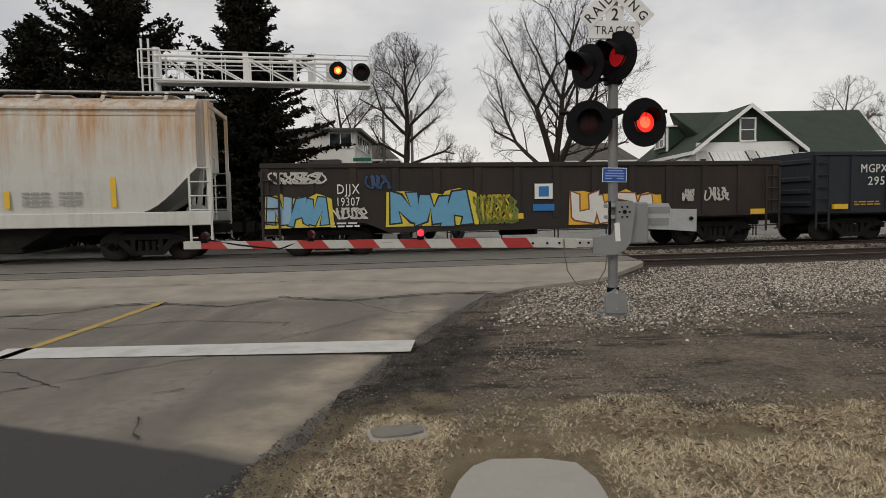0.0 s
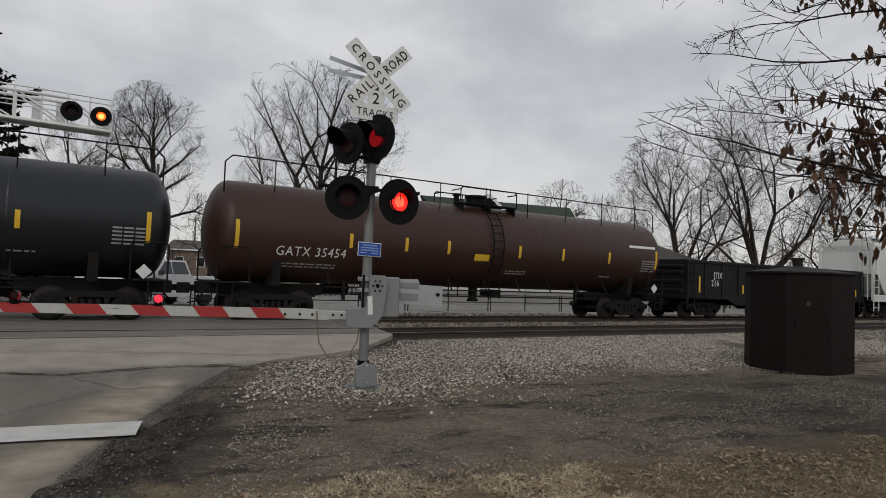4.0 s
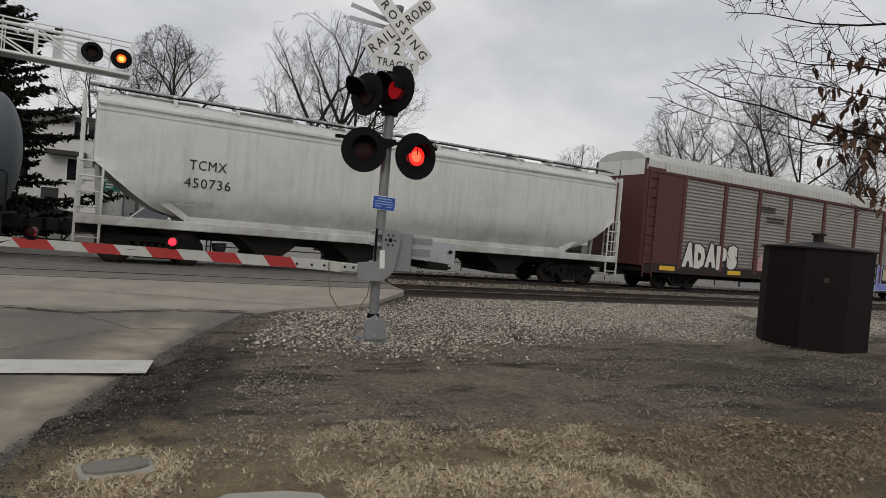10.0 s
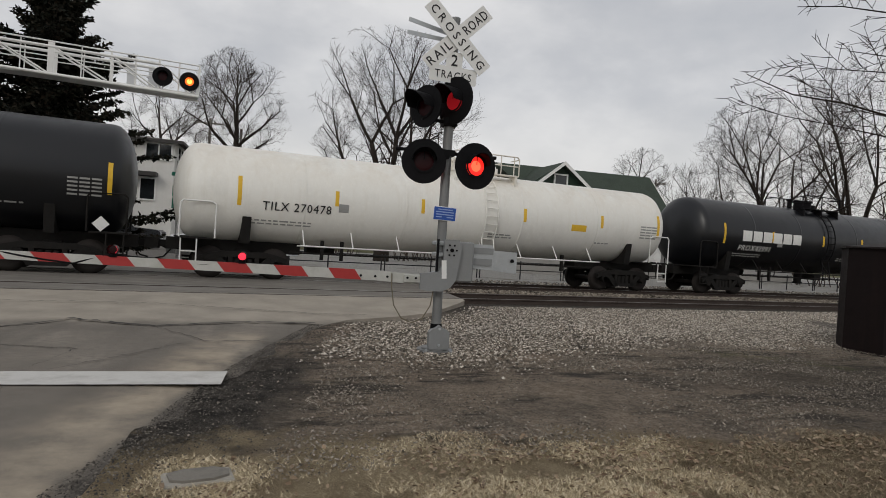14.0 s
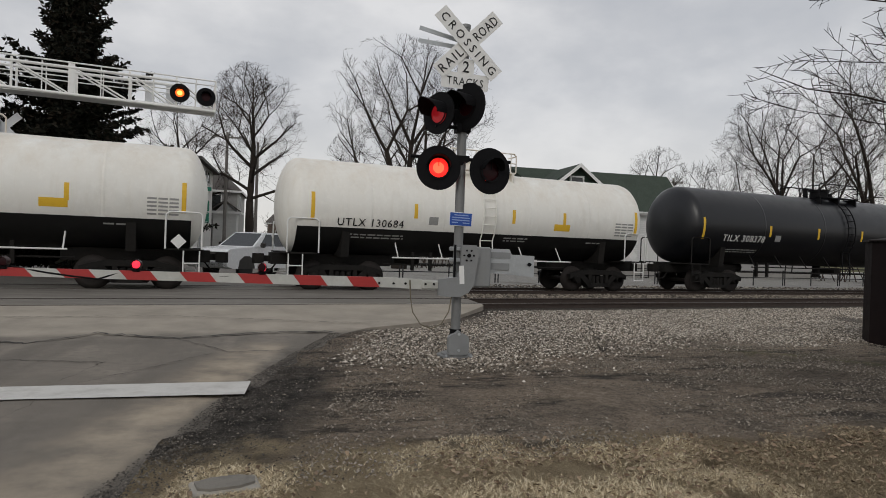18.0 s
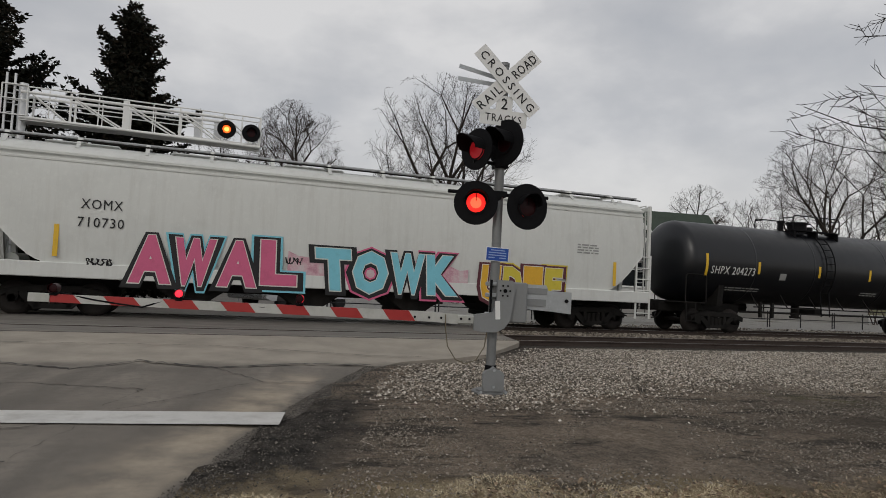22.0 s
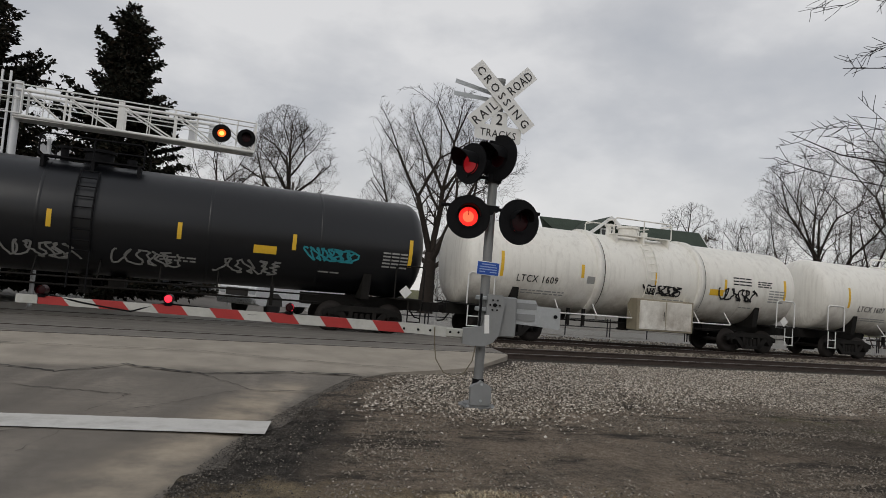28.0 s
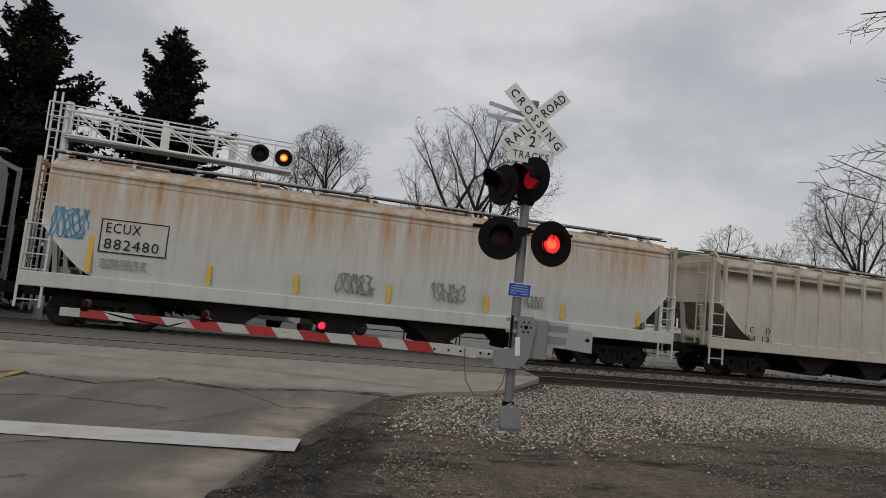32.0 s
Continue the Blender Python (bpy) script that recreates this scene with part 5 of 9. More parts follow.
def hopper_car(c0, c1, label, mat, H=4.35, bays=4, ribs=0, slope=1.5, dark=None, sill_mat=None, belly=False):
    L = c1 - c0
    car = thing("covered_hopper_car", label, "hopper car", "cars of the passing train")
    side = Side(-1.55)
    sill_mat = sill_mat or mat
    e0 = 0.38
    knee = 2.55
    xs = [e0, e0 + 0.02] + [e0 + 0.02 + slope * k / 8 for k in range(1, 9)] + [e0 + slope + (L - 2 * e0 - 2 * slope) * k / 12 for k in range(1, 12)] + [L - e0 - 0.02 - slope * k / 8 for k in range(8, -1, -1)] + [L - e0]
    zs = [1.32, 1.42, 1.55, 1.7, 1.9, 2.2, 2.7, 3.2, 3.7, H - 0.55, H - 0.2, H - 0.08, H, H + 0.08, H + 0.12, H + 0.16]

    def floor_z(x):
        d = min(x, L - x) - e0
        k = max(0.0, min(1.0, d / slope))
        return 1.32 + (knee - 1.32) * (1 - math.sin(k * math.pi / 2) ** 1.1 if k < 1 else 0)

    g = Geo()
    vs = []
    for x in xs:
        row = []
        for z in zs:
            q = max(z, floor_z(x))
            row.append((x, -curve_y(q, H, belly), q))
        row += [(px, -py, pz) for px, py, pz in reversed(row[:-1])]
        vs += row
    w = 2 * len(zs) - 1
    fs = [(i * w + j, (i + 1) * w + j, (i + 1) * w + j + 1, i * w + j + 1) for i in range(len(xs) - 1) for j in range(w - 1)]
    fs += [tuple(range(w)), tuple(reversed(range((len(xs) - 1) * w, len(xs) * w)))]
    g.add(vs, fs, True)
    body = part("body", g, mat, car)
    for p in body.data.polygons:
        if len(p.vertices) > 6:
            p.use_smooth = False
    # sloped floor sheet in shadow at both ends
    for sg, x0 in ((1, e0), (-1, L - e0)):
        part("slope_sheet", Geo().prism([(x0, knee + 0.1), (x0 + sg * slope, 1.25), (x0 + sg * (slope + 0.2), 1.3), (x0 + sg * 0.25, knee + 0.25)], -1.38, 1.38), mat, car)
    # side sills
    for y in (-1.5, 1.5):
        part("side_sill", Geo().bevel_box(0.05, L - 0.05, y - 0.06, y + 0.06, 0.98, 1.22 if belly else 1.36, 0.02), sill_mat, car)
    if belly:
        part("belly_ledge", Geo().box(e0 + slope, L - e0 - slope, -1.45, 1.45, 1.17, 1.36), mat, car)
    if ribs:
        for k in range(ribs + 1):
            x = e0 + 0.15 + (L - 2 * e0 - 0.3) * k / ribs
            part("side_post", Geo().prism([(x - 0.05, floor_z(x) + 0.02), (x + 0.05, floor_z(x) + 0.02), (x + 0.05, H - 0.1), (x - 0.05, H - 0.1)], -1.62, -1.47), mat, car)
    # top chord line and roof walk
    for y in (-1, 1):
        part("roof_edge", Geo().box(e0, L - e0, y * 1.50 - 0.03, y * 1.50 + 0.03, H - 0.30, H - 0.24), mat, car)
        part("roof_edge", Geo().box(e0, L - e0, y * 1.47 - 0.03, y * 1.47 + 0.03, H - 0.46, H - 0.41), mat, car)
    walk_ = Geo()
    for y in (-0.62, 0.62):
        walk_.box(e0 - 0.2, L - e0 + 0.2, y - 0.2, y + 0.2, H + 0.26, H + 0.30)
    part("running_board", walk_, M_STEEL, car, "grating walkway along the roof")
    k = 0
    x = e0 + 0.2
    while x < L - e0:
        part("walk_bracket", Geo().prism([(-1.25, H - 0.05), (-1.18, H - 0.05), (-0.95, H + 0.27), (-0.4, H + 0.27), (-0.4, H + 0.2), (-1.0, H + 0.14)], x - 0.05, x + 0.05, "x"), mat, car)
        x += 1.62
    for k in range(6):
        x = L * (k + 0.7) / 6.4
        part("hatch", Geo().bevel_box(x - 0.9, x + 0.9, -0.36, 0.36, H + 0.1, H + 0.25, 0.04), mat, car)
    part("roof_rail", Geo().tube((e0, -1.3, H + 0.13), (L - e0, -1.3, H + 0.13), 0.022, 6), M_UNDER, car)
    # end ladders, platforms and braces
    for x, sg in ((0.06, 1), (L - 0.06, -1)):
        for y in (-1.53, 1.53):
            g = Geo()
            a, b = sorted((x, x + sg * 0.55))
            ladder(g, a, b, y, 0.45, 2.6)
            part("side_ladder", g, sill_mat, car)
        g = Geo()
        for y in (-1.46, 1.46):
            g.box(min(x, x + sg * 0.09), max(x, x + sg * 0.09), y - 0.06, y + 0.06, 1.0, H - 0.05)
        g.box(min(x, x + sg * 0.06), max(x, x + sg * 0.06), -1.46, 1.46, H - 0.2, H - 0.08)
        part("corner_post", g, mat, car)
        g = Geo()
        for y0, y1 in ((-1.2, -0.75),):
            for y in (y0, y1):
                g.box(min(x, x + sg * 0.03), max(x, x + sg * 0.03), y - 0.025, y + 0.025, 1.1, H)
            z = 1.3
            while z < H:
                g.tube((x, y0, z), (x, y1, z), 0.02, 6)
                z += 0.38
        part("end_ladder", g, mat, car)
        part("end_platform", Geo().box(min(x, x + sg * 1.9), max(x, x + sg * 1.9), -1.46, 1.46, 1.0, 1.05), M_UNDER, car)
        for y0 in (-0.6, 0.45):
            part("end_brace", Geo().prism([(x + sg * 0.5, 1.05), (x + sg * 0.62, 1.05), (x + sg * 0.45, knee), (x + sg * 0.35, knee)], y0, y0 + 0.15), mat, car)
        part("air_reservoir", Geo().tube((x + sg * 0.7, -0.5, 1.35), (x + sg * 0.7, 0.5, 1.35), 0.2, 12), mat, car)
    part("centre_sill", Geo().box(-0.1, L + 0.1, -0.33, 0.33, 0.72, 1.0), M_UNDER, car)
    # discharge bays under the sill
    span = L - 7.2
    for k in range(bays):
        xc = 3.6 + span * (k + 0.5) / bays
        hw = span / bays / 2 - 0.12
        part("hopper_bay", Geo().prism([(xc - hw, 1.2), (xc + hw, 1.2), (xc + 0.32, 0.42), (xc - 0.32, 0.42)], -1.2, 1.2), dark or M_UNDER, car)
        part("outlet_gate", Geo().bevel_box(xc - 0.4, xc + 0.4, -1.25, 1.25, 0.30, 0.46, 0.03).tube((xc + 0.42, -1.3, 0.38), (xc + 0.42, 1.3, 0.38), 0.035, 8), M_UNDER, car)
    running_gear(car, L)
    return car, side, L


def gondola_car(c0, c1, label, mat, H=2.62, ribs=13, end_mat=None, flat=False):
    L = c1 - c0
    car = thing("gondola_car", label, "gondola car", "cars of the passing train")
    side = Side(-1.548)
    for y in (-1.47, 1.47):
        part("side_wall", Geo().box(0.1, L - 0.1, y - 0.03, y + 0.03, 0.95, H), mat, car)
        part("top_chord", Geo().bevel_box(0.05, L - 0.05, y - 0.09, y + 0.09, H - 0.14, H, 0.02), mat, car)
        part("side_sill", Geo().prism([(0.05, 0.95), (2.9, 0.95), (3.6, 0.66), (L - 3.6, 0.66), (L - 2.9, 0.95), (L - 0.05, 0.95), (L - 0.05, 1.06), (0.05, 1.06)], y - 0.05, y + 0.05), mat, car)
        for k in range(ribs + 1):
            x = 0.2 + (L - 0.4) * k / ribs
            yy = y + (0.025 if y > 0 else -0.025)
            part("side_post", Geo().prism([(yy - 0.05, 1.0), (yy + 0.05, 1.0), (yy + 0.045, H - 0.14), (yy - 0.045, H - 0.14)], x - 0.1, x + 0.1, "x"), mat, car)
    for x in (0.1, L - 0.1):
        part("end_wall", Geo().box(x - 0.04, x + 0.04, -1.47, 1.47, 0.95, H), end_mat if end_mat and x > 1 else mat, car)
        for z in (1.25, 1.65, 2.05, H - 0.3):
            part("end_rib", Geo().bevel_box(x - 0.11, x + 0.11, -1.4, 1.4, z - 0.09, z + 0.09, 0.04), end_mat if end_mat and x > 1 else mat, car)
        g = Geo()
        sg = 1 if x < 1 else -1
        ladder(g, *sorted((x, x + sg * 0.45)), -1.6, 0.45, H - 0.2)
        part("side_ladder", g, mat, car)
        if end_mat and x > 1:
            part("corner_plate", Geo().box(x - 0.35, x + 0.06, -1.60, -1.50, 0.98, H - 0.1), end_mat, car, "orange painted corner")
    part("floor", Geo().box(0.1, L - 0.1, -1.47, 1.47, 0.9, 1.0), M_UNDER, car)
    part("centre_sill", Geo().box(-0.1, L + 0.1, -0.33, 0.33, 0.6, 0.9), M_UNDER, car)
    g = Geo()
    for x in (4.2, 5.6, L / 2, L - 5.2, L - 4.3):
        g.box(x, x + 0.08, -1.3, -1.2, 0.5, 0.95)
    g.tube((4, -0.9, 0.75), (L - 4, -0.9, 0.75), 0.03, 6).tube((L / 2 - 0.6, 0.6, 0.6), (L / 2 + 0.6, 0.6, 0.6), 0.2, 12)
    part("brake_rigging", g, M_UNDER, car)
    running_gear(car, L)
    return car, side, L


def box_car(c0, c1, label):
    L, H = c1 - c0, 4.12
    car = thing("box_car", label, "box car", "cars of the passing train")
    side = Side(-1.48)
    for y in (-1.45, 1.45):
        part("side_wall", Geo().box(0.1, L - 0.1, y - 0.03, y + 0.03, 0.72, H), P_BOX, car)
        part("side_sill", Geo().prism([(0.1, 0.9), (2.8, 0.9), (3.4, 0.62), (L - 3.4, 0.62), (L - 2.8, 0.9), (L - 0.1, 0.9), (L - 0.1, 1.0), (0.1, 1.0)], y - 0.05, y + 0.05), P_BOX, car)
        part("top_chord", Geo().bevel_box(0.05, L - 0.05, y - 0.07, y + 0.07, H - 0.12, H + 0.04, 0.02), P_BOX, car)
        for k in range(15):
            x = 0.2 + (L - 0.4) * k / 14
            if y < 0 and 6.2 < x < 9.5:
                continue
            yy = y + (0.05 if y > 0 else -0.05)
            part("side_post", Geo().prism([(x - 0.07, 0.95), (x + 0.07, 0.95), (x + 0.07, H - 0.1), (x - 0.07, H - 0.1)], yy - 0.03, yy + 0.03), P_BOXPOST, car)
    d0, d1 = 6.35, 9.35
    door = part("door", Geo().box(d0, d1, -1.60, -1.50, 0.75, H - 0.1), P_BOXDOOR, car, "dark corrugated sliding door")
    for k in range(20):
        z = 0.95 + k * (H - 1.25) / 19
        part("door_corrugation", Geo().prism([(-1.60, z - 0.06), (-1.645, z - 0.02), (-1.645, z + 0.02), (-1.60, z + 0.06)], d0 + 0.1, d1 - 0.1, "x"), P_BOXDOOR, door)
    part("door_track", Geo().box(d0 - 2.6, d1 + 0.2, -1.68, -1.50, 0.66, 0.74), P_BOX, car)
    part("door_track", Geo().box(d0 - 2.6, d1 + 0.2, -1.64, -1.50, H - 0.14, H - 0.06), P_BOX, car)
    for x in (d0 + 0.25, d1 - 0.3):
        part("lock_rod", Geo().tube((x, -1.67, 0.8), (x, -1.67, H - 0.2), 0.025, 6), P_BOXDOOR, car)
    for x in (0.1, L - 0.1):
        part("end_wall", Geo().box(x - 0.03, x + 0.03, -1.45, 1.45, 0.75, H), P_BOX, car)
        for k in range(14):
            z = 0.95 + k * 0.23
            part("end_corrugation", Geo().prism([(x - 0.09, z), (x - 0.03, z - 0.08), (x + 0.03, z - 0.08), (x + 0.09, z), (x + 0.03, z + 0.08), (x - 0.03, z + 0.08)], -1.4, 1.4), P_BOX, car)
    part("roof", Geo().prism([(-1.52, H), (-1.52, H + 0.05), (0, H + 0.22), (1.52, H + 0.05), (1.52, H)], 0.05, L - 0.05, "x"), P_BOXROOF, car)
    for k in range(12):
        x = 0.6 + (L - 1.2) * k / 11
        part("roof_rib", Geo().prism([(-1.5, H + 0.05), (-1.5, H + 0.09), (0, H + 0.27), (1.5, H + 0.09), (1.5, H + 0.05), (0, H + 0.2)], x - 0.05, x + 0.05, "x"), P_BOXROOF, car)
    part("centre_sill", Geo().box(-0.2, L + 0.2, -0.33, 0.33, 0.6, 0.9).box(0.1, L - 0.1, -1.4, 1.4, 0.9, 0.98), M_UNDER, car)
    for x, sg in ((0.06, 1), (L - 0.06, -1)):
        g = Geo()
        ladder(g, *sorted((x + sg * 0.08, x + sg * 0.5)), -1.6, 0.45, 2.4 if sg > 0 else H - 0.2)
        part("side_ladder", g, P_BOX, car)
    running_gear(car, L)
    return car, side, L


def autorack_car(c0, c1, label):
    L, H = c1 - c0, 4.72
    car = thing("autorack_car", label, "autorack car", "cars of the passing train")
    side = Side(-1.52)
    posts = [2.35, 5.0, 7.4, 9.76, 12.6, 15.45, 18.25, 21.05, 23.8, L - 1.5]
    for y in (-1, 1):
        part("deck_side", Geo().bevel_box(0.3, L - 0.3, y * 1.47 - 0.07, y * 1.47 + 0.07, 0.70, 1.10, 0.02), P_RACKDECK, car)
        for a, b in zip(posts[:-1], posts[1:]):
            panel = part("side_panel", Geo().box(a + 0.1, b - 0.1, y * 1.44 - 0.02, y * 1.44 + 0.02, 1.12, H), P_RACKPANEL, car)
            if y < 0:
                for k in range(24):
                    z = 1.2 + k * (H - 1.3) / 23
                    part("corrugation", Geo().prism([(-1.46, z - 0.05), (-1.50, z - 0.02), (-1.50, z + 0.02), (-1.46, z + 0.05)], a + 0.14, b - 0.14, "x"), P_RACKPANEL, panel)
        for x in posts:
            part("side_post", Geo().bevel_box(x - 0.1, x + 0.1, y * 1.49 - 0.06, y * 1.49 + 0.06, 0.9, H + 0.05, 0.02), P_RACK, car)
        part("top_chord", Geo().bevel_box(0.2, L - 0.2, y * 1.50 - 0.05, y * 1.50 + 0.05, H - 0.02, H + 0.12, 0.02), P_RACK, car)
        for x0, x1 in ((0.12, 2.25), (L - 1.5, L - 0.12)):
            part("end_panel", Geo().bevel_box(x0, x1, y * 1.48 - 0.04, y * 1.48 + 0.04, 0.95, H + 0.2, 0.02), P_RACK, car, "brown end section")
    for x, sg in ((0.1, 1), (L - 0.1, -1)):
        for y in (-0.75, 0.75):
            part("end_door", Geo().bevel_box(min(x, x + sg * 0.08), max(x, x + sg * 0.08), y - 0.72, y + 0.72, 0.95, H + 0.55, 0.02), P_RACK, car)
        for y in (-0.68, 0.68):
            part("end_plate", Geo().bevel_box(*sorted((x - sg * 0.012, x + sg * 0.02)), y - 0.64, y + 0.64, H - 0.12, H + 0.52, 0.008), P_HOP_WHITE, car, "white plate at the top of the end door")
        g = Geo()
        ladder(g, *sorted((x + sg * 0.1, x + sg * 0.6)), -1.57, 0.5, H)
        part("side_ladder", g, P_RACK, car)
        part("end_hood", Geo().prism([(-1.5, H + 0.1), (-1.42, H + 0.5), (-0.9, H + 0.82), (0, H + 0.92), (0.9, H + 0.82), (1.42, H + 0.5), (1.5, H + 0.1)], *sorted((x, x + sg * 1.1)), "x"), P_RACKROOF, car, "pale curved roof end with torn edge")
    roof = part("roof", Geo().prism([(-1.56, H + 0.1), (-1.5, H + 0.45), (-1.0, H + 0.82), (0, H + 0.98), (1.0, H + 0.82), (1.5, H + 0.45), (1.56, H + 0.1)], 1.1, L - 0.4, "x"), P_RACKROOF, car, "pale ribbed steel roof")
    x = 1.3
    while x < L - 0.5:
        part("roof_rib", Geo().prism([(-1.57, H + 0.12), (-1.52, H + 0.47), (-1.0, H + 0.845), (0, H + 1.0), (1.0, H + 0.845), (1.52, H + 0.47), (1.57, H + 0.12)], x, x + 0.07, "x"), P_RACKROOF, roof)
        x += 0.26
    part("floor", Geo().box(0.2, L - 0.2, -1.4, 1.4, 0.72, 0.9), M_UNDER, car)
    part("centre_sill", Geo().box(-0.2, L + 0.2, -0.4, 0.4, 0.5, 0.72), M_UNDER, car)
    running_gear(car, L, 3.0)
    return car, side, L


CARS = []


def consist():
    def keep(made, c0):
        CARS.append((made[0], c0))
        return made

    # leading hopper
    c, s, L = keep(hopper_car(-21.4, -3.4, "light grey covered hopper with rust-stained roof edge", P_HOP_RUST, 4.4, 3, slope=1.7), -21.4)
    for x in (L - 2.6, L - 5.2):
        patch("reflector", s, x, x + 0.13, 1.5, 2.3 if x > L - 3 else 1.95, M_YELLOW, c)
    panel_of_lines(c, s, L - 4.8, 1.75, 0.7, 0.4)
    panel_of_lines(c, s, L - 3.9, 1.75, 0.6, 0.4)
    # gondola with murals
    c, s, L = keep(gondola_car(-2.2, 13.75, "dark rusty gondola covered in blue and yellow graffiti", P_GON_DARK, 2.64), -2.2)
    marks(c, s, 2.15, 1.78, "DJJX", 0.27, 0.62)
    marks(c, s, 2.15, 1.44, "19307", 0.24, 0.62)
    bars(c, s, 1.95, 0.95, 0.8, 2, M_MARK)
    scrawl(c, s, 0.25, 1.9, 2.05, 2.4, G_WHITE, 3, 9, 0.045)
    scrawl(c, s, 2.0, 3.0, 1.05, 1.4, G_WHITE, 5, 6, 0.045)
    burner(c, s, 0.3, 1.85, 0.88, 1.72, G_BLUE, G_BLACK, 3, 11, G_YEL, G_PALEBLUE)
    burner(c, s, 3.65, 6.0, 0.86, 1.85, G_BLUE, G_BLACK, 3, 12, G_YEL, G_BLUE)
    scrawl(c, s, 2.9, 3.7, 1.9, 2.3, G_FADED, 21, 4, 0.06)
    scrawl(c, s, 6.0, 7.4, 0.8, 1.7, G_GREEN, 22, 11, 0.07)
    scrawl(c, s, 6.2, 7.2, 0.9, 1.75, G_YEL, 23, 7, 0.05)
    patch("blue_panel", s, 7.9, 8.45, 1.55, 2.0, M_MARK, c, "blue and white square panel")
    patch("blue_panel", s, 8.02, 8.33, 1.62, 1.92, M_LOGO, c, off=0.011)
    patch("blue_panel", s, 7.85, 8.5, 1.2, 1.4, M_LOGO, c)
    burner(c, s, 9.1, 11.75, 0.8, 1.72, G_WHITE, G_RUSTRED, 4, 13, G_GOLD)
    scrawl(c, s, 12.6, 13.0, 1.4, 1.8, G_WHITE, 7, 4, 0.05)
    scrawl(c, s, 13.3, 14.2, 1.4, 1.85, G_WHITE, 8, 5, 0.05)
    for x in (0.3, 3.6, 7.0, 14.9):
        patch("reflector", s, x, x + 0.55, 0.98, 1.14, M_YELLOW, c)
    # blue-black gondola, orange far corner
    c, s, L = keep(gondola_car(14.85, 29.3, "blue-black ribbed gondola with an orange end corner", P_GON_BLUE, 2.92, 11, P_ORANGE), 14.85)
    marks(c, s, 1.72, 2.24, "MGPX", 0.27, 0.95)
    marks(c, s, 1.98, 1.84, "295", 0.27, 0.6)
    bars(c, s, 1.5, 1.3, 0.95, 2, M_GOLDMARK)
    for x in (0.7, 4.35, 7.08, 13.35):
        patch("reflector", s, x, x + 0.5, 1.08, 1.24, M_YELLOW, c, off=0.1 if x < 1 else 0.006)
    # long black gondola
    c, s, L = keep(gondola_car(30.3, 46.1, "long black gondola with white lettering", P_GON_BLACK, 2.32, 10), 30.3)
    for x, z, tx, w in ((2.25, 1.85, "DJ", 0.5), (3.1, 1.85, "TX", 0.45), (1.95, 1.42, "3190", 0.78), (3.05, 1.40, "20", 0.42)):
        marks(c, s, x, z, tx, 0.3, w)
    bars(c, s, 2.2, 1.2, 0.5, 2, M_MARK)
    bars(c, s, 3.1, 1.2, 0.45, 2, M_MARK)
    burner(c, s, 12.6, 15.2, 0.85, 1.6, G_BLACK, G_WHITE, 5, 14)
    for x in (0.6, 4.2, 6.3, 8.4, 15.2):
        patch("reflector", s, x, x + 0.45, 0.66, 0.79, M_YELLOW, c)
    # dark tank with gold marks
    c, s, L = keep(tank_car(47.3, 66.05, "long weathered dark tank car with gold lettering", P_DKGREY, walkway=True, dome=0.52, reflect=(0.95, 4.1, 6.8, 9.4, 12.15, 15.2, 18.05)), 47.3)
    marks(c, s, 2.0, 1.78, "NATX 33523", 0.28, 2.3, M_GOLDMARK)
    scrawl(c, s, 4.9, 6.6, 1.5, 2.05, G_FADED, 31, 4, 0.12)
    # brown tank
    c, s, L = keep(tank_car(66.95, 85.4, "long rust-brown tank car with white lettering", P_BROWN, walkway=True, dome=0.52, plate=0.47, reflect=(0.66, 4.08, 6.0, 7.6, 10.6, 12.65, 15.05, 17.75)), 66.95)
    marks(c, s, 1.8, 1.92, "GATX 35454", 0.30, 2.15)
    patch("pale_strip", s, 16.2, 17.7, 2.92, 3.02, M_MARK, c, "white stencil strip")
    # small black gondola
    c, s, L = keep(gondola_car(86.5, 101.4, "black gondola with a small blue panel", P_GON_BLACK, 2.62, 12), 86.5)
    marks(c, s, 1.9, 1.85, "JTIX", 0.27, 0.6)
    marks(c, s, 1.75, 1.5, "216", 0.27, 0.5)
    patch("blue_panel", s, 6.6, 6.95, 1.35, 1.8, M_LOGO, c)
    for x in (0.9, 4.0, 6.0, 8.2, 11, 14):
        patch("reflector", s, x, x + 0.1, 1.2, 1.9 if x < 1 else 1.6, M_YELLOW, c)
    # clean white hopper
    c, s, L = keep(hopper_car(102.5, 121.9, "clean off-white covered hopper with black lettering", P_HOP_WHITE, 4.38, 4), 102.5)
    marks(c, s, 2.25, 2.66, "ARSX", 0.26, 0.78, G_BLACK)
    marks(c, s, 2.2, 2.2, "4572", 0.26, 0.78, G_BLACK)
    bars(c, s, 1.95, 1.9, 1.2, 2)
    panel_of_lines(c, s, 3.7, 2.45, 0.3, 0.3)
    for x in (1.5, 4.4, 7.1, 9.8, 12.5, 15.25, 18.0):
        patch("reflector", s, x, x + 0.11, 1.6, 2.45 if x < 2 else 2.05, M_YELLOW, c)
    # black tank, gold marks
    c, s, L = keep(tank_car(123.3, 139.5, "black tank car with pale yellow lettering", P_BLACK, dome=0.44, reflect=(1.0, 3.6, 5.9, 8.15, 10.4, 13.05, 15.6)), 123.3)
    marks(c, s, 1.42, 2.0, "UTLX 202215", 0.27, 2.14, M_GOLDMARK)
    # blue-grey tank
    c, s, L = keep(tank_car(141.1, 157.2, "blue-grey tank car with gold lettering", P_BLUEGREY, dome=0.5, reflect=(1.25, 4.18, 6.8, 9.6, 12.46, 15.4)), 141.1)
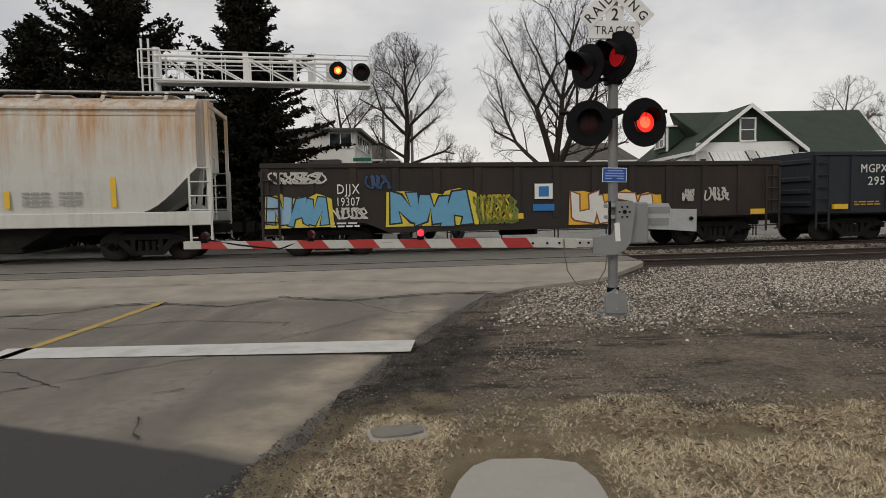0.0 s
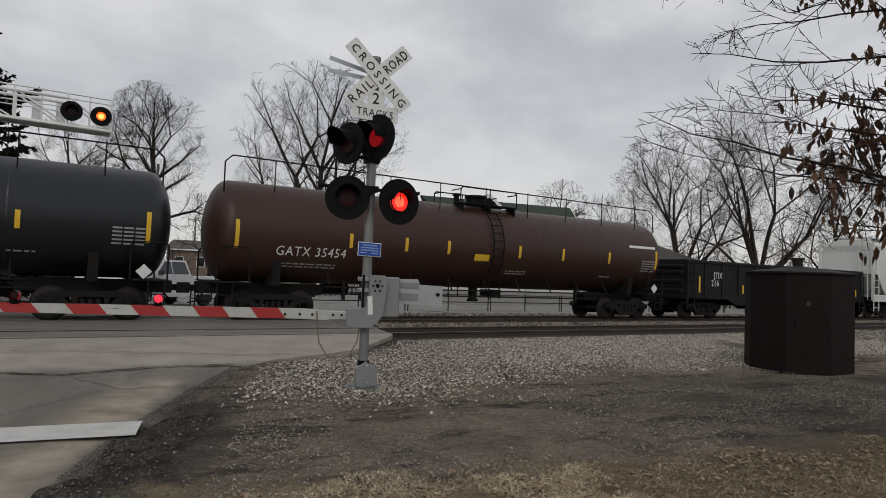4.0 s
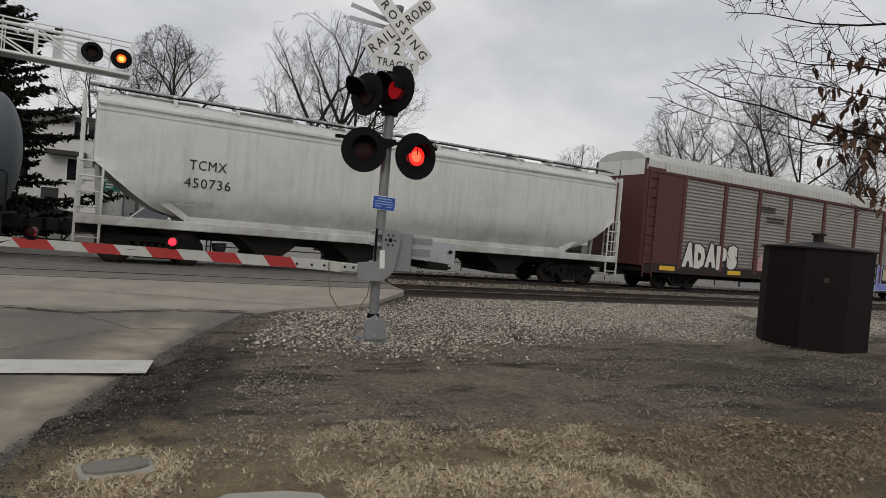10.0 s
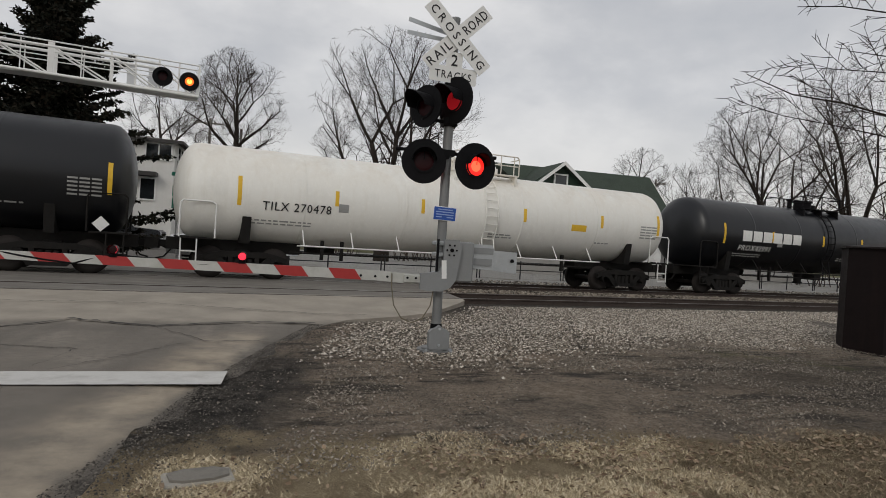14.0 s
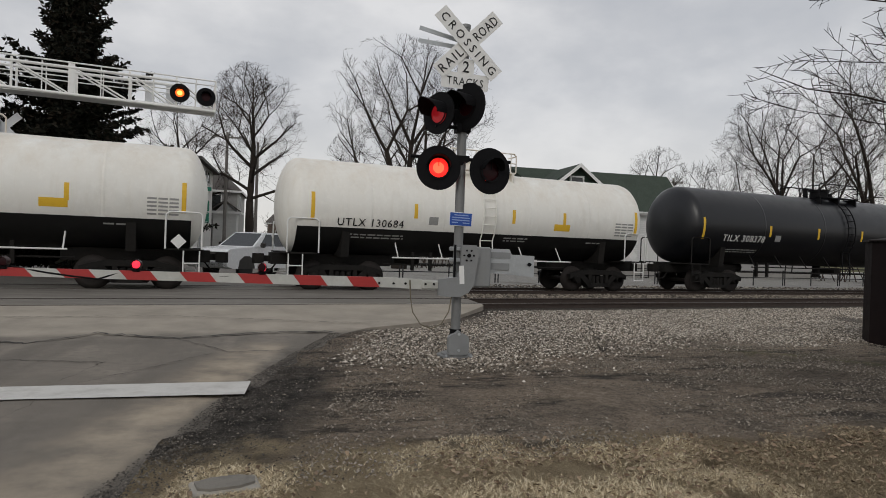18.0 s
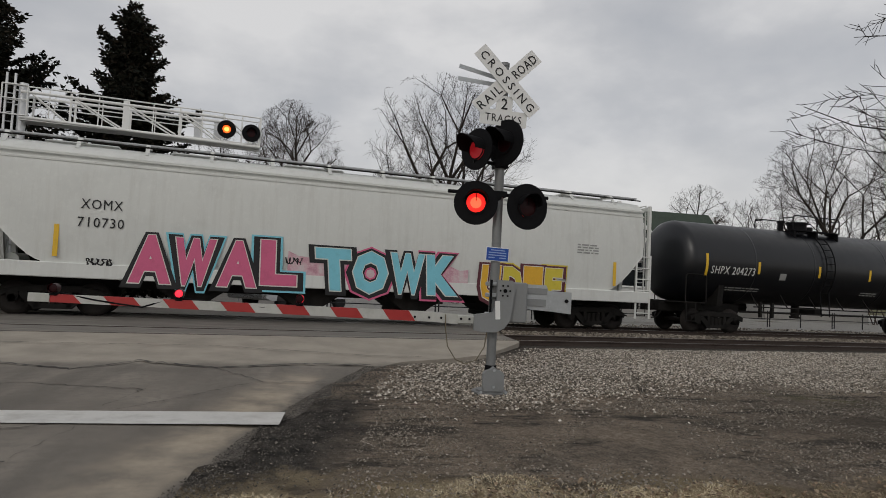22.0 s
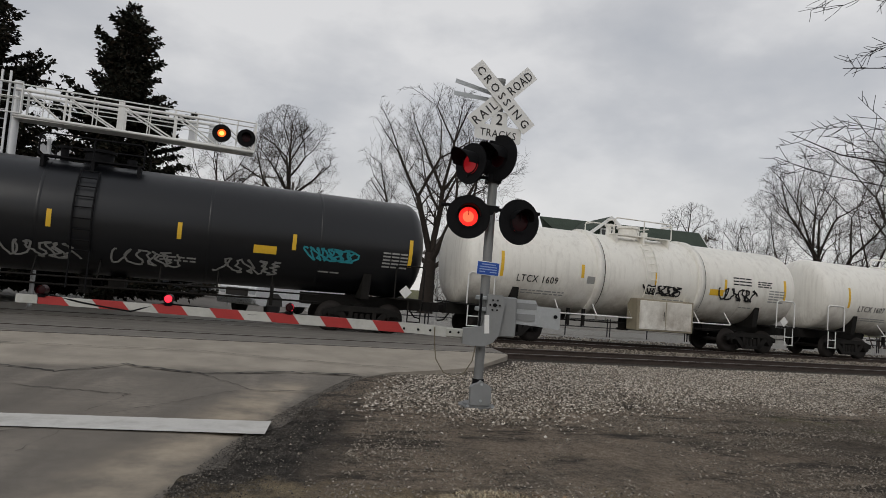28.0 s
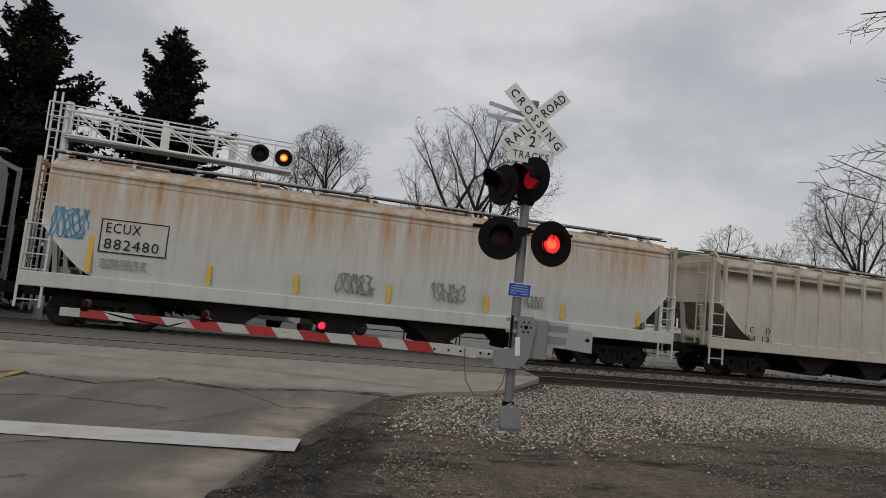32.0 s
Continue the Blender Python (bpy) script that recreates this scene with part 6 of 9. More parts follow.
    marks(c, s, 1.9, 2.18, "UTLX 205936", 0.27, 2.15, M_GOLDMARK)
    # dusty white hopper with open ends
    c, s, L = keep(hopper_car(158.4, 176.75, "dusty white covered hopper with sloping ends", P_HOP_DUST, 4.3, 4, slope=2.2, belly=True), 158.4)
    marks(c, s, 2.6, 2.62, "TCMX", 0.26, 0.95, G_BLACK)
    marks(c, s, 2.5, 2.14, "450736", 0.26, 1.18, G_BLACK)
    bars(c, s, 2.1, 1.75, 1.2, 2)
    # autorack
    c, s, L = keep(autorack_car(177.9, 205.3, "long brown autorack with corrugated galvanised panels and graffiti"), 177.9)
    mural_word(c, s, "ADAPS", 2.5, 6.1, 1.12, 1.95, (G_WHITE,), G_BLACK, None, 40)
    mural_ground(c, s, 7.6, 15.4, 0.72, 1.85, G_ROSE, 43)
    mural_word(c, s, "LEPER", 9.0, 15.2, 0.66, 1.85, (G_TEAL, G_SEA, G_GREYTEAL), G_BLACK, None, 41)
    mural_word(c, s, "KELIE", 15.5, 21.5, 0.58, 1.75, (G_VIOLET, G_LILAC), G_BLACK, None, 42)
    mural_ground(c, Side(s.y + 0.002), 15.5, 21.7, 0.66, 1.7, G_PALEYEL, 44)
    for k in range(3):
        patch("dark_stripe", s, 7.2, 8.6, 4.0 - 0.1 * k, 4.05 - 0.1 * k, G_BLACK, c, off=0.02)
    bars(c, s, 8.0, 3.55, 1.3, 2, G_BLACK, 0.09, 0.16)
    panel_of_lines(c, s, 25.3, 3.1, 0.7, 0.4, M_MARK)
    panel_of_lines(c, s, 25.2, 1.8, 0.9, 0.3, M_MARK)
    for x in (1.2, 5.5, 23.0, 25.4):
        patch("reflector", s, x, x + 0.9, 0.82, 1.0, M_YELLOW, c, off=0.03)
    # short black tank
    c, s, L = keep(tank_car(206.35, 221.5, "short black tank car with white lettering", P_BLACK, r=1.48, zc=2.52, dome=0.5, reflect=(0.7, 3.95, 6.6, 9.3, 11.9, 14.55)), 206.35)
    marks(c, s, 1.65, 1.94, "COCX 283166", 0.25, 1.8)
    # white tank
    c, s, L = keep(tank_car(222.4, 239.7, "white tank car with stained ladders and black lettering", P_WHITE, r=1.38, zc=2.4, dome=0.55, style="white", platform="box", plate=0.735, reflect=(1.65, 4.38, 7.1, 10.8, 14.0, 16.6)), 222.4)
    marks(c, s, 2.28, 1.98, "TILX 270478", 0.25, 1.95, G_BLACK)
    # black tank with a broad white panel of lettering
    c, s, L = keep(tank_car(241.0, 256.4, "shiny black tank car with broad white band lettering", P_BLACK, r=1.42, zc=2.45, dome=0.5, reflect=(1.4, 4.15, 7.3, 9.9, 12.5, 14.8)), 241.0)
    for k in range(6):
        patch("white_block", s, 2.4 + k * 0.59, 2.4 + k * 0.59 + 0.5, 2.2, 2.62, M_MARK, c, off=0.012)
    marks(c, s, 2.27, 1.83, "PROX42991", 0.24, 1.8)
    # white over black tanks
    for a, b, tx, x, w in ((258.9, 271.4, "TILX 112162", 1.4, 1.85), (273.5, 286.2, "TILX 110169", 1.4, 1.85), (288.1, 301.1, "UTLX 130684", 1.6, 2.03)):
        c, s, L = keep(tank_car(a, b, "white tank car with black lower half and rusty top platform", P_WHITE, r=1.45, zc=2.5, lower=P_BELOW, style="white", platform="box", reflect=(0.86, 4.0, 7.4, 9.35, b - a - 0.65)), a)
        marks(c, s, x, 1.93, tx, 0.24, w, G_BLACK)
    # two long black tanks
    c, s, L = keep(tank_car(302.95, 322.1, "long black tank car with white lettering", P_BLACK, dome=0.46, walkway=False, reflect=(0.67, 4.13, 6.9, 9.58, 12.28, 15.07, 18.53)), 302.95)
    marks(c, s, 1.67, 2.0, "TILX 308378", 0.27, 2.2)
    patch("pale_strip", s, 15.0, 16.3, 1.8, 1.92, M_MARK, c, "white stencil strip")
    c, s, L = keep(tank_car(323.5, 342.8, "long black tank car with white lettering", P_BLACK, dome=0.44, walkway=True, reflect=(0.76, 4.1, 6.57, 8.95, 11.96, 15.36, 18.65)), 323.5)
    marks(c, s, 1.55, 2.0, "TILX 308399", 0.27, 2.2)
    patch("pale_strip", s, 15.0, 16.3, 1.8, 1.92, M_MARK, c, "white stencil strip")
    # white hopper with pink, blue and gold murals
    c, s, L = keep(hopper_car(343.0, 362.75, "white covered hopper with pink, blue and gold graffiti", P_HOP_WHITE, 4.35, 4), 343.0)
    marks(c, s, 2.45, 2.74, "XOMX", 0.25, 0.95, G_BLACK)
    marks(c, s, 2.4, 2.28, "710730", 0.25, 1.05, G_BLACK)
    mural_word(c, s, "AWAL", 3.6, 7.9, 1.02, 2.12, (G_PINK,), G_BLACK, G_CYAN, 51)
    mural_ground(c, Side(s.y + 0.002), 7.6, 13.0, 1.0, 1.9, G_PINKMIST, 56)
    mural_word(c, s, "TOWK", 8.3, 12.7, 0.95, 2.0, (G_CYAN,), G_BLACK, G_PINK, 52)
    mural_word(c, s, "UDIE", 13.4, 16.3, 0.92, 1.85, (G_GOLD, G_YEL), G_MAROON, G_YEL, 53)
    scrawl(c, s, 2.6, 3.3, 1.32, 1.5, G_BLACK, 54, 5, 0.03)
    scrawl(c, s, 7.5, 8.0, 1.62, 1.82, G_BLACK, 55, 4, 0.03)
    for x in (1.9, 18.2):
        patch("reflector", s, x, x + 0.11, 1.5, 2.3, M_YELLOW, c)
    bars(c, s, 16.8, 2.8, 0.8, 4)
    # two black tanks
    for a, b, tx, x, w in ((364.15, 380.35, "SHPX 204273", 1.2, 2.0), (382.0, 398.4, "FURX 156154", 1.6, 2.15)):
        c, s, L = keep(tank_car(a, b, "black tank car with white lettering", P_BLACK, dome=0.424 if a < 370 else 0.52, reflect=(1.0, 3.4, 6.4, 9.1, 12.2, 15.3) if a < 370 else (0.6, 3.84, 6.75, 9.4, 12.44, 15.6)), a)
        marks(c, s, x, 2.16, tx, 0.29, w)
    scrawl(c, s, 3.6, 4.7, 1.5, 1.9, M_GREYMARK, 61, 5, 0.04)
    # two yellow-orange box cars
    for a, b in ((399.7, 415.4), (416.7, 432.3)):
        c, s, L = keep(box_car(a, b, "weathered orange-yellow box car with graffiti along its lower side"), a)
        if a > 410:
            for x0, z0, n, w, h in ((0.95, 3.42, 4, 0.68, 0.46), (2.95, 2.86, 3, 0.94, 0.44)):
                for k in range(n):
                    patch("dark_block", s, x0 + k * w, x0 + k * w + w * 0.72, z0, z0 + h, P_BOXDOOR, c, off=0.035, seg=1, lean=0.16)
            marks(c, s, 0.75, 1.98, "38 476", 0.26, 1.6).matrix_basis = s.at(0.75, 1.98, 0.11)
            burner(c, Side(-1.57), 0.35, 5.9, 0.66, 1.95, G_BLUE, G_BLACK, 5, 71, G_SEAFOAM, G_PALEBLUE)
            letters("lettering", "The nationwide boxcar pool", 0.26, P_BOXDOOR, c, s.at(9.75, 3.62, 0.07), width=5.4, bold=0.012)
            mural_ground(c, Side(-1.57), 8.6, 15.45, 0.68, 2.0, G_SEAFOAM, 76)
            mural_ground(c, Side(-1.655), 6.4, 8.9, 0.76, 1.55, G_SEAFOAM, 77)
            mural_word(c, Side(-1.58), "MYOK", 9.1, 15.1, 0.74, 1.92, (G_MAROON,), G_WHITE, None, 72)
            for x0, dx, mat in ((11.9, 0.42, G_BLUE), (12.7, -0.42, G_GOLD)):
                patch("painted_arrow", s, x0 - 0.12, x0 + 0.14, 3.0, 3.38, mat, c, "", off=0.07, seg=1, lean=-dx)
            patch("painted_arrow", s, 12.2, 12.42, 2.4, 3.0, G_FADED, c, "faded blue painted arrow stem", off=0.07, seg=1)
        else:
            marks(c, s, 1.8, 1.75, "37443", 0.28, 1.35).matrix_basis = s.at(1.8, 1.75, 0.11)
            scrawl(c, Side(-1.57), 0.6, 2.6, 0.85, 1.7, G_WHITE, 75, 3, 0.09)
            scrawl(c, Side(-1.57), 2.4, 5.4, 0.9, 1.6, G_WHITE, 73, 8, 0.07)
            scrawl(c, Side(-1.57), 7.0, 9.0, 0.9, 1.9, G_WHITE, 74, 7, 0.07)
        for x in (0.3, 3.0, 6.1, 9.2, 12.0, 14.7):
            patch("reflector", Side(-1.57), x, x + 0.5, 0.72 if 0.5 < x < 14 else 1.3, 0.84 if 0.5 < x < 14 else 1.6, M_YELLOW, c)
    # black tank with tags
    c, s, L = keep(tank_car(433.4, 450.2, "black tank car with pale looping graffiti tags", P_BLACK, dome=0.44, reflect=(0.85, 4.0, 6.65, 9.67, 12.67, 16.1)), 433.4)
    marks(c, s, 1.8, 2.0, "TILX 362483", 0.27, 2.05)
    for x0, x1, sd in ((5.6, 7.4, 81), (8.0, 9.9, 82), (10.6, 12.5, 83), (3.9, 5.0, 84)):
        scrawl(c, s, x0, x1, 1.4, 1.95, M_GREYMARK, sd, 5, 0.05)
    scrawl(c, s, 12.9, 14.6, 1.98, 2.4, G_TEAL, 85, 8, 0.05)
    # two cream insulated tanks with rings and side boxes
    for a, b, tx in ((451.3, 465.3, "LTCX 1609"), (466.75, 480.7, "LTCX 1607")):
        c, s, L = keep(tank_car(a, b, "cream-white pressure tank car with raised rings and grimy belly", P_CREAM, r=1.45, zc=2.48, jacket=True, rings=((b - a) * 0.351, (b - a) * 0.657), platform="rail", style="white", reflect=(1.28, 4.25, 7.25, 10.35, b - a - 0.75)), a)
        marks(c, s, 1.85, 1.95, tx, 0.24, 1.5, G_BLACK)
        box = part("equipment_box", Geo().bevel_box(6.38, 8.78, -1.62, -1.05, 0.62, 1.72, 0.02), P_CABINET, c, "boxy equipment cabinet slung under the tank")
        part("cabinet_door", Geo().bevel_box(6.48, 7.56, -1.65, -1.61, 0.68, 1.66, 0.01), P_CREAM, box)
        part("cabinet_door", Geo().bevel_box(7.60, 8.68, -1.65, -1.61, 0.68, 1.66, 0.01), P_CREAM, box)
        part("latch", Geo().box(7.48, 7.484, -1.68, -1.64, 1.0, 1.3), M_UNDER, box)
        scrawl(c, s, 6.6, 8.4, 1.85, 2.25, G_BLACK, int(a), 7, 0.05)
        scrawl(c, s, 10.0, 11.9, 1.9, 2.4, G_BLACK, int(a) + 1, 5, 0.06)
        if a > 460:
            scrawl(c, s, 3.4, 6.0, 1.7, 2.15, G_BLACK, 91, 7, 0.06)
            burner(c, Side(-1.66), 6.5, 8.65, 0.7, 1.6, G_WHITE, G_BLACK, 3, 92)
        panel_of_lines(c, s, L - 3.3, 2.65, 0.9, 0.35, G_BLACK)
        bars(c, s, L - 2.1, 2.7, 0.7, 3, G_BLACK)
    # grey hopper
    c, s, L = keep(hopper_car(481.6, 500.8, "streaked grey covered hopper with a small white panel", P_HOP_GREY, 4.32, 4, belly=True), 481.6)
    patch("white_panel", s, 2.92, 3.86, 2.36, 2.68, M_MARK, c)
    marks(c, s, 3.1, 2.42, "AEQX", 0.2, 0.82, G_BLACK).matrix_basis = s.at(2.97, 2.42, 0.02)
    marks(c, s, 2.92, 1.98, "39634", 0.22, 0.85, G_BLACK)
    bars(c, s, 3.0, 1.75, 1.0, 2)
    for x in (4.5, 6.2, 8.5, 10.9, 13.4, 15.2, 17.5):
        patch("reflector", s, x, x + 0.1, 1.5, 1.95, M_YELLOW, c)
    # rust-streaked white hopper
    c, s, L = keep(hopper_car(501.9, 521.2, "white covered hopper streaked with orange rust from the roof", P_HOP_RUST, 4.3, 4, dark=M_UNDER), 501.9)
    for x0, x1, z0, z1 in ((1.72, 3.34, 2.84, 2.87), (1.72, 3.34, 2.0, 2.03), (1.72, 1.75, 2.0, 2.87), (3.31, 3.34, 2.0, 2.87)):
        patch("frame_line", s, x0, x1, z0, z1, G_BLACK, c, seg=1)
    marks(c, s, 1.85, 2.52, "ECUX", 0.26, 0.82, G_BLACK)
    marks(c, s, 1.84, 2.1, "882480", 0.27, 1.3, G_BLACK)
    bars(c, s, 1.8, 1.82, 1.1, 3)
    scrawl(c, s, 0.5, 1.5, 2.2, 3.1, G_BLUE, 101, 8, 0.035)
    scrawl(c, s, 7.8, 9.0, 1.55, 2.2, M_GREYMARK, 102, 7, 0.045)
    scrawl(c, s, 10.6, 11.8, 1.6, 2.2, M_GREYMARK, 103, 6, 0.04)
    scrawl(c, s, 13.6, 14.4, 1.7, 2.1, M_GREYMARK, 104, 5, 0.035)
    for x in (1.5, 4.4, 6.7, 9.35, 12.4, 15.0, 17.8):
        patch("reflector", s, x, x + 0.11, 1.45, 2.4 if x < 2 else 1.95, M_YELLOW, c)
    # ribbed beige hopper
    c, s, L = keep(hopper_car(522.6, 538.5, "beige ribbed covered hopper with rust stains", P_HOP_BEIGE, 4.15, 3, 14, slope=1.9), 522.6)
    for x, z, tx, w in ((1.5, 1.65, "TC", 0.36), (2.4, 1.65, "IX", 0.3), (1.45, 1.35, "104", 0.5), (2.25, 1.35, "133", 0.5)):
        marks(c, s, x, z, tx, 0.2, w, G_BLACK)
    burner(c, Side(-1.64), 9.0, 12.5, 1.0, 2.0, G_PINK, G_BLACK, 4, 111)


consist()


# ---- crossing signal with gate ----
M_LENS_DARK = material("dark_red_lens", (0.022, 0.0015, 0.003), 0.4, 0, 0.1, 6, spec=0.2)
M_LENS_LIT = material("lit_red_lens", (1.0, 0.022, 0.016), 0.3, 0, 0, 6, emit=1.05)
M_LENS_CORE = material("lit_lens_core", (1.0, 0.11, 0.045), 0.3, 0, 0, 6, emit=1.5)
M_LENS_HALF = material("half_lit_red_lens", (0.85, 0.018, 0.018), 0.3, 0, 0, 6, emit=0.5)
M_LENS_FAINT = material("faint_red_lens", (0.10, 0.003, 0.005), 0.35, 0, 0, 6, emit=0.12)
M_AMBER_LIT = material("lit_amber_lens", (1.0, 0.13, 0.015), 0.3, 0, 0, 6, emit=1.6)
M_AMBER_CORE = material("lit_amber_core", (1.0, 0.62, 0.12), 0.3, 0, 0, 6, emit=1.6)
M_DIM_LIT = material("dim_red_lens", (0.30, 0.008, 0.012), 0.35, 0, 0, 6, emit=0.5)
M_GATE_LIT = material("lit_gate_lamp", (1.0, 0.03, 0.06), 0.3, 0, 0, 6, emit=1.2)
M_MAST = material("painted_grey_mast", (0.20, 0.205, 0.205), 0.5, 0.3, 0.12, 4, dirt=(0.16, 0.15, 0.13), dirt_amt=0.35)
M_CABINET = material("grey_cabinet", (0.25, 0.258, 0.26), 0.5, 0.2, 0.1, 3, dirt=(0.18, 0.17, 0.15), dirt_amt=0.3, streak=0.25)
M_ZINC = material("zinc_plate", (0.46, 0.48, 0.49), 0.45, 0.6, 0.18, 3, dirt=(0.3, 0.33, 0.36), dirt_amt=0.4)
M_SIGN_WHITE = material("sign_white", (0.78, 0.78, 0.76), 0.45, 0, 0.05, 4, dirt=(0.5, 0.49, 0.46), dirt_amt=0.2)
M_BLUE_SIGN = material("blue_sign", (0.012, 0.075, 0.36), 0.4, 0, 0.05, 4)
M_NOTICE = material("pale_blue_print", (0.30, 0.40, 0.66), 0.5, 0, 0.1, 30)
M_CABLE = material("weathered_cable", (0.16, 0.135, 0.09), 0.7, 0, 0.2, 10)
M_GATE_WHITE = material("gate_arm_white", (0.50, 0.50, 0.47), 0.5, 0, 0.1, 4, dirt=(0.26, 0.27, 0.22), dirt_amt=0.4, dirt_scale=3, streak=0.2)
FLASHERS = []


def flasher(parent, m, size, lit, core, phase, group_r=0.155, hood=True, hood_len=0.20, hood_from=5, hood_tip=0.0):
    """A lamp: background disc with a round opening, visor, housing and a lens that turns its lit or dark face outwards. m: pose of the lamp, -y to the front."""
    r = group_r
    seg = 32
    ring = Geo()
    ins = [(r * math.cos(2 * math.pi * k / seg), r * math.sin(2 * math.pi * k / seg)) for k in range(seg)]
    outs = [(size * math.cos(2 * math.pi * k / seg), size * math.sin(2 * math.pi * k / seg)) for k in range(seg)]
    vs = [(x, y, z) for y in (-0.012, 0.012) for x, z in ins + outs]
    fs = []
    for k in range(seg):
        a, b = k, (k + 1) % seg
        fs += [(a, b, seg + b, seg + a), (2 * seg + a, 3 * seg + a, 3 * seg + b, 2 * seg + b), (a, 2 * seg + a, 2 * seg + b, b), (seg + a, seg + b, 3 * seg + b, 3 * seg + a)]
    ring.add(vs, fs)
    disc = part("lamp_background", ring, M_BLACK, parent, "round matt black lamp background", m)
    back = Geo().tube((0, 0.01, 0), (0, 0.20, 0), r + 0.01, 20, r * 0.8, False)
    back.tube((0, 0.20, 0), (0, 0.205, 0), r * 0.8, 20)
    part("lamp_housing", back, M_BLACK, disc)
    if hood:
        g = Geo()
        vs, ns = [], 18
        for k in range(ns + 1):
            a = math.radians(hood_from + (180 - 2 * hood_from) * k / ns)
            ln = hood_len * (0.55 + 0.45 * math.sin(max(0, min(math.pi, a))))
            for q in (r + 0.012, r + 0.004):
                vs += [(q * math.cos(a), -0.01, q * math.sin(a)), (q * math.cos(a), -0.01 - ln, q * math.sin(a) + hood_tip)]
        for k in range(ns):
            a = 4 * k
            g.add([vs[a], vs[a + 1], vs[a + 5], vs[a + 4]], [(0, 1, 2, 3)])
            g.add([vs[a + 2], vs[a + 3], vs[a + 7], vs[a + 6]], [(3, 2, 1, 0)])
        part("visor", g, M_BLACK, disc)
    seat = pose(0, 0.56 * r, 0)
    FLASHERS.append((turning_lens(disc, r, lit, core, seat), (*phase, seat)))
    if hood:
        bez = Geo()
        rim = [(q * math.cos(2 * math.pi * k / seg), q * math.sin(2 * math.pi * k / seg)) for q in (r * 0.86, r * 1.03) for k in range(seg)]
        bez.add([(x, y, z) for y in (-0.030, -0.014) for x, z in rim], [f for k in range(seg) for f in ((k, (k + 1) % seg, seg + (k + 1) % seg, seg + k), (k, 2 * seg + k, 2 * seg + (k + 1) % seg, (k + 1) % seg))])
        part("bezel", bez, M_BLACK, disc)
        part("bulb_holder", Geo().box(-0.005, 0.005, -0.04, -0.034, 0.02, r * 0.93), M_BLACK, disc)
    return disc


def turning_lens(parent, r, lit, core, m=None):
    """A drum of three glass faces: full, half-warm and dark."""
    n = 20
    vs, fs, mats = [], [], []
    for face in range(3):
        turn = pose(0, 0, 0, 0, 0, 120 * face)
        k = len(vs)
        ring = [(0, -0.66 * r, 0)]
        for rr, y in ((0.5, -0.65 * r), (0.78, -0.62 * r), (0.96, -0.575 * r)):
            ring += [(rr * r * math.cos(2 * math.pi * q / n), y, rr * r * math.sin(2 * math.pi * q / n)) for q in range(n)]
        vs += [turn @ Vector(v) for v in ring]
        quads = [(k, k + 1 + q, k + 1 + (q + 1) % n) for q in range(n)]
        for w in range(2):
            quads += [(k + 1 + w * n + q, k + 1 + (w + 1) * n + q, k + 1 + (w + 1) * n + (q + 1) % n, k + 1 + w * n + (q + 1) % n) for q in range(n)]
        fs += quads
        mats += [(1 if q < n else 0) if face == 0 else face + 1 for q in range(3 * n)]
    me = bpy.data.meshes.new("lens")
    me.from_pydata(vs, [], fs)
    for mt in (lit, core, M_LENS_HALF if lit is M_LENS_LIT else M_LENS_FAINT, M_LENS_DARK):
        me.materials.append(mt)
    for q, mi in zip(me.polygons, mats):
        q.use_smooth, q.material_index = True, mi
    ob = new("lens", me)
    ob.parent = parent
    if m is not None:
        ob.matrix_basis = m
    tagged(ob, "red glass lens of a flashing lamp")
    return ob


def bolt(g, x, y, z, r=0.02):
    g.tube((x, y, z), (x, y - 0.015, z), r, 6)


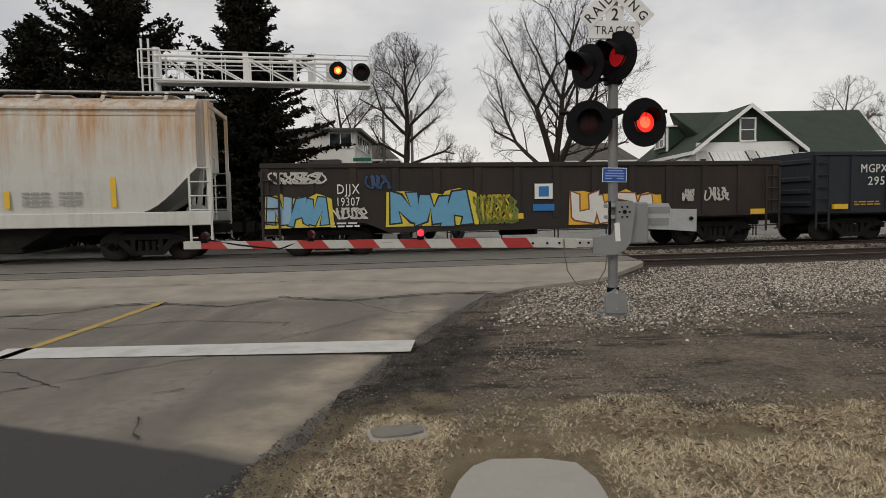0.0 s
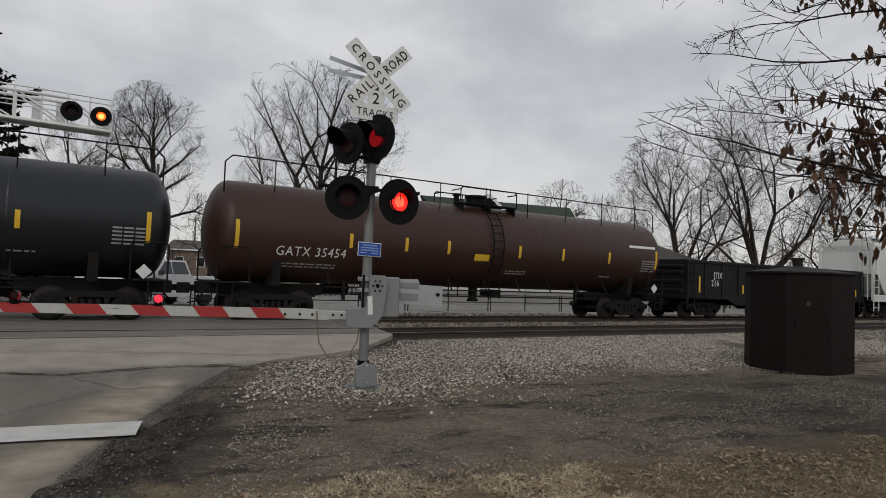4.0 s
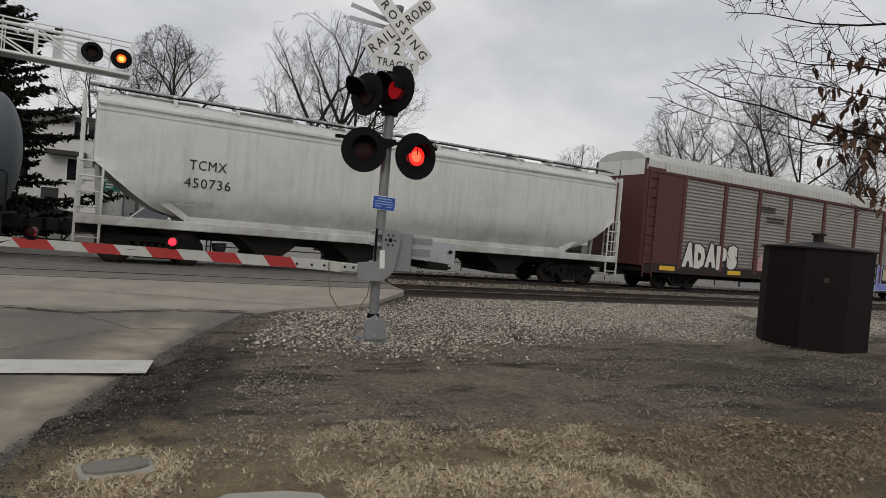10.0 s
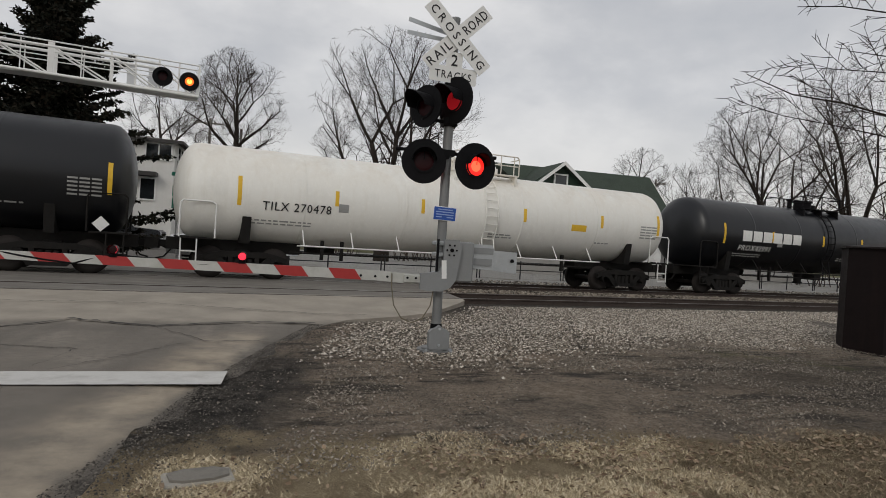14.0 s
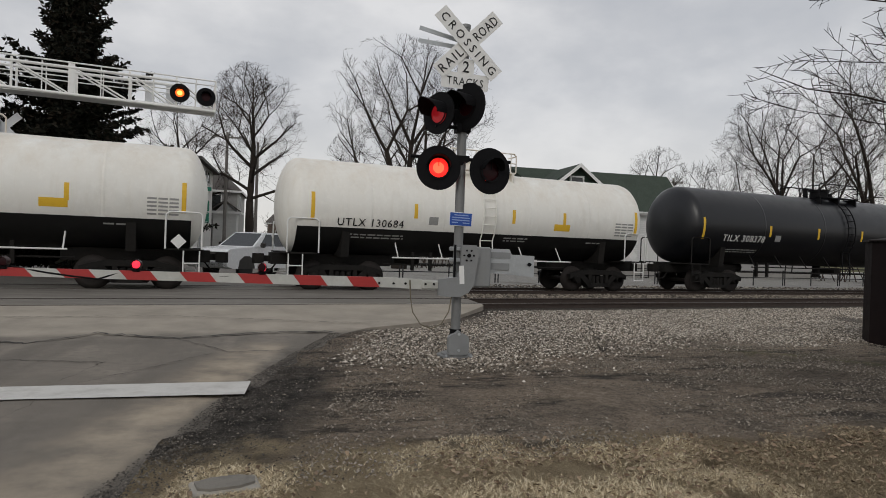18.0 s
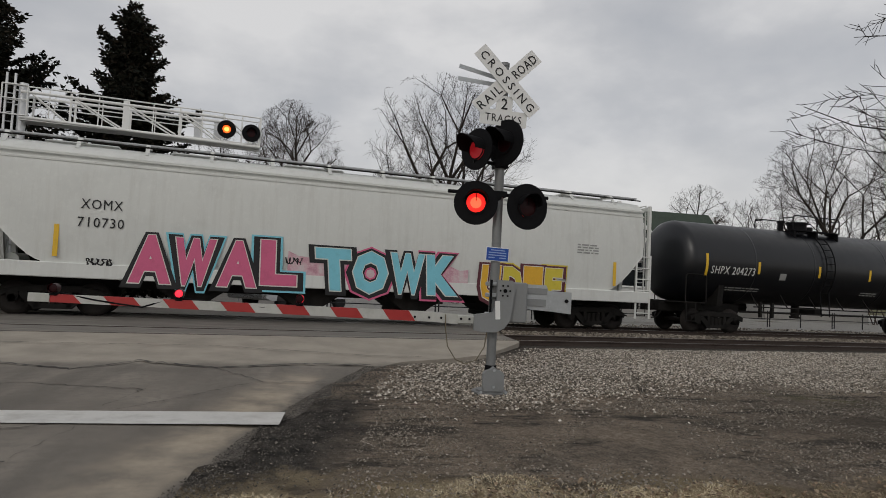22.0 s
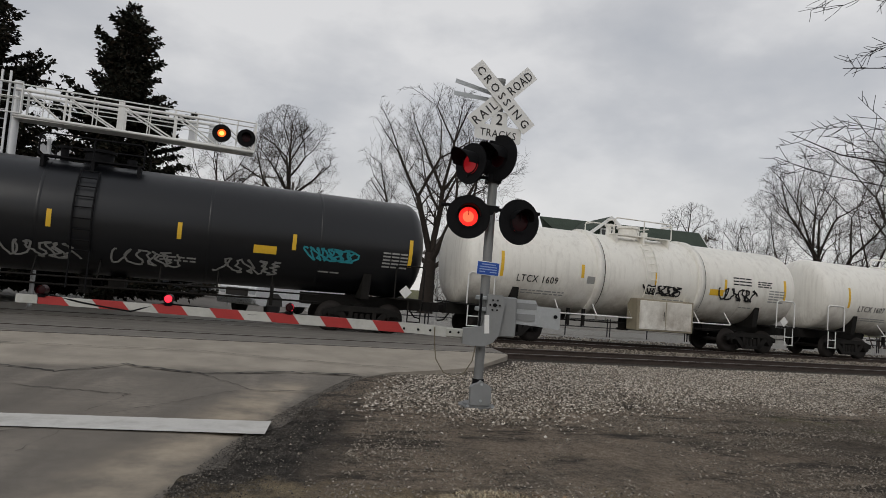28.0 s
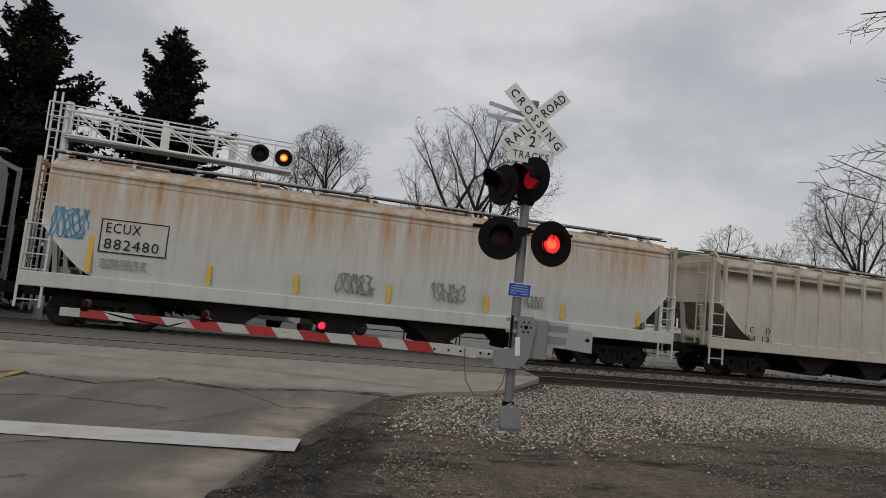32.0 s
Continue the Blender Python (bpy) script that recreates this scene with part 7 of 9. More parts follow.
def build_signal():
    sg = thing("crossing_signal", "grey railroad crossing signal with crossbuck, flashing red lamps and gate machine", "crossing signal", m=pose(2.40, 9.0, 0))
    part("mast", Geo().tube((0, 0, 0.05), (0, 0, 4.75), 0.068, 20).tube((0, 0, 4.75), (0, 0, 4.80), 0.075, 16), M_MAST, sg)
    base = part("foot", Geo().bevel_box(-0.22, 0.22, -0.22, 0.22, -0.04, 0.03, 0.02).tube((0, 0, 0.03), (0, 0, 0.30), 0.11, 16), M_MAST, sg)
    part("junction_box", Geo().prism([(-0.13, 0.06), (-0.15, 0.10), (-0.15, 0.30), (-0.11, 0.34), (-0.05, 0.36), (0, 0.40), (0.05, 0.36), (0.11, 0.34), (0.15, 0.30), (0.15, 0.10), (0.13, 0.06)], -0.21, -0.12), M_CABINET, base, "cast junction box with bolts")
    part("base_flange", Geo().tube((0, 0, -0.02), (0, 0, 0.035), 0.26, 28).tube((0, 0, 0.035), (0, 0, 0.06), 0.2, 28), M_MAST, base, "round cast base flange")
    part("base_collar", Geo().tube((0, 0, 0.30), (0, 0, 0.40), 0.085, 18), M_BLACK, base)
    for x, z in ((0, 0.35), (0, 0.12), (-0.18, 0.045), (0.18, 0.045)):
        g = Geo()
        bolt(g, x, -0.21, z)
        part("bolt", g, M_ZINC, base)
    # crossbuck
    cb = Vector((0.02, -0.11, 4.50))
    for a, txt, off in ((-45, "CROSSING", 0.0), (45, "", -0.012)):
        m = Matrix.Translation(cb + Vector((0, -off if a > 0 else -0.014, 0))) @ pose(0, 0, 0, 0, -a, 0)
        blade = part("crossbuck_blade", Geo().box(-0.61, 0.61, -0.004, 0.004, -0.114, 0.114), M_SIGN_WHITE, sg, "white blade with black lettering", m)
        if txt:
            letters("lettering", "CROSSING", 0.12, G_BLACK, blade, pose(0, -0.006, -0.06, 90), width=1.10, bold=0.0005, align="CENTER", space=1.5)
        else:
            letters("lettering", "RAIL", 0.132, G_BLACK, blade, pose(-0.355, -0.006, -0.066, 90), width=0.42, bold=0.0005, align="CENTER", space=1.3)
            letters("lettering", "ROAD", 0.132, G_BLACK, blade, pose(0.355, -0.006, -0.066, 90), width=0.43, bold=0.0005, align="CENTER", space=1.15)
    # the back crossbuck for the other direction, seen edge on
    for k, z in enumerate((4.60, 4.50)):
        part("rear_blade", Geo().box(-0.62, 0.0, -0.006, 0.006, -0.03, 0.03, pose(0, 0, 0, 0, 12 - 8 * k, 0)), M_ZINC, sg, "thin grey sign blade seen edge-on", pose(-0.05, 0.1, z))
    plate = part("tracks_plate", Geo().prism([(-0.12, 0.23), (-0.12, 0.44), (0.12, 0.44), (0.12, 0.23), (0.33, 0.23), (0.35, 0.21), (0.35, 0.02), (0.33, 0.0), (-0.33, 0.0), (-0.35, 0.02), (-0.35, 0.21), (-0.33, 0.23)], -0.004, 0.004), M_SIGN_WHITE, sg, "white number of tracks sign", pose(-0.01, -0.086, 3.85, 0, 2, 0))
    letters("lettering", "2", 0.16, G_BLACK, plate, pose(0, -0.006, 0.245, 90), bold=0.002, align="CENTER", width=0.095)
    letters("lettering", "TRACKS", 0.11, G_BLACK, plate, pose(0, -0.006, 0.055, 90), bold=0.0, align="CENTER", width=0.54, space=1.15)
    # lamps: upper pair turned to the side street, lower pair to the road
    part("lamp_arm", Geo().tube((-0.75, 0, 2.86), (0.75, 0, 2.86), 0.026, 10).tube((-0.02, -0.1, 2.80), (-0.02, 0.1, 2.80), 0.04, 8).box(-0.1, 0.1, -0.09, 0.09, 2.82, 2.90), M_BLACK, sg)
    part("lamp_arm", Geo().tube((-0.42, -0.1, 3.30), (0.10, -0.02, 3.30), 0.026, 10).box(-0.1, 0.1, -0.1, 0.1, 3.24, 3.36), M_BLACK, sg)
    flasher(sg, pose(-0.36, -0.12, 2.70, 0, 0, -8), 0.315, M_LENS_LIT, M_LENS_CORE, (0.1, 0), group_r=0.16)
    flasher(sg, pose(0.41, -0.10, 2.70, 0, 0, 14), 0.335, M_LENS_LIT, M_LENS_CORE, (0.1, 1), group_r=0.16)
    flasher(sg, pose(-0.38, -0.12, 3.47, 0, 0, -58), 0.30, M_DIM_LIT, M_DIM_LIT, (0.1, 0), group_r=0.16, hood_len=0.34, hood_from=-8)
    flasher(sg, pose(0.02, -0.16, 3.59, 0, 0, -58), 0.335, M_DIM_LIT, M_DIM_LIT, (0.1, 1), group_r=0.16, hood_len=0.34, hood_from=-8)
    # blue notice
    nb = part("blue_notice", Geo().bevel_box(-0.17, 0.17, -0.006, 0.006, -0.1, 0.1, 0.004), M_SIGN_WHITE, sg, "small blue emergency notice with white bars", pose(0.0, -0.085, 1.985, 0, 2, 0))
    part("blue_face", Geo().box(-0.16, 0.16, -0.009, -0.005, -0.09, 0.09), M_BLUE_SIGN, nb)
    for z, x0, x1 in ((0.058, -0.10, 0.11), (0.022, -0.13, 0.13), (-0.014, -0.13, 0.13), (-0.05, -0.13, -0.04), (-0.05, 0.03, 0.13)):
        part("notice_bar", Geo().box(x0, x1, -0.011, -0.009, z - 0.007, z + 0.007), M_NOTICE, nb)
    # gate machine
    gm = part("gate_machine", Geo().bevel_box(0.14, 0.47, -0.12, 0.26, 1.02, 1.60, 0.02), M_CABINET, sg, "grey steel gate machine cabinet")
    part("pivot_plate", Geo().prism([(-0.32, 0.90), (-0.32, 1.12), (-0.05, 1.16), (0.0, 1.30), (0.0, 1.62), (0.22, 1.62), (0.26, 1.50), (0.20, 1.05), (0.12, 0.94), (0.0, 0.88), (-0.2, 0.88)], -0.20, -0.13), M_CABINET, gm, "curved arm support plate")
    for k in range(6):
        a = math.pi * 2 * k / 6
        g = Geo()
        bolt(g, 0.11 + 0.07 * math.cos(a), -0.2, 1.47 + 0.08 * math.sin(a), 0.014)
        part("bolt", g, M_BLACK, gm)
    g = Geo()
    bolt(g, 0.11, -0.2, 1.47, 0.03)
    part("bolt", g, M_BLACK, gm)
    part("serial_label", Geo().box(0.06, 0.13, -0.206, -0.2, 1.06, 1.32, pose(0, 0, 0, 0, -4, 0)), M_SIGN_WHITE, gm, "white printed label")
    for z in (1.56, 1.12, 1.4):
        part("clamp", Geo().bevel_box(-0.11, 0.13, -0.12, 0.1, z - 0.03, z + 0.03, 0.01), M_ZINC, gm)
    part("hinge_rod", Geo().tube((-0.08, -0.14, 1.08), (-0.08, -0.14, 1.62), 0.018, 8), M_BLACK, gm)
    cw = part("counterweight_arm", Geo().prism([(0.46, 1.22), (0.46, 1.58), (0.80, 1.58), (0.84, 1.50), (1.20, 1.49), (1.20, 1.17), (0.84, 1.20)], 0.05, 0.10), M_ZINC, sg, "galvanised counterweight plate")
    part("slot", Geo().box(0.5, 0.82, 0.04, 0.05, 1.44, 1.53), M_CABINET, cw)
    part("slot", Geo().box(0.5, 0.80, 0.03, 0.05, 1.27, 1.37), M_CABINET, cw)
    part("paint_mark", Geo().prism([(0.47, 1.24), (0.56, 1.30), (0.49, 1.40)], 0.035, 0.045), M_SIGN_WHITE, cw)
    part("bolt", Geo().tube((1.12, 0.02, 1.36), (1.12, 0.12, 1.36), 0.028, 8), M_BLACK, cw)
    # gate arm, lying across the lane
    arm = part("gate_arm", Geo().prism([(-6.05, 1.05), (-6.05, 1.15), (-0.9, 1.13), (-0.35, 1.10), (-0.35, 0.96), (-0.9, 0.99)], -0.13, -0.09), M_GATE_WHITE, sg, "red and white striped crossing gate arm")
    x = -5.85
    k = 0
    while x < -1.2:
        a, b = x, x + 0.36
        zt = lambda q: 1.15 - 0.0039 * (q + 6.05)
        zb = lambda q: 1.05 - 0.0117 * (q + 6.05)
        part("red_stripe", Geo().prism([(a + 0.06, zb(a) - 0.001), (b + 0.06, zb(b) - 0.001), (b - 0.04, zt(b) + 0.001), (a - 0.04, zt(a) + 0.001)], -0.134, -0.086), M_RED, arm)
        x += 0.715
    part("arm_bracket", Geo().bevel_box(-0.55, -0.3, -0.16, -0.07, 0.98, 1.10, 0.012), M_GATE_WHITE, arm)
    for x in (-1.15, -0.95, -0.78, -0.5, -0.38):
        part("bolt", Geo().tube((x, -0.172 if x > -0.6 else -0.142, 1.05), (x, -0.08, 1.05), 0.018, 6), M_BLACK, arm)
    part("tip_plate", Geo().bevel_box(-6.05, -5.8, -0.145, -0.08, 1.045, 1.155, 0.005), M_GATE_WHITE, arm)
    for x, which in ((-5.76, None), (-4.26, 0), (-2.72, 1)):
        la = part("arm_lamp", Geo().bevel_box(x - 0.05, x + 0.05, -0.15, -0.05, 1.13, 1.18, 0.01).tube((x, -0.095, 1.225), (x, -0.05, 1.225), 0.055, 14), M_BLACK, sg, "small red gate arm lamp")
        part("lamp_shroud", Geo().tube((x, -0.185, 1.225), (x, -0.06, 1.225), 0.060, 16, None, False), M_LENS_DARK, la)
        part("lamp_cap", Geo().tube((x, -0.11, 1.27), (x, -0.06, 1.27), 0.02, 8), M_LENS_DARK, la)
        lens = turning_lens(la, 0.052, M_GATE_LIT, M_GATE_LIT, pose(x, -0.125, 1.225))
        if which is None:
            lens.matrix_basis = pose(x, -0.125, 1.225, 0, 0, 120)
        else:
            FLASHERS.append((lens, (0.1, which, pose(x, -0.125, 1.225))))
    wire = [(-5.7, -0.11, 1.17), (-5.3, -0.13, 1.10), (-5.0, -0.13, 1.06), (-4.7, -0.13, 1.03), (-4.5, -0.12, 1.10), (-4.3, -0.11, 1.16), (-3.6, -0.11, 1.13), (-3.2, -0.12, 1.09), (-2.75, -0.11, 1.15)]
    part("arm_cable", Geo().path(wire, 0.012, 6), M_BLACK, arm)
    part("cable_loop", Geo().path([(-0.72, -0.14, 1.10), (-0.71, -0.14, 0.9), (-0.67, -0.14, 0.66), (-0.55, -0.14, 0.48), (-0.40, -0.14, 0.42), (-0.25, -0.13, 0.48), (-0.14, -0.12, 0.66), (-0.10, -0.12, 0.92)], 0.008, 6), M_CABLE, sg, "thin hanging weathered cable")


def build_cantilever():
    """Overhead signal across the tracks."""
    ct = thing("cantilever_signal", "white lattice cantilever signal reaching over the road", "cantilever signal", m=TRACK @ pose(0, 23.5, 0))
    M = M_SIGN_WHITE
    zl, zu, x0, x1 = 6.05, 6.98, -6.1, 1.2
    part("mast", Geo().tube((-6.12, 0, 0), (-6.12, 0, 7.2), 0.13, 16), M_ALU, ct, "tall white steel mast")
    lad = Geo()
    for x in (-6.55, -6.32):
        lad.box(x - 0.03, x + 0.03, -0.2, -0.14, 0.3, 7.45)
    z = 0.5
    while z < 7.3:
        lad.tube((-6.55, -0.17, z), (-6.32, -0.17, z), 0.015, 6)
        z += 0.3
    part("ladder", lad, M_ALU, ct)
    part("walkway", Geo().box(x0, x1, -0.35, 0.35, zl - 0.09, zl), M, ct)
    for y in (-0.35, 0.35):
        part("lower_chord", Geo().tube((x0, y, zl), (x1, y, zl - 0.1), 0.05, 8), M, ct)
        part("upper_chord", Geo().tube((x0, y, zu - 0.12), (0.0, y, zu - 0.14), 0.05, 8), M, ct)
        part("handrail", Geo().tube((x0 - 0.4, y, zu + 0.06), (x1, y, zu), 0.025, 6), M, ct)
        part("handrail", Geo().tube((x0 - 0.4, y, zu - 0.42), (0.1, y, zu - 0.44), 0.02, 6), M, ct)
        xs = [-5.9, -4.7, -3.1, -1.45, -0.05, 1.18]
        for k, x in enumerate(xs):
            part("upright", Geo().box(x - (0.09 if k in (2,) else 0.03), x + (0.09 if k in (2,) else 0.03), y - 0.03, y + 0.03, zl - 0.05, zu), M, ct)
        for k, (a, b) in enumerate(zip(xs[:-1], xs[1:])):
            part("diagonal", Geo().tube((a + 0.1, y, zu - 0.15), (b - 0.1, y, zl), 0.03, 6), M, ct)
            part("baluster", Geo().tube(((a + b) / 2, y, zl), ((a + b) / 2, y, zu), 0.018, 6), M, ct)
    part("ladder_cage", Geo().path([(-6.6, -0.4, 6.1), (-5.9, -0.4, 6.1), (-5.9, -0.4, 7.05), (-6.6, -0.4, 7.05), (-6.6, -0.4, 6.1)], 0.025).tube((-6.6, -0.4, 6.6), (-5.9, -0.4, 6.6), 0.02, 6), M, ct)
    for x in (-0.35, -1.0):
        part("sign_back", Geo().box(x - 0.02, x + 0.25, 0.36, 0.38, zl + 0.05, zu - 0.1), M_ALU, ct)
    flasher(ct, pose(0.06, -0.45, 6.43), 0.31, M_AMBER_LIT, M_AMBER_CORE, (0.0, 0), group_r=0.16)
    flasher(ct, pose(0.88, -0.45, 6.39), 0.31, M_AMBER_LIT, M_AMBER_CORE, (0.0, 1), group_r=0.16)
    # crossbuck mast beside it, seen from behind
    cb = thing("rear_crossing_signal", "grey crossing signal mast seen from behind with white crossbuck", "crossing signal", m=TRACK @ pose(-5.25, 24.2, 0))
    part("mast", Geo().tube((0, 0, 0), (0, 0, 5.6), 0.075, 12), M_ALU, cb)
    for a in (45, -45):
        part("crossbuck_blade", Geo().box(-0.61, 0.61, -0.005, 0.005, -0.114, 0.114), M_ALU, cb, "", pose(0.15, 0.12 + 0.004 * (a > 0), 4.95, 0, a, 0))
    part("tracks_plate", Geo().bevel_box(-0.4, 0.4, 0.1, 0.115, 3.75, 4.0, 0.005), M_ALU, cb)
    part("bell", Geo().tube((-0.45, 0, 3.75), (-0.45, 0, 3.9), 0.16, 14).tube((-0.45, 0, 3.5), (-0.45, 0, 3.75), 0.05, 8).tube((-0.45, 0, 3.5), (0, 0, 3.5), 0.03, 6), M_ALU, cb)
    for x in (-0.42, 0.5):
        part("lamp_background", Geo().tube((x, -0.05, 3.15), (x, -0.02, 3.15), 0.31, 24), M_BLACK, cb)


build_signal()
build_cantilever()


# ---- relay hut ----
def build_hut():
    M_HUT = material("dark_brown_steel", (0.013, 0.009, 0.009), 0.65, 0.1, 0.25, 2.5, dirt=(0.03, 0.017, 0.014), dirt_amt=0.3, streak=0.3, spec=0.12)
    M_HUTROOF = material("hut_roof_steel", (0.026, 0.022, 0.021), 0.7, 0.1, 0.2, 3, dirt=(0.05, 0.033, 0.026), dirt_amt=0.3, spec=0.15)
    hut = thing("relay_hut", "dark brown octagonal steel relay hut on the gravel", "hut", m=pose(11.86, 9.74, 0, 0, 0, 6))
    R, n = 1.02, 8
    pts = [(R * math.cos(2 * math.pi * (k + 0.5) / n), R * math.sin(2 * math.pi * (k + 0.5) / n)) for k in range(n)]
    for k in range(n):
        a, b = pts[k], pts[(k + 1) % n]
        i = lambda p, q: (p[0] * q, p[1] * q)
        part("wall_panel", Geo().prism([a, b, i(b, 0.95), i(a, 0.95)], -0.12, 1.98, "z"), M_HUT, hut)
    eave = [(p[0] * 1.06, p[1] * 1.06) for p in pts]
    g = Geo()
    vs = [(x, y, 1.97) for x, y in eave] + [(x, y, 2.0) for x, y in eave] + [(0, 0, 2.15)]
    g.add(vs, [tuple(reversed(range(8)))] + [(k, (k + 1) % 8, 8 + (k + 1) % 8, 8 + k) for k in range(8)] + [(8 + k, 8 + (k + 1) % 8, 16) for k in range(8)])
    part("roof", g, M_HUTROOF, hut, "low pointed steel roof")
    part("vent", Geo().tube((0, 0, 2.12), (0, 0, 2.27), 0.10, 10).tube((0, 0, 2.27), (0, 0, 2.31), 0.14, 10), M_HUTROOF, hut, "small round roof vent")
    door = part("door", Geo().bevel_box(-0.32, 0.32, -0.94, -0.915, 0.12, 1.84, 0.008), M_HUT, hut, "", pose(0, 0, 0, 0, 0, -44))
    part("handle", Geo().box(-0.26, -0.2, -0.97, -0.94, 0.92, 1.04), M_BLACK, door)
    part("lock_plate", Geo().box(-0.05, 0.03, -0.945, -0.94, 1.33, 1.42), M_RAIL, door)
    for k, z in ((3, 1.6), (3, 1.2), (4, 1.75)):
        a = math.radians(-80 + 12 * k + (z - 1.2) * 30)
        part("bare_patch", Geo().prism([(-0.05, z - 0.12), (0.04, z - 0.14), (0.06, z + 0.02), (0.02, z + 0.16), (-0.04, z + 0.1)], -0.912, -0.908), M_RAIL, hut, "worn rusty patch", pose(0, 0, 0, 0, 0, 4 + 8 * (z - 1.2)))
    part("plate", Geo().box(-0.3, -0.22, -0.915, -0.908, 1.82, 1.9), M_SIGN_WHITE, hut, "small white plate", pose(0, 0, 0, 0, 0, -88))


build_hut()


# ---- trees ----
M_BARK = material("grey_bark", (0.038, 0.031, 0.026), 0.95, 0, 0.3, 3, bump=0.6, bump_scale=14, rand=0.15, spec=0.15)
M_TWIG = material("bare_twigs", (0.036, 0.028, 0.023), 0.95, 0, 0.25, 2, rand=0.1, spec=0.15)
M_DARKTWIG = material("dark_twigs", (0.022, 0.017, 0.014), 0.95, 0, 0.25, 6, spec=0.1)
M_BRUSH = material("brown_brush", (0.075, 0.052, 0.041), 0.9, 0, 0.3, 1.0)
M_NEEDLE = island_material("spruce_needles", [(0.007, 0.009, 0.007), (0.012, 0.014, 0.009), (0.019, 0.018, 0.012), (0.030, 0.022, 0.015)], 0.9, 0.15)
M_DRYLEAF = island_material("dry_hanging_leaves", [(0.05, 0.028, 0.018), (0.085, 0.045, 0.026), (0.13, 0.072, 0.04), (0.035, 0.022, 0.018)], 0.8)


def wander(rng, d, amount):
    return (d + Vector((rng.uniform(-1, 1), rng.uniform(-1, 1), rng.uniform(-1, 1))) * amount).normalized()


def stem(geo, p, d, length, r0, r1, rng, steps=4, bend=0.12, lift=0.0, sides=4):
    """A tapered crooked branch; gives back its points, headings and radii."""
    pts, cur, h = [], Vector(p), Vector(d).normalized()
    for i in range(steps + 1):
        k = i / steps
        pts.append((cur.copy(), h.copy(), r0 + (r1 - r0) * k))
        h = wander(rng, h + Vector((0, 0, lift / steps)), bend)
        cur = cur + h * (length / steps)
    vs, fs = [], []
    for c, hd, r in pts:
        q = hd.to_track_quat("Z", "Y")
        vs += [c + q @ Vector((r * math.cos(2 * math.pi * j / sides), r * math.sin(2 * math.pi * j / sides), 0)) for j in range(sides)]
    for i in range(steps):
        fs += [(i * sides + j, i * sides + (j + 1) % sides, (i + 1) * sides + (j + 1) % sides, (i + 1) * sides + j) for j in range(sides)]
    fs.append(tuple(range(steps * sides, (steps + 1) * sides)))
    geo.add(vs, fs, True)
    return pts


def at_point(pts, k):
    f = k * (len(pts) - 1)
    i = min(int(f), len(pts) - 2)
    a, b, u = pts[i], pts[i + 1], f - int(min(f, len(pts) - 2))
    return a[0].lerp(b[0], u), a[1], a[2] + (b[2] - a[2]) * u


def sprout(geo, pts, count, length, spread, rng, rmin, lo=0.25, levels=1, kids=4, lift=0.15, shrink=0.5, bend=0.2):
    """Side shoots along a branch, down to the finest twigs."""
    for i in range(count):
        k = lo + (1 - lo) * (i + rng.random()) / count
        p, h, r = at_point(pts, min(k, 0.999))
        side = h.cross(Vector((rng.uniform(-1, 1), rng.uniform(-1, 1), rng.uniform(-1, 1)))).normalized()
        d = (h * math.cos(spread) + side * math.sin(spread)).normalized()
        ln = length * rng.uniform(0.6, 1.2) * (1.15 - 0.55 * k)
        q = stem(geo, p, d, ln, max(rmin, r * 0.55), max(rmin * 0.7, r * 0.18), rng, 3, bend, lift, 3 if levels <= 1 else 4)
        if levels > 0:
            sprout(geo, q, kids, ln * shrink, spread * 1.05, rng, rmin, 0.2, levels - 1, kids, lift * 0.6, shrink, bend)


def twig(geo, p, d, length, r, rng, steps=2, bend=0.14):
    """A thin three-sided shoot."""
    a = d.orthogonal().normalized()
    b = d.cross(a)
    ring = [a * math.cos(q) + b * math.sin(q) for q in (0.0, 2.094, 4.189)]
    vs, cur, h = [], p.copy(), d.copy()
    pts = [(cur.copy(), h.copy(), r)]
    for i in range(steps + 1):
        rr = r * (1 - 0.45 * i / steps)
        vs += [cur + c * rr for c in ring]
        if i < steps:
            h = wander(rng, h, bend)
            cur = cur + h * (length / steps)
            pts.append((cur.copy(), h.copy(), r * (1 - 0.45 * (i + 1) / steps)))
    geo.add(vs, [(3 * i + q, 3 * i + (q + 1) % 3, 3 * i + 3 + (q + 1) % 3, 3 * i + 3 + q) for i in range(steps) for q in range(3)], True)
    return pts


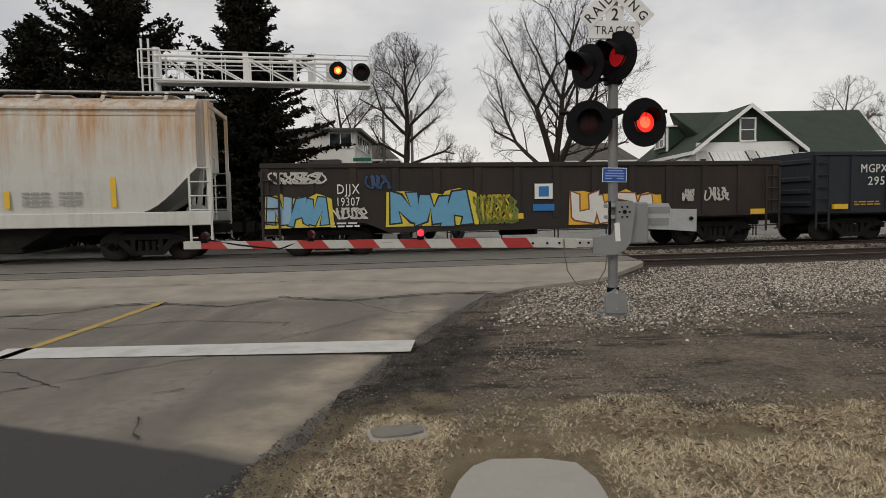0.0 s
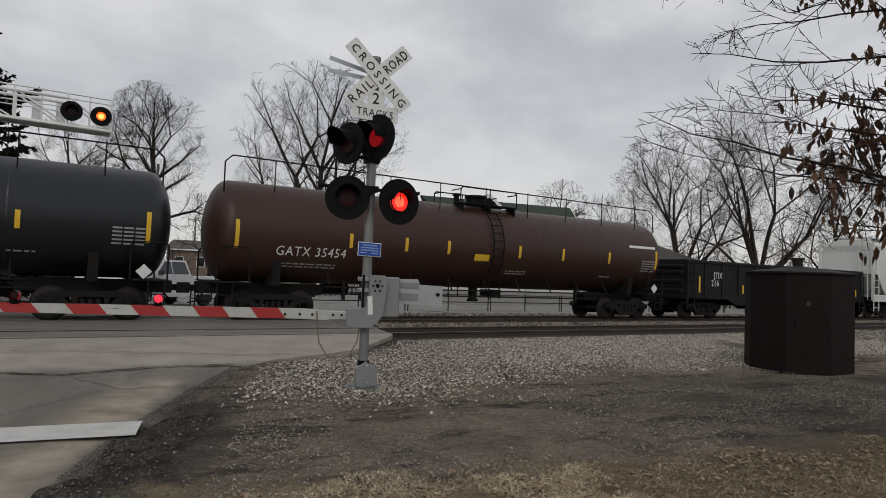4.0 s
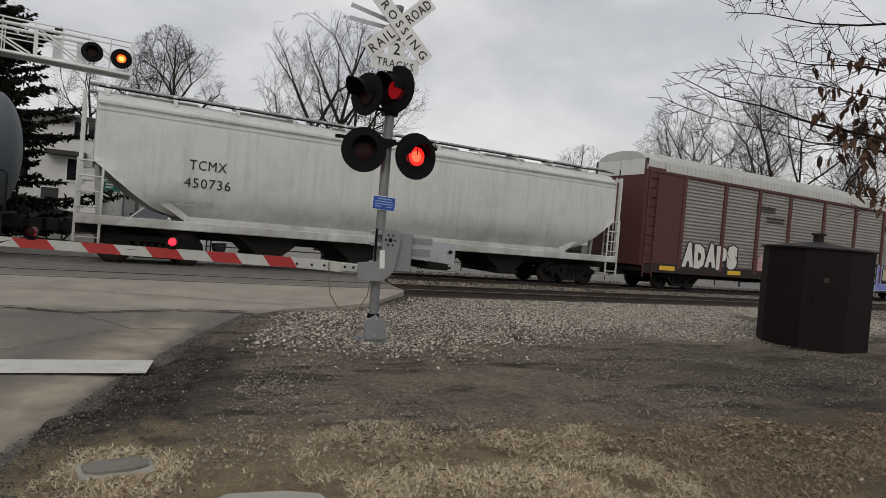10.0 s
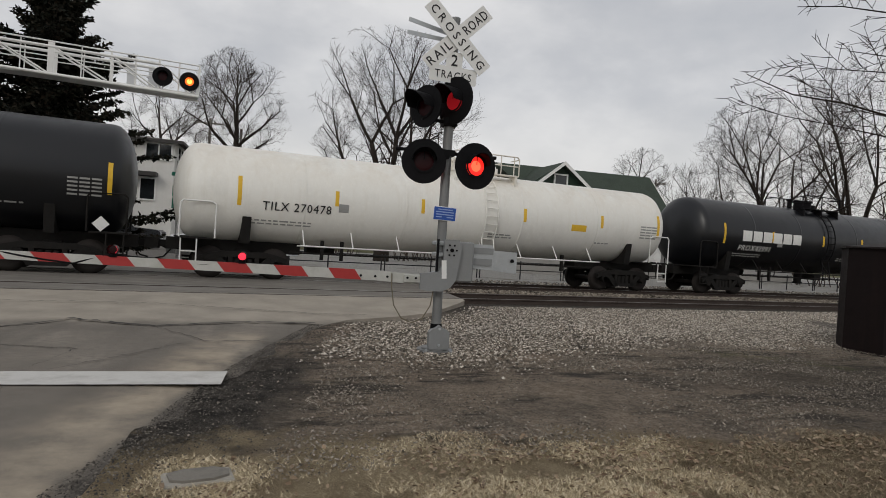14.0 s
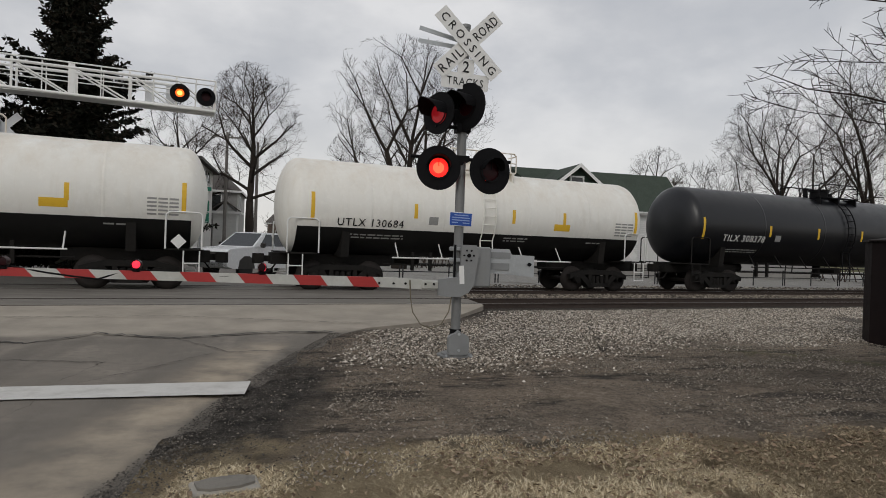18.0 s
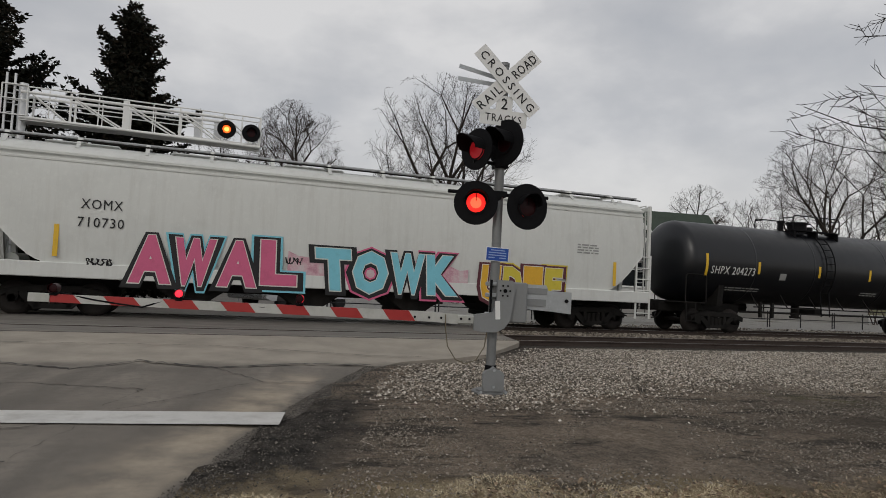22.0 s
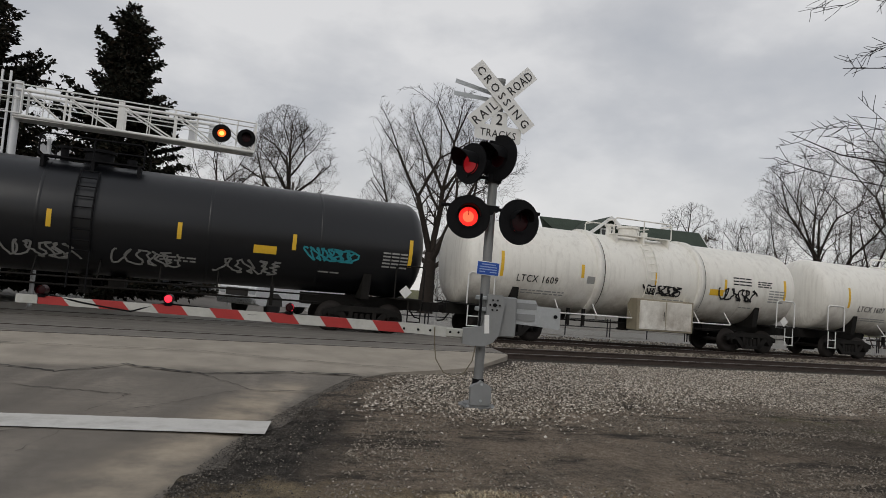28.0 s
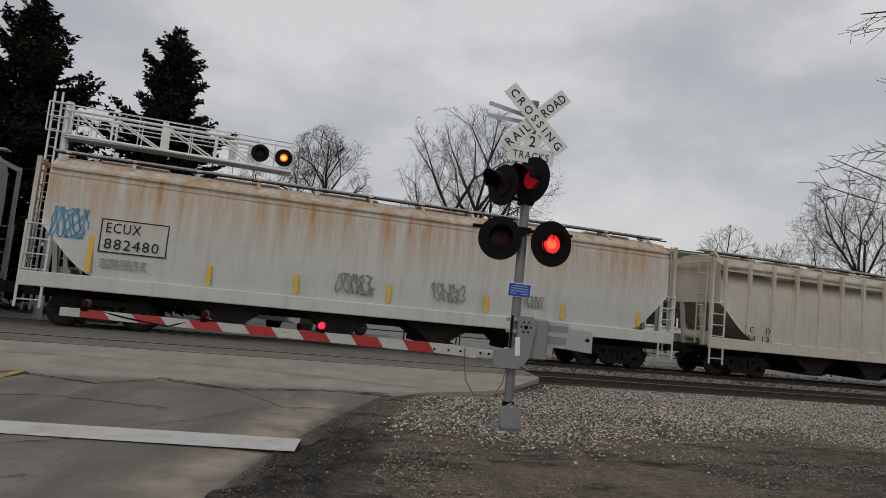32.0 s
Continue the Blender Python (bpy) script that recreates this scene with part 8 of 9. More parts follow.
def bare_tree(x, y, z, height, spread, seed, label, trunk_h=0.28, limbs=8, dense=1.0, r=0.35, lean=(0.0, 0.0), fine=0.0085, leaders=1, cat="tree", group="bare trees across the tracks"):
    """A leafless tree: the trunk forks or carries limbs, every limb forks again and again inside a domed crown, down to fine twigs."""
    rng = random.Random(seed)
    tree = thing("bare_tree", label, cat, group, pose(x, y, z))
    th = height * trunk_h
    low, mid = th * 0.8, th + (height - th) * 0.45
    crown = Geo()

    def outside(q):
        e = (q.z - mid) / (height - mid) if q.z > mid else (mid - q.z) / (mid - low) * 0.9
        w = spread * math.sqrt(max(0.0, 1 - e * e)) if abs(e) < 1 else 0.0
        a = math.atan2(q.y, q.x)
        return math.hypot(q.x, q.y) > w * (1 + 0.16 * math.sin(3 * a + seed) + 0.08 * math.sin(2.3 * q.z + 5 * a)) + 0.1

    def fit(p, d, ln):
        while ln > 0.22 and outside(p + d * ln):
            ln *= 0.8
        return ln

    def grow(geo, p, d, ln, rr, level):
        """One piece of branch, the fork at its end and the side shoots along it."""
        ln = fit(p, d, ln)
        if ln <= 0.22 and level > 2:
            return
        if level <= 2:
            pts = stem(geo, p, d, ln, rr, rr * 0.72, rng, 4, 0.075, 0.10, 6 if level < 2 else 5)
        else:
            pts = twig(crown, p, d, ln, max(fine, rr), rng, 2 if ln < 0.8 else 3)
        if level >= 6 or rr < fine * 0.5:
            return
        q, h, re = pts[-1]
        turn = h.cross(Vector((rng.gauss(0, 1), rng.gauss(0, 1), rng.gauss(0, 1)))).normalized()
        forks = 3 if rng.random() < 0.35 * dense else 2
        for k in range(forks):
            side = Matrix.Rotation(2 * math.pi * (k + rng.uniform(-0.15, 0.15)) / forks, 3, h) @ turn
            a = rng.uniform(0.30, 0.75)
            nd = (h * math.cos(a) + side * math.sin(a) + Vector((0, 0, 0.05))).normalized()
            grow(geo if level < 2 else crown, q, nd, ln * rng.uniform(0.62, 0.84), re * rng.uniform(0.6, 0.78), level + 1)
        shoots = (3, 4, 4, 4, 3, 3)[level]
        for k in range(max(1, round(shoots * dense ** 0.5))):
            u = 0.25 + 0.7 * (k + rng.random()) / shoots
            q, h, re = at_point(pts, min(u, 0.98))
            side = h.cross(Vector((rng.gauss(0, 1), rng.gauss(0, 1), rng.gauss(0, 1)))).normalized()
            nd = (h * 0.65 + side * rng.uniform(0.6, 1.0) + Vector((0, 0, 0.10))).normalized()
            grow(crown, q, nd, max(0.55, ln * rng.uniform(0.36, 0.6)), re * 0.4, max(level + 2, 3))

    g = Geo()
    tr = stem(g, (0, 0, -0.1), (lean[0], lean[1], 1), th, r * 1.2, r * 0.85, rng, 5, 0.025, 0, 10)
    if leaders == 1:
        lead = stem(g, tr[-1][0], tr[-1][1], (height - th) * 0.72, r * 0.85, r * 0.18, rng, 9, 0.05, 0.1, 8)
        part("trunk", g, M_BARK, tree)
        starts = [(lead, (i + 0.4) / limbs) for i in range(limbs)]
    else:
        part("trunk", g, M_BARK, tree)
        starts = [(tr, 0.72 + 0.275 * i / max(1, leaders + 1)) for i in range(leaders + 2)]
    for i, (axis, u) in enumerate(starts):
        p, h, rr = at_point(axis, min(u, 0.995))
        a = 2.4 * i + 0.5 * rng.random()
        g = Geo()
        if leaders == 1:
            tilt = 1.2 - 0.75 * u
            ln = (height - p.z) * 0.22 + spread * 0.26
            rad = min(rr * 0.62, r * 0.4)
        else:
            tilt = 1.0 - 0.85 * i / (leaders + 1)
            ln = (height - th) * (0.30 + 0.08 * i / (leaders + 1))
            rad = r * (0.50 if i > 1 else 0.38)
        d = Vector((math.cos(a) * math.sin(tilt), math.sin(a) * math.sin(tilt), math.cos(tilt)))
        grow(g, p, d, ln, rad, 0)
        part("limb", g, M_BARK, tree)
    if leaders == 1:
        g = Geo()
        grow(g, lead[-1][0], lead[-1][1], (height - lead[-1][0].z) * 0.5, r * 0.18, 2)
        if g.v:
            part("limb", g, M_BARK, tree)
    part("crown", crown, M_TWIG, tree, "fine leafless twigs")
    return tree


def spruce(x, y, z, height, width, seed, label, taper=0.85, gap=0.2):
    rng = random.Random(seed)
    tree = thing("spruce", label, "tree", "dark spruces across the tracks", pose(x, y, z))
    g = Geo()
    stem(g, (0, 0, -0.1), (0, 0, 1), height, 0.3, 0.02, rng, 8, 0.01, 0, 8)
    part("trunk", g, M_BARK, tree)
    wood, leaf = Geo(), Geo()
    h = 0.7
    while h < height - 0.15:
        reach = width * ((height - h) / height) ** taper
        n = 8 if h < height * 0.7 else 6
        a0 = rng.random() * 6.3
        lump = 1 + 0.22 * math.sin(h * 2.1 + seed) * (1 if h < height * 0.8 else 0.3)
        for i in range(n):
            if rng.random() < gap * 0.5:
                continue
            a = a0 + 2 * math.pi * (i + rng.uniform(-0.3, 0.3)) / n
            ln = max(0.25, reach * lump * rng.choice((0.5, 0.7, 0.85, 1.0, 1.15)) * rng.uniform(0.85, 1.1))
            k = h / height
            d = Vector((math.cos(a), math.sin(a), -0.28 + 0.75 * k * k))
            q = stem(wood, (0, 0, h), d, ln, 0.035, 0.008, rng, 4, 0.05, 0.5, 3)
            m = int(ln / 0.13) + 2
            for j in range(m):
                u = 0.1 + 0.9 * (j + rng.random()) / m
                p, hd, _r = at_point(q, min(u, 0.999))
                sd = hd.cross(Vector((0, 0, 1))).normalized()
                for s in (-1, 1):
                    w = (0.20 + 0.42 * (1 - u)) * min(1.0, ln) * rng.uniform(0.6, 1.3)
                    v = (hd * 0.8 + sd * s * 0.9 + Vector((0, 0, rng.uniform(-0.55, 0.1)))).normalized()
                    for e in range(int(w / 0.055) + 1):
                        o = p + v * w * (e + rng.random()) / (int(w / 0.055) + 1)
                        t = (v + Vector((rng.gauss(0, 0.7), rng.gauss(0, 0.7), rng.gauss(-0.1, 0.5)))).normalized() * rng.uniform(0.14, 0.27)
                        c = t.cross(Vector((rng.uniform(-1, 1), rng.uniform(-1, 1), rng.uniform(-1, 1)))).normalized() * rng.uniform(0.04, 0.075)
                        leaf.add([o - c * 0.3, o + t * 0.45 + c, o + t, o + t * 0.45 - c], [(0, 1, 2, 3)])
        h += 0.19 + 0.14 * rng.random() + 0.04 * (1 - h / height)
    part("bough_wood", wood, M_BARK, tree)
    part("foliage", leaf, M_NEEDLE, tree, "dark green needles")
    return tree


LAWN = 0.0
spruce(-13.7, 26.8, LAWN, 12.5, 6.3, 3, "tall dark green spruce with ragged drooping boughs")
spruce(-8.9, 28.9, LAWN, 12.9, 5.0, 5, "dark pointed spruce beside the white house", 0.8)
spruce(-18.4, 28.9, LAWN, 10.4, 5.6, 8, "broad dark spruce at the end of the row")
spruce(-22.0, 27.0, LAWN, 9.0, 4.6, 12, "bushy dark spruce behind the crossing")

bare_tree(-3.4, 55.0, LAWN, 16.4, 4.1, 21, "leafless street tree with a straight trunk and fine twigs", 0.30, 13, 0.8, 0.36)
bare_tree(7.4, 44.0, LAWN, 16.2, 6.0, 34, "large leafless tree with spreading limbs beside the house", 0.27, 12, 0.72, 0.48, leaders=4)
bare_tree(1.5, 66.0, LAWN, 8.0, 3.0, 5, "small leafless tree far down the road", 0.25, 7, 0.4, 0.2)
bare_tree(-9.5, 62.0, LAWN, 15.0, 4.5, 47, "leafless tree behind the white house", 0.3, 8, 0.7, 0.3)
bare_tree(-16.0, 44.0, LAWN, 12.0, 4.0, 49, "leafless tree behind the spruces", 0.25, 7, 0.5, 0.25)
bare_tree(40.5, 44.8, LAWN, 16.6, 6.2, 55, "large leafless tree with dense ascending branches", 0.14, 11, 1.0, 0.38, leaders=5)
bare_tree(45.0, 40.5, LAWN, 18.6, 6.0, 56, "tall leafless tree with dense ascending branches", 0.15, 11, 1.0, 0.4, leaders=5)
bare_tree(48.5, 35.5, LAWN, 13.5, 5.4, 57, "leafless tree with dense brown twigs", 0.15, 9, 0.9, 0.3, leaders=4)
bare_tree(36.0, 48.6, LAWN, 11.0, 4.4, 58, "leafless tree with brown twigs beside the grey house", 0.12, 9, 0.8, 0.22, leaders=3)
bare_tree(37.4, 60.6, LAWN, 13.2, 3.4, 59, "distant leafless tree behind the green-roofed house", 0.4, 8, 0.5, 0.25)
bare_tree(33.0, 70.0, LAWN, 10.5, 4.0, 60, "distant leafless tree behind the houses", 0.35, 8, 0.4, 0.25)
bare_tree(56.0, 33.0, LAWN, 14.0, 5.0, 61, "leafless tree at the edge of the yard", 0.2, 9, 0.6, 0.3)
bare_tree(60.0, 23.0, LAWN, 13.0, 5.0, 62, "leafless tree beyond the storage yard", 0.2, 9, 0.5, 0.3)
bare_tree(-30.0, 40.0, LAWN, 13.0, 5.0, 63, "leafless tree beyond the spruces", 0.25, 8, 0.5, 0.3)


def brushwood(name, label, spots, height, width, seed):
    """Dense leafless shrubs grown into one thicket."""
    rng = random.Random(seed)
    g = Geo()
    for x, y in spots:
        for i in range(9):
            a = rng.random() * 6.3
            ln = height * rng.uniform(0.55, 1.0)
            d = Vector((math.cos(a) * width, math.sin(a) * width, height * 0.9))
            q = stem(g, (x + rng.uniform(-1, 1), y + rng.uniform(-1, 1), LAWN - 0.05), d, ln, 0.05, 0.012, rng, 4, 0.15, 0.1, 3)
            sprout(g, q, 8, ln * 0.4, 0.6, rng, 0.011, 0.2, 1, 5, 0.1, 0.5, 0.25)
    part(name, g, M_BRUSH, None)
    tagged(bpy.data.objects[name], label, "shrubs", "", "stuff")


brushwood("brushwood", "tangled brown leafless brush behind the yard", [(31, 47), (33, 44.5), (35, 46), (38, 43), (41, 40), (44, 37), (47, 34), (50, 31), (52, 27), (29.5, 50), (54, 23), (36.5, 44.5), (39.5, 41.5), (42.5, 38.5), (45.5, 35.5), (48.5, 32.5)], 6.0, 2.2, 71)
brushwood("roadside_brush", "low brown leafless brush beside far houses", [(3.5, 58), (5, 55), (6.5, 57), (11.5, 50), (-1.5, 61), (10, 47)], 4.0, 1.3, 72)


def near_tree():
    """The tree beside the grass that still holds brown leaves."""
    rng = random.Random(91)
    base = Vector((5.5, 0.9, 0.0))
    tree = thing("oak_tree", "leafless young tree with clusters of brown hanging leaves", "tree", "", pose(base.x, base.y, base.z))
    g = Geo()
    tr = stem(g, (0, 0, -0.1), (0.02, 0.05, 1), 7.0, 0.17, 0.04, rng, 8, 0.02, 0, 10)
    part("trunk", g, M_BARK, tree)
    # height on the trunk, tip, sag at the middle, radius, reach of the leaves along it
    limbs = [(3.0, (4.30, 5.0, 4.62), 0.10, 0.040, 0.62), (3.1, (4.48, 4.9, 3.89), -0.12, 0.024, 0.35), (3.6, (4.62, 4.7, 4.05), -0.05, 0.022, 0.3),
             (2.2, (4.16, 5.1, 3.29), -0.28, 0.030, 0.62), (2.3, (4.12, 5.15, 3.05), -0.24, 0.018, 0.0), (2.3, (4.40, 4.9, 3.42), -0.12, 0.016, 0.0),
             (2.7, (4.75, 4.6, 3.45), -0.12, 0.026, 0.8), (1.9, (5.10, 4.2, 2.30), -0.06, 0.022, 0.9), (3.3, (5.2, 4.4, 4.9), 0.1, 0.03, 0.5), (2.5, (4.95, 4.3, 3.05), -0.1, 0.02, 0.9), (2.9, (5.05, 4.2, 3.4), -0.1, 0.022, 0.9), (2.1, (4.9, 4.0, 2.7), -0.1, 0.02, 0.9), (4.2, (6.4, 4.0, 5.6), 0.2, 0.03, 0.6)]
    twigs, leaf = Geo(), Geo()
    for h, tip, sag, r, reach in limbs:
        g = Geo()
        a, b = at_point(tr, h / 7.0)[0], Vector(tip) - base
        n, pts = 10, []
        for i in range(n + 1):
            k = i / n
            c = a.lerp(b, k) + Vector((0, 0, 4 * sag * k * (1 - k))) + Vector((rng.uniform(-1, 1), rng.uniform(-1, 1), rng.uniform(-1, 1))) * 0.035 * (1 if 0 < i < n else 0)
            pts.append([c, Vector((0, 0, 1)), 0.85 * r * (1 - 0.86 * k)])
        for i in range(n + 1):
            pts[i][1] = (pts[min(n, i + 1)][0] - pts[max(0, i - 1)][0]).normalized()
        for p, q in zip(pts[:-1], pts[1:]):
            g.tube(p[0], q[0], p[2], 6, q[2], False)
        part("limb", g, M_DARKTWIG, tree)
        sprout(twigs, pts, 20, 0.62, 0.72, rng, 0.0033, 0.2, 1, 5, 0.12, 0.5, 0.13)
        # leaves hang in loose bunches
        for j in range(int(reach * 48)):
            k = 0.24 + (0.22 + 0.42 * reach) * rng.random()
            p, hd, _r = at_point(pts, min(k, 0.99))
            c = p + Vector((rng.uniform(-0.22, 0.22), rng.uniform(-0.22, 0.22), rng.uniform(-0.3, 0.12)))
            twigs.tube(p, c, 0.003, 3, None, False)
            for _i in range(rng.randint(4, 8)):
                o = c + Vector((rng.gauss(0, 0.05), rng.gauss(0, 0.05), rng.gauss(0, 0.035)))
                dn = Vector((rng.gauss(0, 0.28), rng.gauss(0, 0.28), -1)).normalized()
                sd = dn.cross(Vector((rng.uniform(-1, 1), rng.uniform(-1, 1), 0.1))).normalized()
                cp = dn.cross(sd) * 0.012 * rng.uniform(-1.5, 1.5)
                ln, w = rng.uniform(0.07, 0.12), rng.uniform(0.013, 0.026)
                leaf.add([o, o + dn * ln * 0.3 + sd * w, o + dn * ln * 0.7 + sd * w * 0.8 + cp, o + dn * ln + cp, o + dn * ln * 0.7 - sd * w * 0.8 + cp, o + dn * ln * 0.3 - sd * w, o + dn * ln * 0.5 - cp], [(0, 1, 6), (1, 2, 6), (2, 3, 6), (3, 4, 6), (4, 5, 6), (5, 0, 6)])
    part("crown", twigs, M_DARKTWIG, tree, "thin dark twigs")
    part("foliage", leaf, M_DRYLEAF, tree, "brown dry hanging leaves")


near_tree()


# ---- houses and yard across the tracks ----
def siding_material(name, color, pitch=0.13, dirt_amt=0.25):
    """Painted lap boards: a fine shadow line at each lap."""
    mt = material(name, color, 0.6, 0, 0.06, 1.5, dirt=tuple(c * 0.6 for c in color), dirt_amt=dirt_amt, dirt_scale=0.7, streak=0.12)
    n, l = mt.node_tree.nodes, mt.node_tree.links
    co, wv, bp = n.new("ShaderNodeTexCoord"), n.new("ShaderNodeTexWave"), n.new("ShaderNodeBump")
    wv.wave_type, wv.bands_direction, wv.wave_profile = "BANDS", "Z", "SAW"
    wv.inputs["Scale"].default_value = 0.314 / pitch
    bp.inputs["Strength"].default_value, bp.inputs["Distance"].default_value = 0.8, 0.03
    l.new(co.outputs["Object"], wv.inputs["Vector"])
    l.new(wv.outputs["Fac"], bp.inputs["Height"])
    l.new(bp.outputs["Normal"], n["Principled BSDF"].inputs["Normal"])
    return mt


def shingle_material(name, color):
    mt = material(name, color, 0.9, 0, 0.2, 1.2, dirt=tuple(c * 0.55 for c in color), dirt_amt=0.35, dirt_scale=0.8, streak=0.15)
    n, l = mt.node_tree.nodes, mt.node_tree.links
    co, br, bp = n.new("ShaderNodeTexCoord"), n.new("ShaderNodeTexBrick"), n.new("ShaderNodeBump")
    br.inputs["Scale"].default_value = 3.0
    br.inputs["Mortar Size"].default_value = 0.03
    bp.inputs["Strength"].default_value, bp.inputs["Distance"].default_value = 0.6, 0.02
    l.new(co.outputs["Object"], br.inputs["Vector"])
    l.new(br.outputs["Fac"], bp.inputs["Height"])
    l.new(bp.outputs["Normal"], n["Principled BSDF"].inputs["Normal"])
    return mt


M_WSIDE = siding_material("white_siding", (0.74, 0.74, 0.72))
M_GSIDE = siding_material("green_shingle_siding", (0.020, 0.042, 0.026), 0.2)
M_GREYSIDE = siding_material("grey_siding", (0.42, 0.41, 0.40))
M_TRIM = material("white_trim", (0.80, 0.80, 0.78), 0.5, 0, 0.05, 3, dirt=(0.5, 0.48, 0.44), dirt_amt=0.2)
M_STUCCO = material("white_stucco", (0.70, 0.69, 0.66), 0.85, 0, 0.06, 0.8, bump=0.2, bump_scale=25, dirt=(0.48, 0.45, 0.40), dirt_amt=0.3, dirt_scale=0.5, streak=0.2)
M_GROOF = shingle_material("green_shingles", (0.043, 0.060, 0.044))
M_BROOF = shingle_material("grey_brown_shingles", (0.10, 0.088, 0.078))
M_FOUND = material("foundation_block", (0.30, 0.29, 0.27), 0.9, 0, 0.15, 2)
M_DKTRIM = material("dark_trim", (0.035, 0.032, 0.03), 0.6, 0, 0.15, 4)
M_PANE = material("window_glass", (0.015, 0.018, 0.02), 0.06, 0, 0.0, spec=0.7)
M_CURTAIN = material("window_blind", (0.42, 0.40, 0.37), 0.8, 0, 0.1, 6)


def wall_frame(x, y, rz=0.0):
    """Local x runs along the wall, -y faces out, z is up."""
    return pose(x, y, 0, 0, 0, rz)


def house_window(parent, m, x0, x1, z0, z1, frame_mat, sash=True, lights=1, blind=0.0):
    fr = Geo()
    w = 0.09
    fr.box(x0 - w, x0, -0.07, 0.02, z0 - w, z1 + w).box(x1, x1 + w, -0.07, 0.02, z0 - w, z1 + w)
    fr.box(x0, x1, -0.07, 0.02, z1, z1 + w)
    win = part("window", fr, frame_mat, parent, "", m)
    part("sill", Geo().box(x0 - w, x1 + w, -0.12, 0.0, z0 - w, z0), frame_mat, win)
    for i in range(lights):
        a, b = x0 + (x1 - x0) * i / lights, x0 + (x1 - x0) * (i + 1) / lights
        if i:
            part("mullion", Geo().box(a - 0.04, a + 0.04, -0.06, 0.0, z0, z1), frame_mat, win)
        a, b = a + (0.04 if i else 0), b - (0.04 if i < lights - 1 else 0)
        rows = ((z0, (z0 + z1) / 2), ((z0 + z1) / 2, z1)) if sash else ((z0, z1),)
        for c, d in rows:
            part("pane", Geo().box(a, b, -0.018, -0.012, c, d), M_PANE, win)
        if sash:
            part("meeting_rail", Geo().box(a, b, -0.045, -0.02, (z0 + z1) / 2 - 0.03, (z0 + z1) / 2 + 0.03), frame_mat, win)
        if blind:
            part("blind", Geo().box(a + 0.02, b - 0.02, -0.028, -0.022, z1 - (z1 - z0) * blind, z1), M_CURTAIN, win)
    return win


def slab(verts, t=0.12):
    """A roof plane with thickness."""
    vs = [Vector(v) for v in verts]
    n = len(vs)
    lo = [v - Vector((0, 0, t)) for v in vs]
    return Geo().add(vs + lo, [tuple(range(n)), tuple(reversed(range(n, 2 * n)))] + [(i, (i + 1) % n, n + (i + 1) % n, n + i) for i in range(n)])


def awning(parent, m, x0, x1, z1, drop=0.65, out=0.75):
    """A scalloped metal awning of narrow white strips."""
    n = max(5, int((x1 - x0) / 0.28))
    g = part("awning", Geo().box(x0, x1, -0.06, 0.0, z1 - 0.05, z1 + 0.03), M_TRIM, parent, "white striped metal awning", m)
    for i in range(n):
        a, b = x0 + (x1 - x0) * i / n, x0 + (x1 - x0) * (i + 0.9) / n
        k = 0.0 if i % 2 else 0.015
        s = Geo()
        s.add([(a, -0.02, z1 + k), (b, -0.02, z1 + k), (b, -out, z1 - drop + k), (a, -out, z1 - drop + k), (a, -0.02, z1 + k - 0.02), (b, -0.02, z1 + k - 0.02), (b, -out, z1 - drop + k - 0.02), (a, -out, z1 - drop + k - 0.02)], [(0, 1, 2, 3), (7, 6, 5, 4), (0, 3, 7, 4), (1, 5, 6, 2), (0, 4, 5, 1), (3, 2, 6, 7)])
        s.box(a, b, -out - 0.01, -out, z1 - drop - 0.10 - (0.03 if i % 2 else 0), z1 - drop + k)
        part("strip", s, M_TRIM, g)
    for a in (x0 + 0.1, x1 - 0.1):
        s = Geo().add([(a - 0.05, -0.0, z1 + 0.03), (a + 0.05, -0.0, z1 + 0.03), (a + 0.05, -out - 0.01, z1 - drop + 0.03), (a - 0.05, -out - 0.01, z1 - drop + 0.03)], [(0, 1, 2, 3)])
        s.box(a - 0.05, a + 0.05, -out - 0.018, -out - 0.01, z1 - drop - 0.1, z1 - drop + 0.03)
        part("dark_strip", s, M_DKTRIM, g)
    for a, w in ((x0, 0.008), (x1 - 0.008, 0.008)):
        part("cheek", Geo().prism([(-0.02, z1), (-out, z1 - drop), (-0.02, z1 - drop)], a, a + w, "x"), M_TRIM, g)


